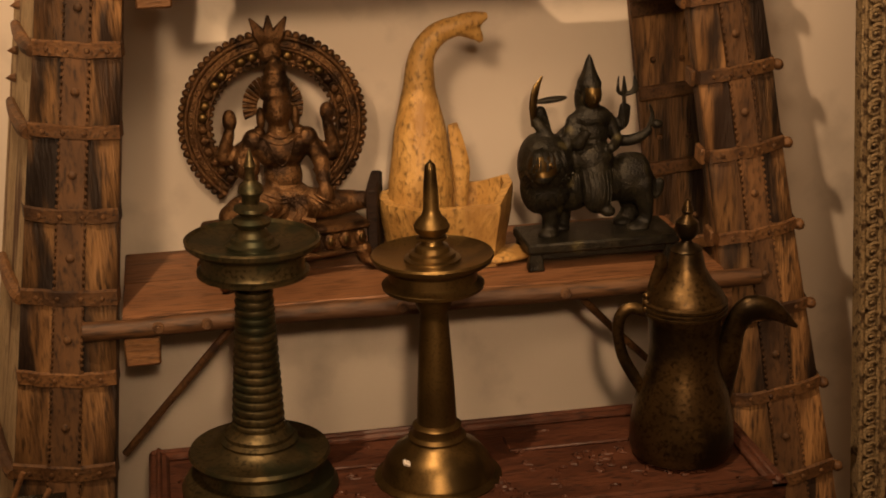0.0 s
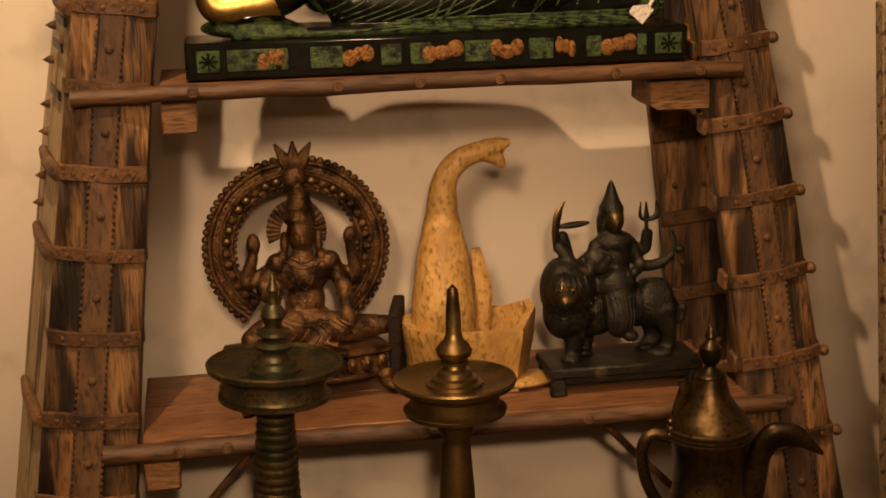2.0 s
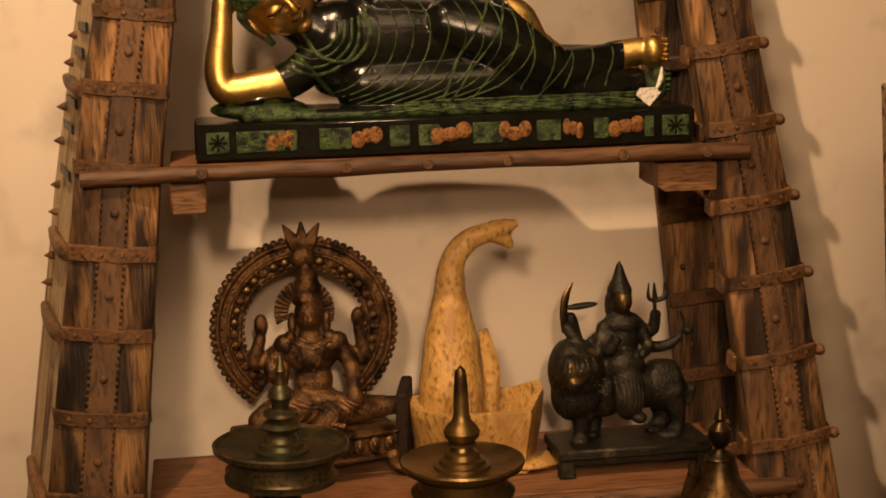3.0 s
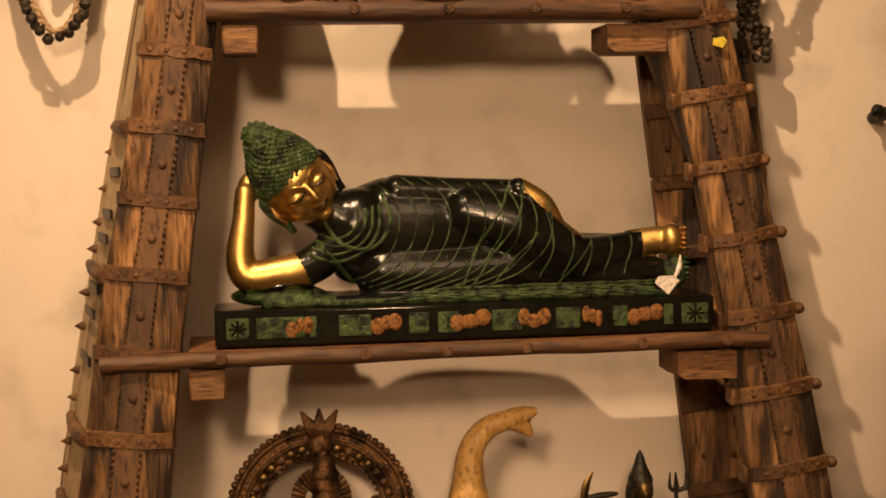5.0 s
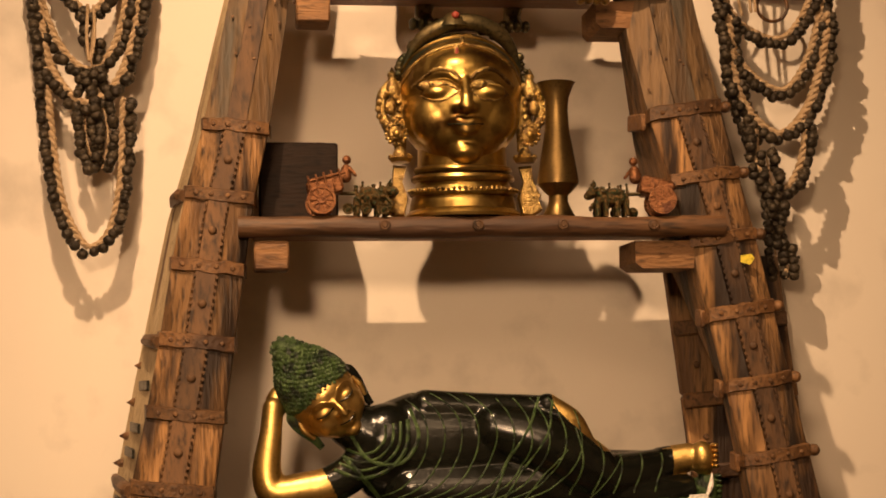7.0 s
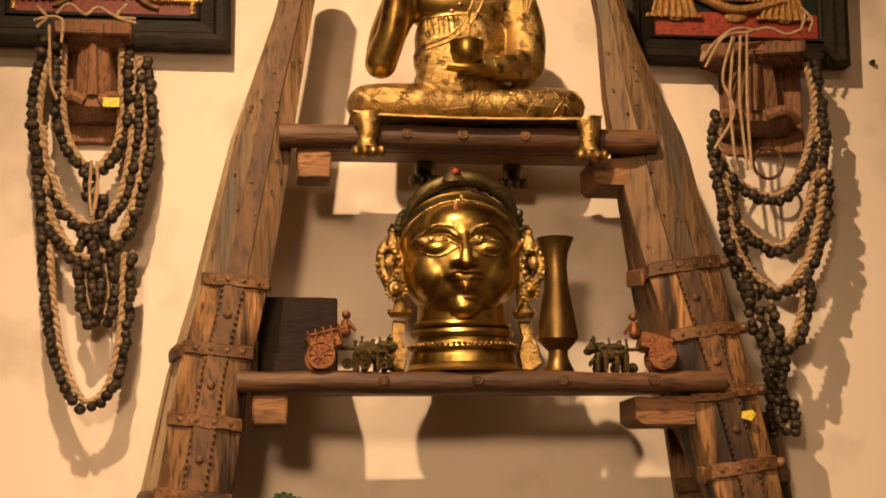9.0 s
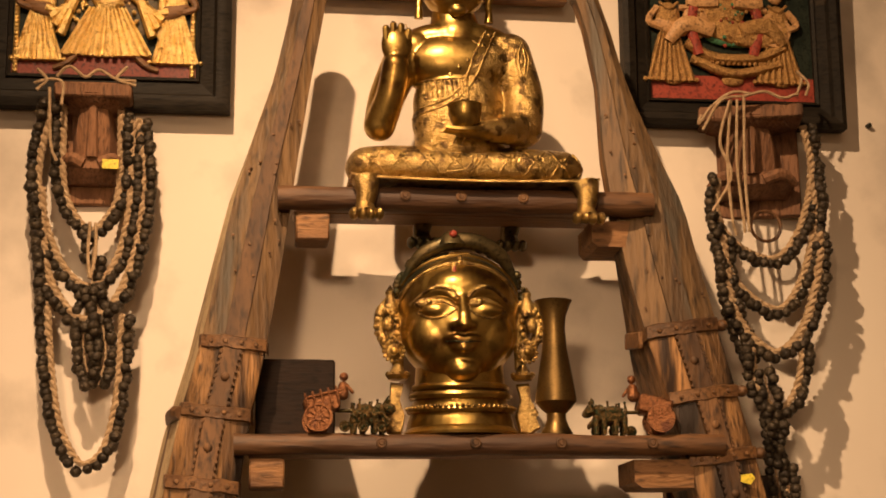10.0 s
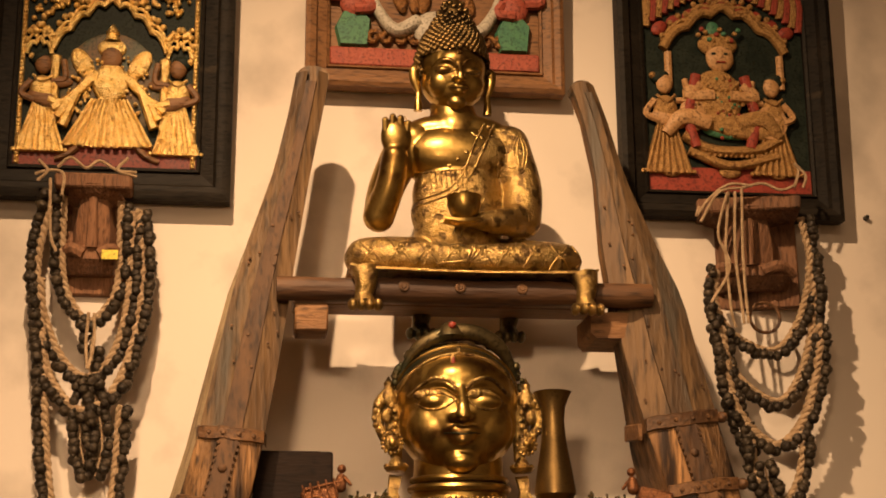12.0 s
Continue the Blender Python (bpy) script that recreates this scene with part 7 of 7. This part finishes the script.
def carved_scene(w, h):
    def strip():
        bm = bmesh.new()
        box(bm, (w / 2, -0.004, 0.017), (w, 0.010, 0.034), 0.003)
        return bm

    def figure(x, s):
        def b():
            bm = bmesh.new()
            plate(bm, ((x - 0.026, 0.034), (x + 0.024, 0.034), (x + 0.030, 0.085), (x + 0.016, 0.10), (x - 0.020, 0.10), (x - 0.034, 0.07)), -0.014, 0.0, 0, 0.1)
            ball(bm, (x, -0.008, 0.115), (0.026, 0.012, 0.026), slot=1)
            ball(bm, (x + s * 0.01, -0.008, 0.155), (0.018, 0.012, 0.022), slot=1)
            sweep(bm, smooth_path([(x - s * 0.02, -0.01, 0.125), (x - s * 0.048, -0.012, 0.13), (x - s * 0.04, -0.012, 0.155)], 4), 0.010, 8, 1)
            sweep(bm, smooth_path([(x + s * 0.02, -0.01, 0.125), (x + s * 0.03, -0.014, 0.105), (x, -0.016, 0.10)], 4), 0.010, 8, 1)
            return bm
        return b

    def beast():
        bm = bmesh.new()
        for s in (-1, 1):
            sweep(bm, smooth_path([(w * 0.5 + s * 0.03, -0.01, 0.085), (w * 0.5 + s * 0.07, -0.014, 0.065), (w * 0.5 + s * 0.10, -0.012, 0.10), (w * 0.5 + s * 0.115, -0.010, 0.15)], 5), [0.014, 0.013, 0.010, 0.003], 9)
        ball(bm, (w * 0.5, -0.010, 0.07), (0.04, 0.014, 0.035))
        return bm

    def scroll(x):
        def b():
            bm = bmesh.new()
            sweep(bm, [(x + 0.014 * (1 - k / 14) * math.cos(0.6 * k), -0.008, 0.052 + 0.014 * (1 - k / 14) * math.sin(0.6 * k)) for k in range(13)], 0.005, 7)
            return bm
        return b

    def petal(x):
        def b():
            bm = bmesh.new()
            ball(bm, (x, -0.006, 0.13), (0.012, 0.008, 0.03), (0, random.uniform(-20, 20), 0))
            return bm
        return b
    return [("painted_strip", PINK, "coral red painted strip", strip), ("side_figure", [TEAL, PINK], "coral and green figure in relief", figure(0.042, 1)), ("side_figure", [TEAL, PINK], "coral and green figure in relief", figure(w - 0.045, -1)),
            ("horned_head", SILVER, "pale grey horns in relief", beast), *[("scroll", TERRA, "", scroll(x)) for x in (0.075, 0.10, 0.125, 0.15, 0.275, 0.30)],
            *[("petal", TERRA, "", petal(x)) for x in (0.12, 0.145, 0.165, 0.24)]]


picture("relief_picture", 0.138, 0.507, 2.556, 2.85, 0.042, MIDWOOD, "painted carved wooden relief panel in a brown frame", carved_scene, 0.03, 3.0)

bm = bmesh.new()
lathe(bm, [(0, 0.012), (0.004, 0.010), (0.0045, 0)], 10, (0, 0, 0), (90, 0, 0))
solid("wall_nail", bm, BLACKMETAL, (1.095, WALL_Y, 2.315), "dark nail head in the plaster wall", "nail")


# -- carved brackets --
def bracket(name, x, z, w, tall, turn, label):
    base = thing(name, (x, WALL_Y, z), label, "bracket", group="carved brackets on the wall")
    base.rotation_euler = (0, 0, radians(turn))
    bm = bmesh.new()
    box(bm, (0, -0.005, tall / 2), (w * 0.96, 0.018, tall), 0.003)
    part("back_board", bm, BRACKET, base)
    bm = bmesh.new()
    box(bm, (0, -0.045, tall - 0.013), (w, 0.088, 0.026), 0.004)
    part("top_slab", bm, BRACKET, base)
    bm = bmesh.new()
    prof = [(0.36, 0.16, 0.030), (0.40, 0.26, 0.052), (0.42, 0.36, 0.050), (0.30, 0.40, 0.042), (0.29, 0.60, 0.050), (0.24, 0.80, 0.058), (0.42, 0.84, 0.072), (0.46, 0.90, 0.080)]
    rings = []
    for hw, zz, d in prof:
        rings.append([bm.verts.new((sx * hw * w, yy, zz * tall)) for sx, yy in ((-1, -0.012), (-0.75, -d), (-0.18, -d - 0.010), (0.18, -d - 0.010), (0.75, -d), (1, -0.012))])
    for a, b in zip(rings, rings[1:]):
        for i in range(5):
            bm.faces.new((a[i], a[i + 1], b[i + 1], b[i]))
    bm.faces.new(rings[0][::-1]), bm.faces.new(rings[-1])
    for s in (-1, 1):
        sweep(bm, smooth_path([(s * 0.10 * w, -0.06, tall * 0.30), (s * 0.28 * w, -0.058, tall * 0.35), (s * 0.42 * w, -0.04, tall * 0.27)], 4), [0.010, 0.011, 0.006], 8)
    sweep(bm, [(0, -0.060, tall * 0.36), (0, -0.066, tall * 0.82)], [0.010, 0.007], 8)
    part("corbel", bm, BRACKET, base, "carved corbel with a ridge and curled foot")
    return base


bracket("wall_bracket", -0.243, 2.138, 0.122, 0.185, 0, "weathered carved wooden wall bracket with rope tied over")
bracket("wall_bracket", 0.872, 2.140, 0.175, 0.18, -14, "wide weathered wooden bracket hung with cords and bells")


# -- garlands of bells on rope --
def twisted(bm, pts, r):
    n = len(pts)
    for s in (0, math.pi):
        sweep(bm, [p + Vector((r * 0.55 * math.cos(s + i * 1.1), r * 0.55 * math.sin(s + i * 1.1), 0)) for i, p in enumerate(pts)], r * 0.7, 6)


def even(pts, step):
    """Points at even steps along a line."""
    p = [Vector(q) for q in pts]
    out, left = [p[0]], step
    for a, b in zip(p, p[1:]):
        d = (b - a).length
        at = left
        while at <= d:
            out.append(a + (b - a) * (at / d))
            at += step
        left = at - d
    return out


bell_bm = bmesh.new()
ball(bell_bm, (0, 0, 0), 0.0088, seg=(10, 7))
lathe(bell_bm, [(0.0091, -0.001), (0.0096, 0.0), (0.0091, 0.001)], 10)
ball(bell_bm, (0, 0, 0.0095), 0.003, seg=(6, 5))
BELL_MESH = finish(bell_bm, "bell", BELL)


def garland(x, z, label, strands, cords, y0):
    base = thing("bell_garland", (x, y0, z), label, "garland", group="bell garlands on the wall")
    o = base.location
    for k, (line, thick, both) in enumerate(strands):
        y = y0 - 0.006 * (k % 4)
        pts = even(smooth_path([(p[0], y, p[1]) for p in line], 10), 0.0045)
        bm = bmesh.new()
        if thick:
            twisted(bm, [p - o for p in pts], thick)
        else:
            sweep(bm, [p - o for p in pts], 0.0015, 5)
        rope = part("rope_strand", bm, ROPE, base)
        spots = even(pts, 0.0108)
        mx = sum(p.x for p in pts) / len(pts)
        for i, p in enumerate(spots):
            a = spots[max(i - 1, 0)]
            b = spots[min(i + 1, len(spots) - 1)]
            d = (b - a).normalized()
            side = Vector((d.z, 0, -d.x))
            if (side.x * (p.x - mx) + side.z * -0.02) < 0:
                side = -side
            for s in ((1, -1) if both else (1,)):
                q = part("bell", BELL_MESH, None, rope)
                q.location = p + side * s * random.uniform(0.009, 0.013) + Vector((0, random.uniform(-0.012, 0.002), random.uniform(-0.003, 0.003))) - o
                q.rotation_euler = (random.uniform(-1, 1), random.uniform(-1, 1), random.uniform(0, 6))
                q.scale = (random.uniform(0.85, 1.15),) * 3
    for line in cords:
        bm = bmesh.new()
        sweep(bm, [p - o for p in smooth_path([(p[0], y0 - 0.03 - random.uniform(0, 0.01), p[1]) for p in line], 8)], 0.0026, 7)
        part("cord", bm, ROPE, base)
    return base


garland(-0.243, 1.714, "long garland of dark brass bells on pale rope", (
    (((-0.291, 2.293), (-0.287, 2.170), (-0.269, 2.115), (-0.241, 2.085), (-0.216, 2.106), (-0.198, 2.153), (-0.199, 2.286)), 0.006, False),
    (((-0.310, 2.290), (-0.325, 2.169), (-0.304, 2.077), (-0.274, 2.018), (-0.238, 1.994), (-0.204, 2.024), (-0.182, 2.107), (-0.178, 2.270)), 0.006, False),
    (((-0.318, 2.150), (-0.305, 2.022), (-0.272, 1.959), (-0.237, 1.940), (-0.198, 1.969), (-0.170, 2.042), (-0.157, 2.154), (-0.17, 2.27)), 0.007, False),
    (((-0.310, 2.06), (-0.304, 2.013), (-0.294, 1.896), (-0.278, 1.790), (-0.255, 1.734), (-0.233, 1.714), (-0.204, 1.742), (-0.188, 1.826), (-0.184, 1.95)), 0.006, False),
    (((-0.236, 2.085), (-0.234, 2.02), (-0.235, 1.978)), 0.003, False),
    (((-0.240, 1.985), (-0.245, 1.923), (-0.239, 1.870), (-0.222, 1.827)), 0, True),
    (((-0.232, 1.985), (-0.214, 1.924), (-0.209, 1.879), (-0.218, 1.835)), 0, True)),
    (((-0.300, 2.33), (-0.28, 2.345), (-0.255, 2.33), (-0.235, 2.343), (-0.205, 2.328), (-0.175, 2.325)), ((-0.335, 2.318), (-0.31, 2.325), (-0.29, 2.318), (-0.29, 2.28)),
     ((-0.19, 2.35), (-0.205, 2.328), (-0.175, 2.318)), ((-0.33, 2.34), (-0.315, 2.322), (-0.33, 2.305)), ((-0.31, 2.31), (-0.305, 2.22), (-0.295, 2.19)), ((-0.238, 2.09), (-0.24, 2.04), (-0.236, 2.0)), ((-0.23, 2.09), (-0.228, 2.04), (-0.235, 2.0))), 2.395)
garland(0.86, 1.65, "garland of dark bells with loose cotton cords", (
    (((0.79, 2.19), (0.784, 2.133), (0.812, 2.080), (0.879, 2.055), (0.927, 2.107), (0.955, 2.206), (0.945, 2.29)), 0.006, False),
    (((0.785, 2.12), (0.785, 2.084), (0.813, 2.008), (0.879, 1.968), (0.927, 2.029), (0.954, 2.137), (0.95, 2.20)), 0.006, False),
    (((0.787, 2.09), (0.791, 2.036), (0.805, 1.951), (0.865, 1.894), (0.921, 1.942), (0.953, 2.048), (0.955, 2.10)), 0.008, False),
    (((0.825, 1.905), (0.825, 1.875), (0.832, 1.829), (0.864, 1.799), (0.894, 1.829), (0.910, 1.885), (0.905, 1.92)), 0.006, False),
    (((0.790, 2.08), (0.795, 2.027), (0.797, 1.979), (0.813, 1.922), (0.830, 1.875)), 0, True),
    (((0.856, 1.801), (0.855, 1.736), (0.862, 1.650)), 0, True),
    (((0.865, 1.801), (0.870, 1.718), (0.874, 1.654)), 0.004, False),
    (((0.843, 1.857), (0.854, 1.791), (0.859, 1.754)), 0, True)),
    (((0.809, 2.320), (0.798, 2.216), (0.798, 2.119), (0.806, 2.085)), ((0.820, 2.320), (0.813, 2.207), (0.821, 2.090)), ((0.830, 2.322), (0.826, 2.197), (0.826, 2.090)),
     ((0.804, 2.315), (0.786, 2.245), (0.802, 2.187), (0.765, 2.123)), ((0.850, 2.330), (0.809, 2.330), (0.774, 2.305), (0.750, 2.274), (0.755, 2.29)), ((0.84, 2.328), (0.79, 2.315), (0.755, 2.262)),
     ((0.83, 2.325), (0.87, 2.336), (0.90, 2.325), (0.925, 2.333)), ((0.93, 2.37), (0.945, 2.35), (0.94, 2.33)), ((0.925, 2.33), (0.935, 2.36), (0.93, 2.375))), 2.375)

# a small ring below the wide bracket
bm = bmesh.new()
sweep(bm, [(0.026 * math.cos(a), 0.0, 0.026 * math.sin(a)) for a in (2 * math.pi * i / 32 for i in range(33))], 0.003, 8)
solid("iron_ring", bm, IRON, (0.872, 2.385, 2.112), "thin dark iron ring hanging under the bracket", "ring")

# yellow sticker on the first bracket
bm = bmesh.new()
box(bm, (0, 0, 0), (0.026, 0.0016, 0.016), 0.0004, (0, 0, 0))
solid("sticker", bm, STICKER, (-0.212, 2.376, 2.190), "small yellow sticker on the carved bracket", "sticker", group="yellow stickers")


# ---- the carved mirror frame standing beside the rack ----
def carved_frame():
    base = thing("carved_mirror_frame", (1.118, 2.20, 0.0), "whitewashed carved wooden frame with rows of scrolls", "frame")
    base.rotation_euler = (0, radians(-3.0), 0)
    bm = bmesh.new()
    box(bm, (0.055, 0.015, 0.66), (0.11, 0.03, 1.32), 0.003)
    part("frame_board", bm, BONE, base)
    for x in (0.004, 0.034, 0.046):
        bm = bmesh.new()
        sweep(bm, [(x, -0.002, 0.01), (x, -0.002, 1.31)], 0.004, 8)
        part("bead", bm, BONE, base)
    bm = bmesh.new()
    sweep(bm, [(0.011 * (1 - k / 15) * math.cos(0.62 * k + 1.2), -0.003, 0.012 * (1 - k / 15) * math.sin(0.62 * k + 1.2)) for k in range(13)], 0.0032, 7)
    sweep(bm, smooth_path([(-0.010, -0.002, 0.010), (0.004, -0.004, 0.018), (0.013, -0.002, 0.012)], 3), [0.002, 0.004, 0.002], 6)
    me = finish(bm, "scroll", BONE)
    for i in range(43):
        ob = part("scroll", me, None, base, at=(0.019, -0.001, 0.02 + 0.030 * i))
    bm = bmesh.new()
    for i in range(32):
        ball(bm, (0.062 + 0.008 * math.sin(i), -0.002, 0.03 + 0.04 * i), (0.010, 0.006, 0.016), (0, 35 * (-1) ** i, 0), seg=(8, 6))
    part("leaf_row", bm, CHEST, base, "dark carved leaf row")


carved_frame()

# a dark iron hook on the wall
bm = bmesh.new()
sweep(bm, smooth_path([(0, 0, 0.0), (0.0, -0.03, 0.004), (-0.012, -0.045, 0.012), (-0.02, -0.045, 0.002)], 5), [0.010, 0.012, 0.010, 0.004], 10)
ball(bm, (0.006, -0.03, 0.006), (0.016, 0.012, 0.012))
solid("iron_hook", bm, BLACKMETAL, (1.105, WALL_Y, 1.565), "dark iron hook fixed to the plaster wall", "hook")
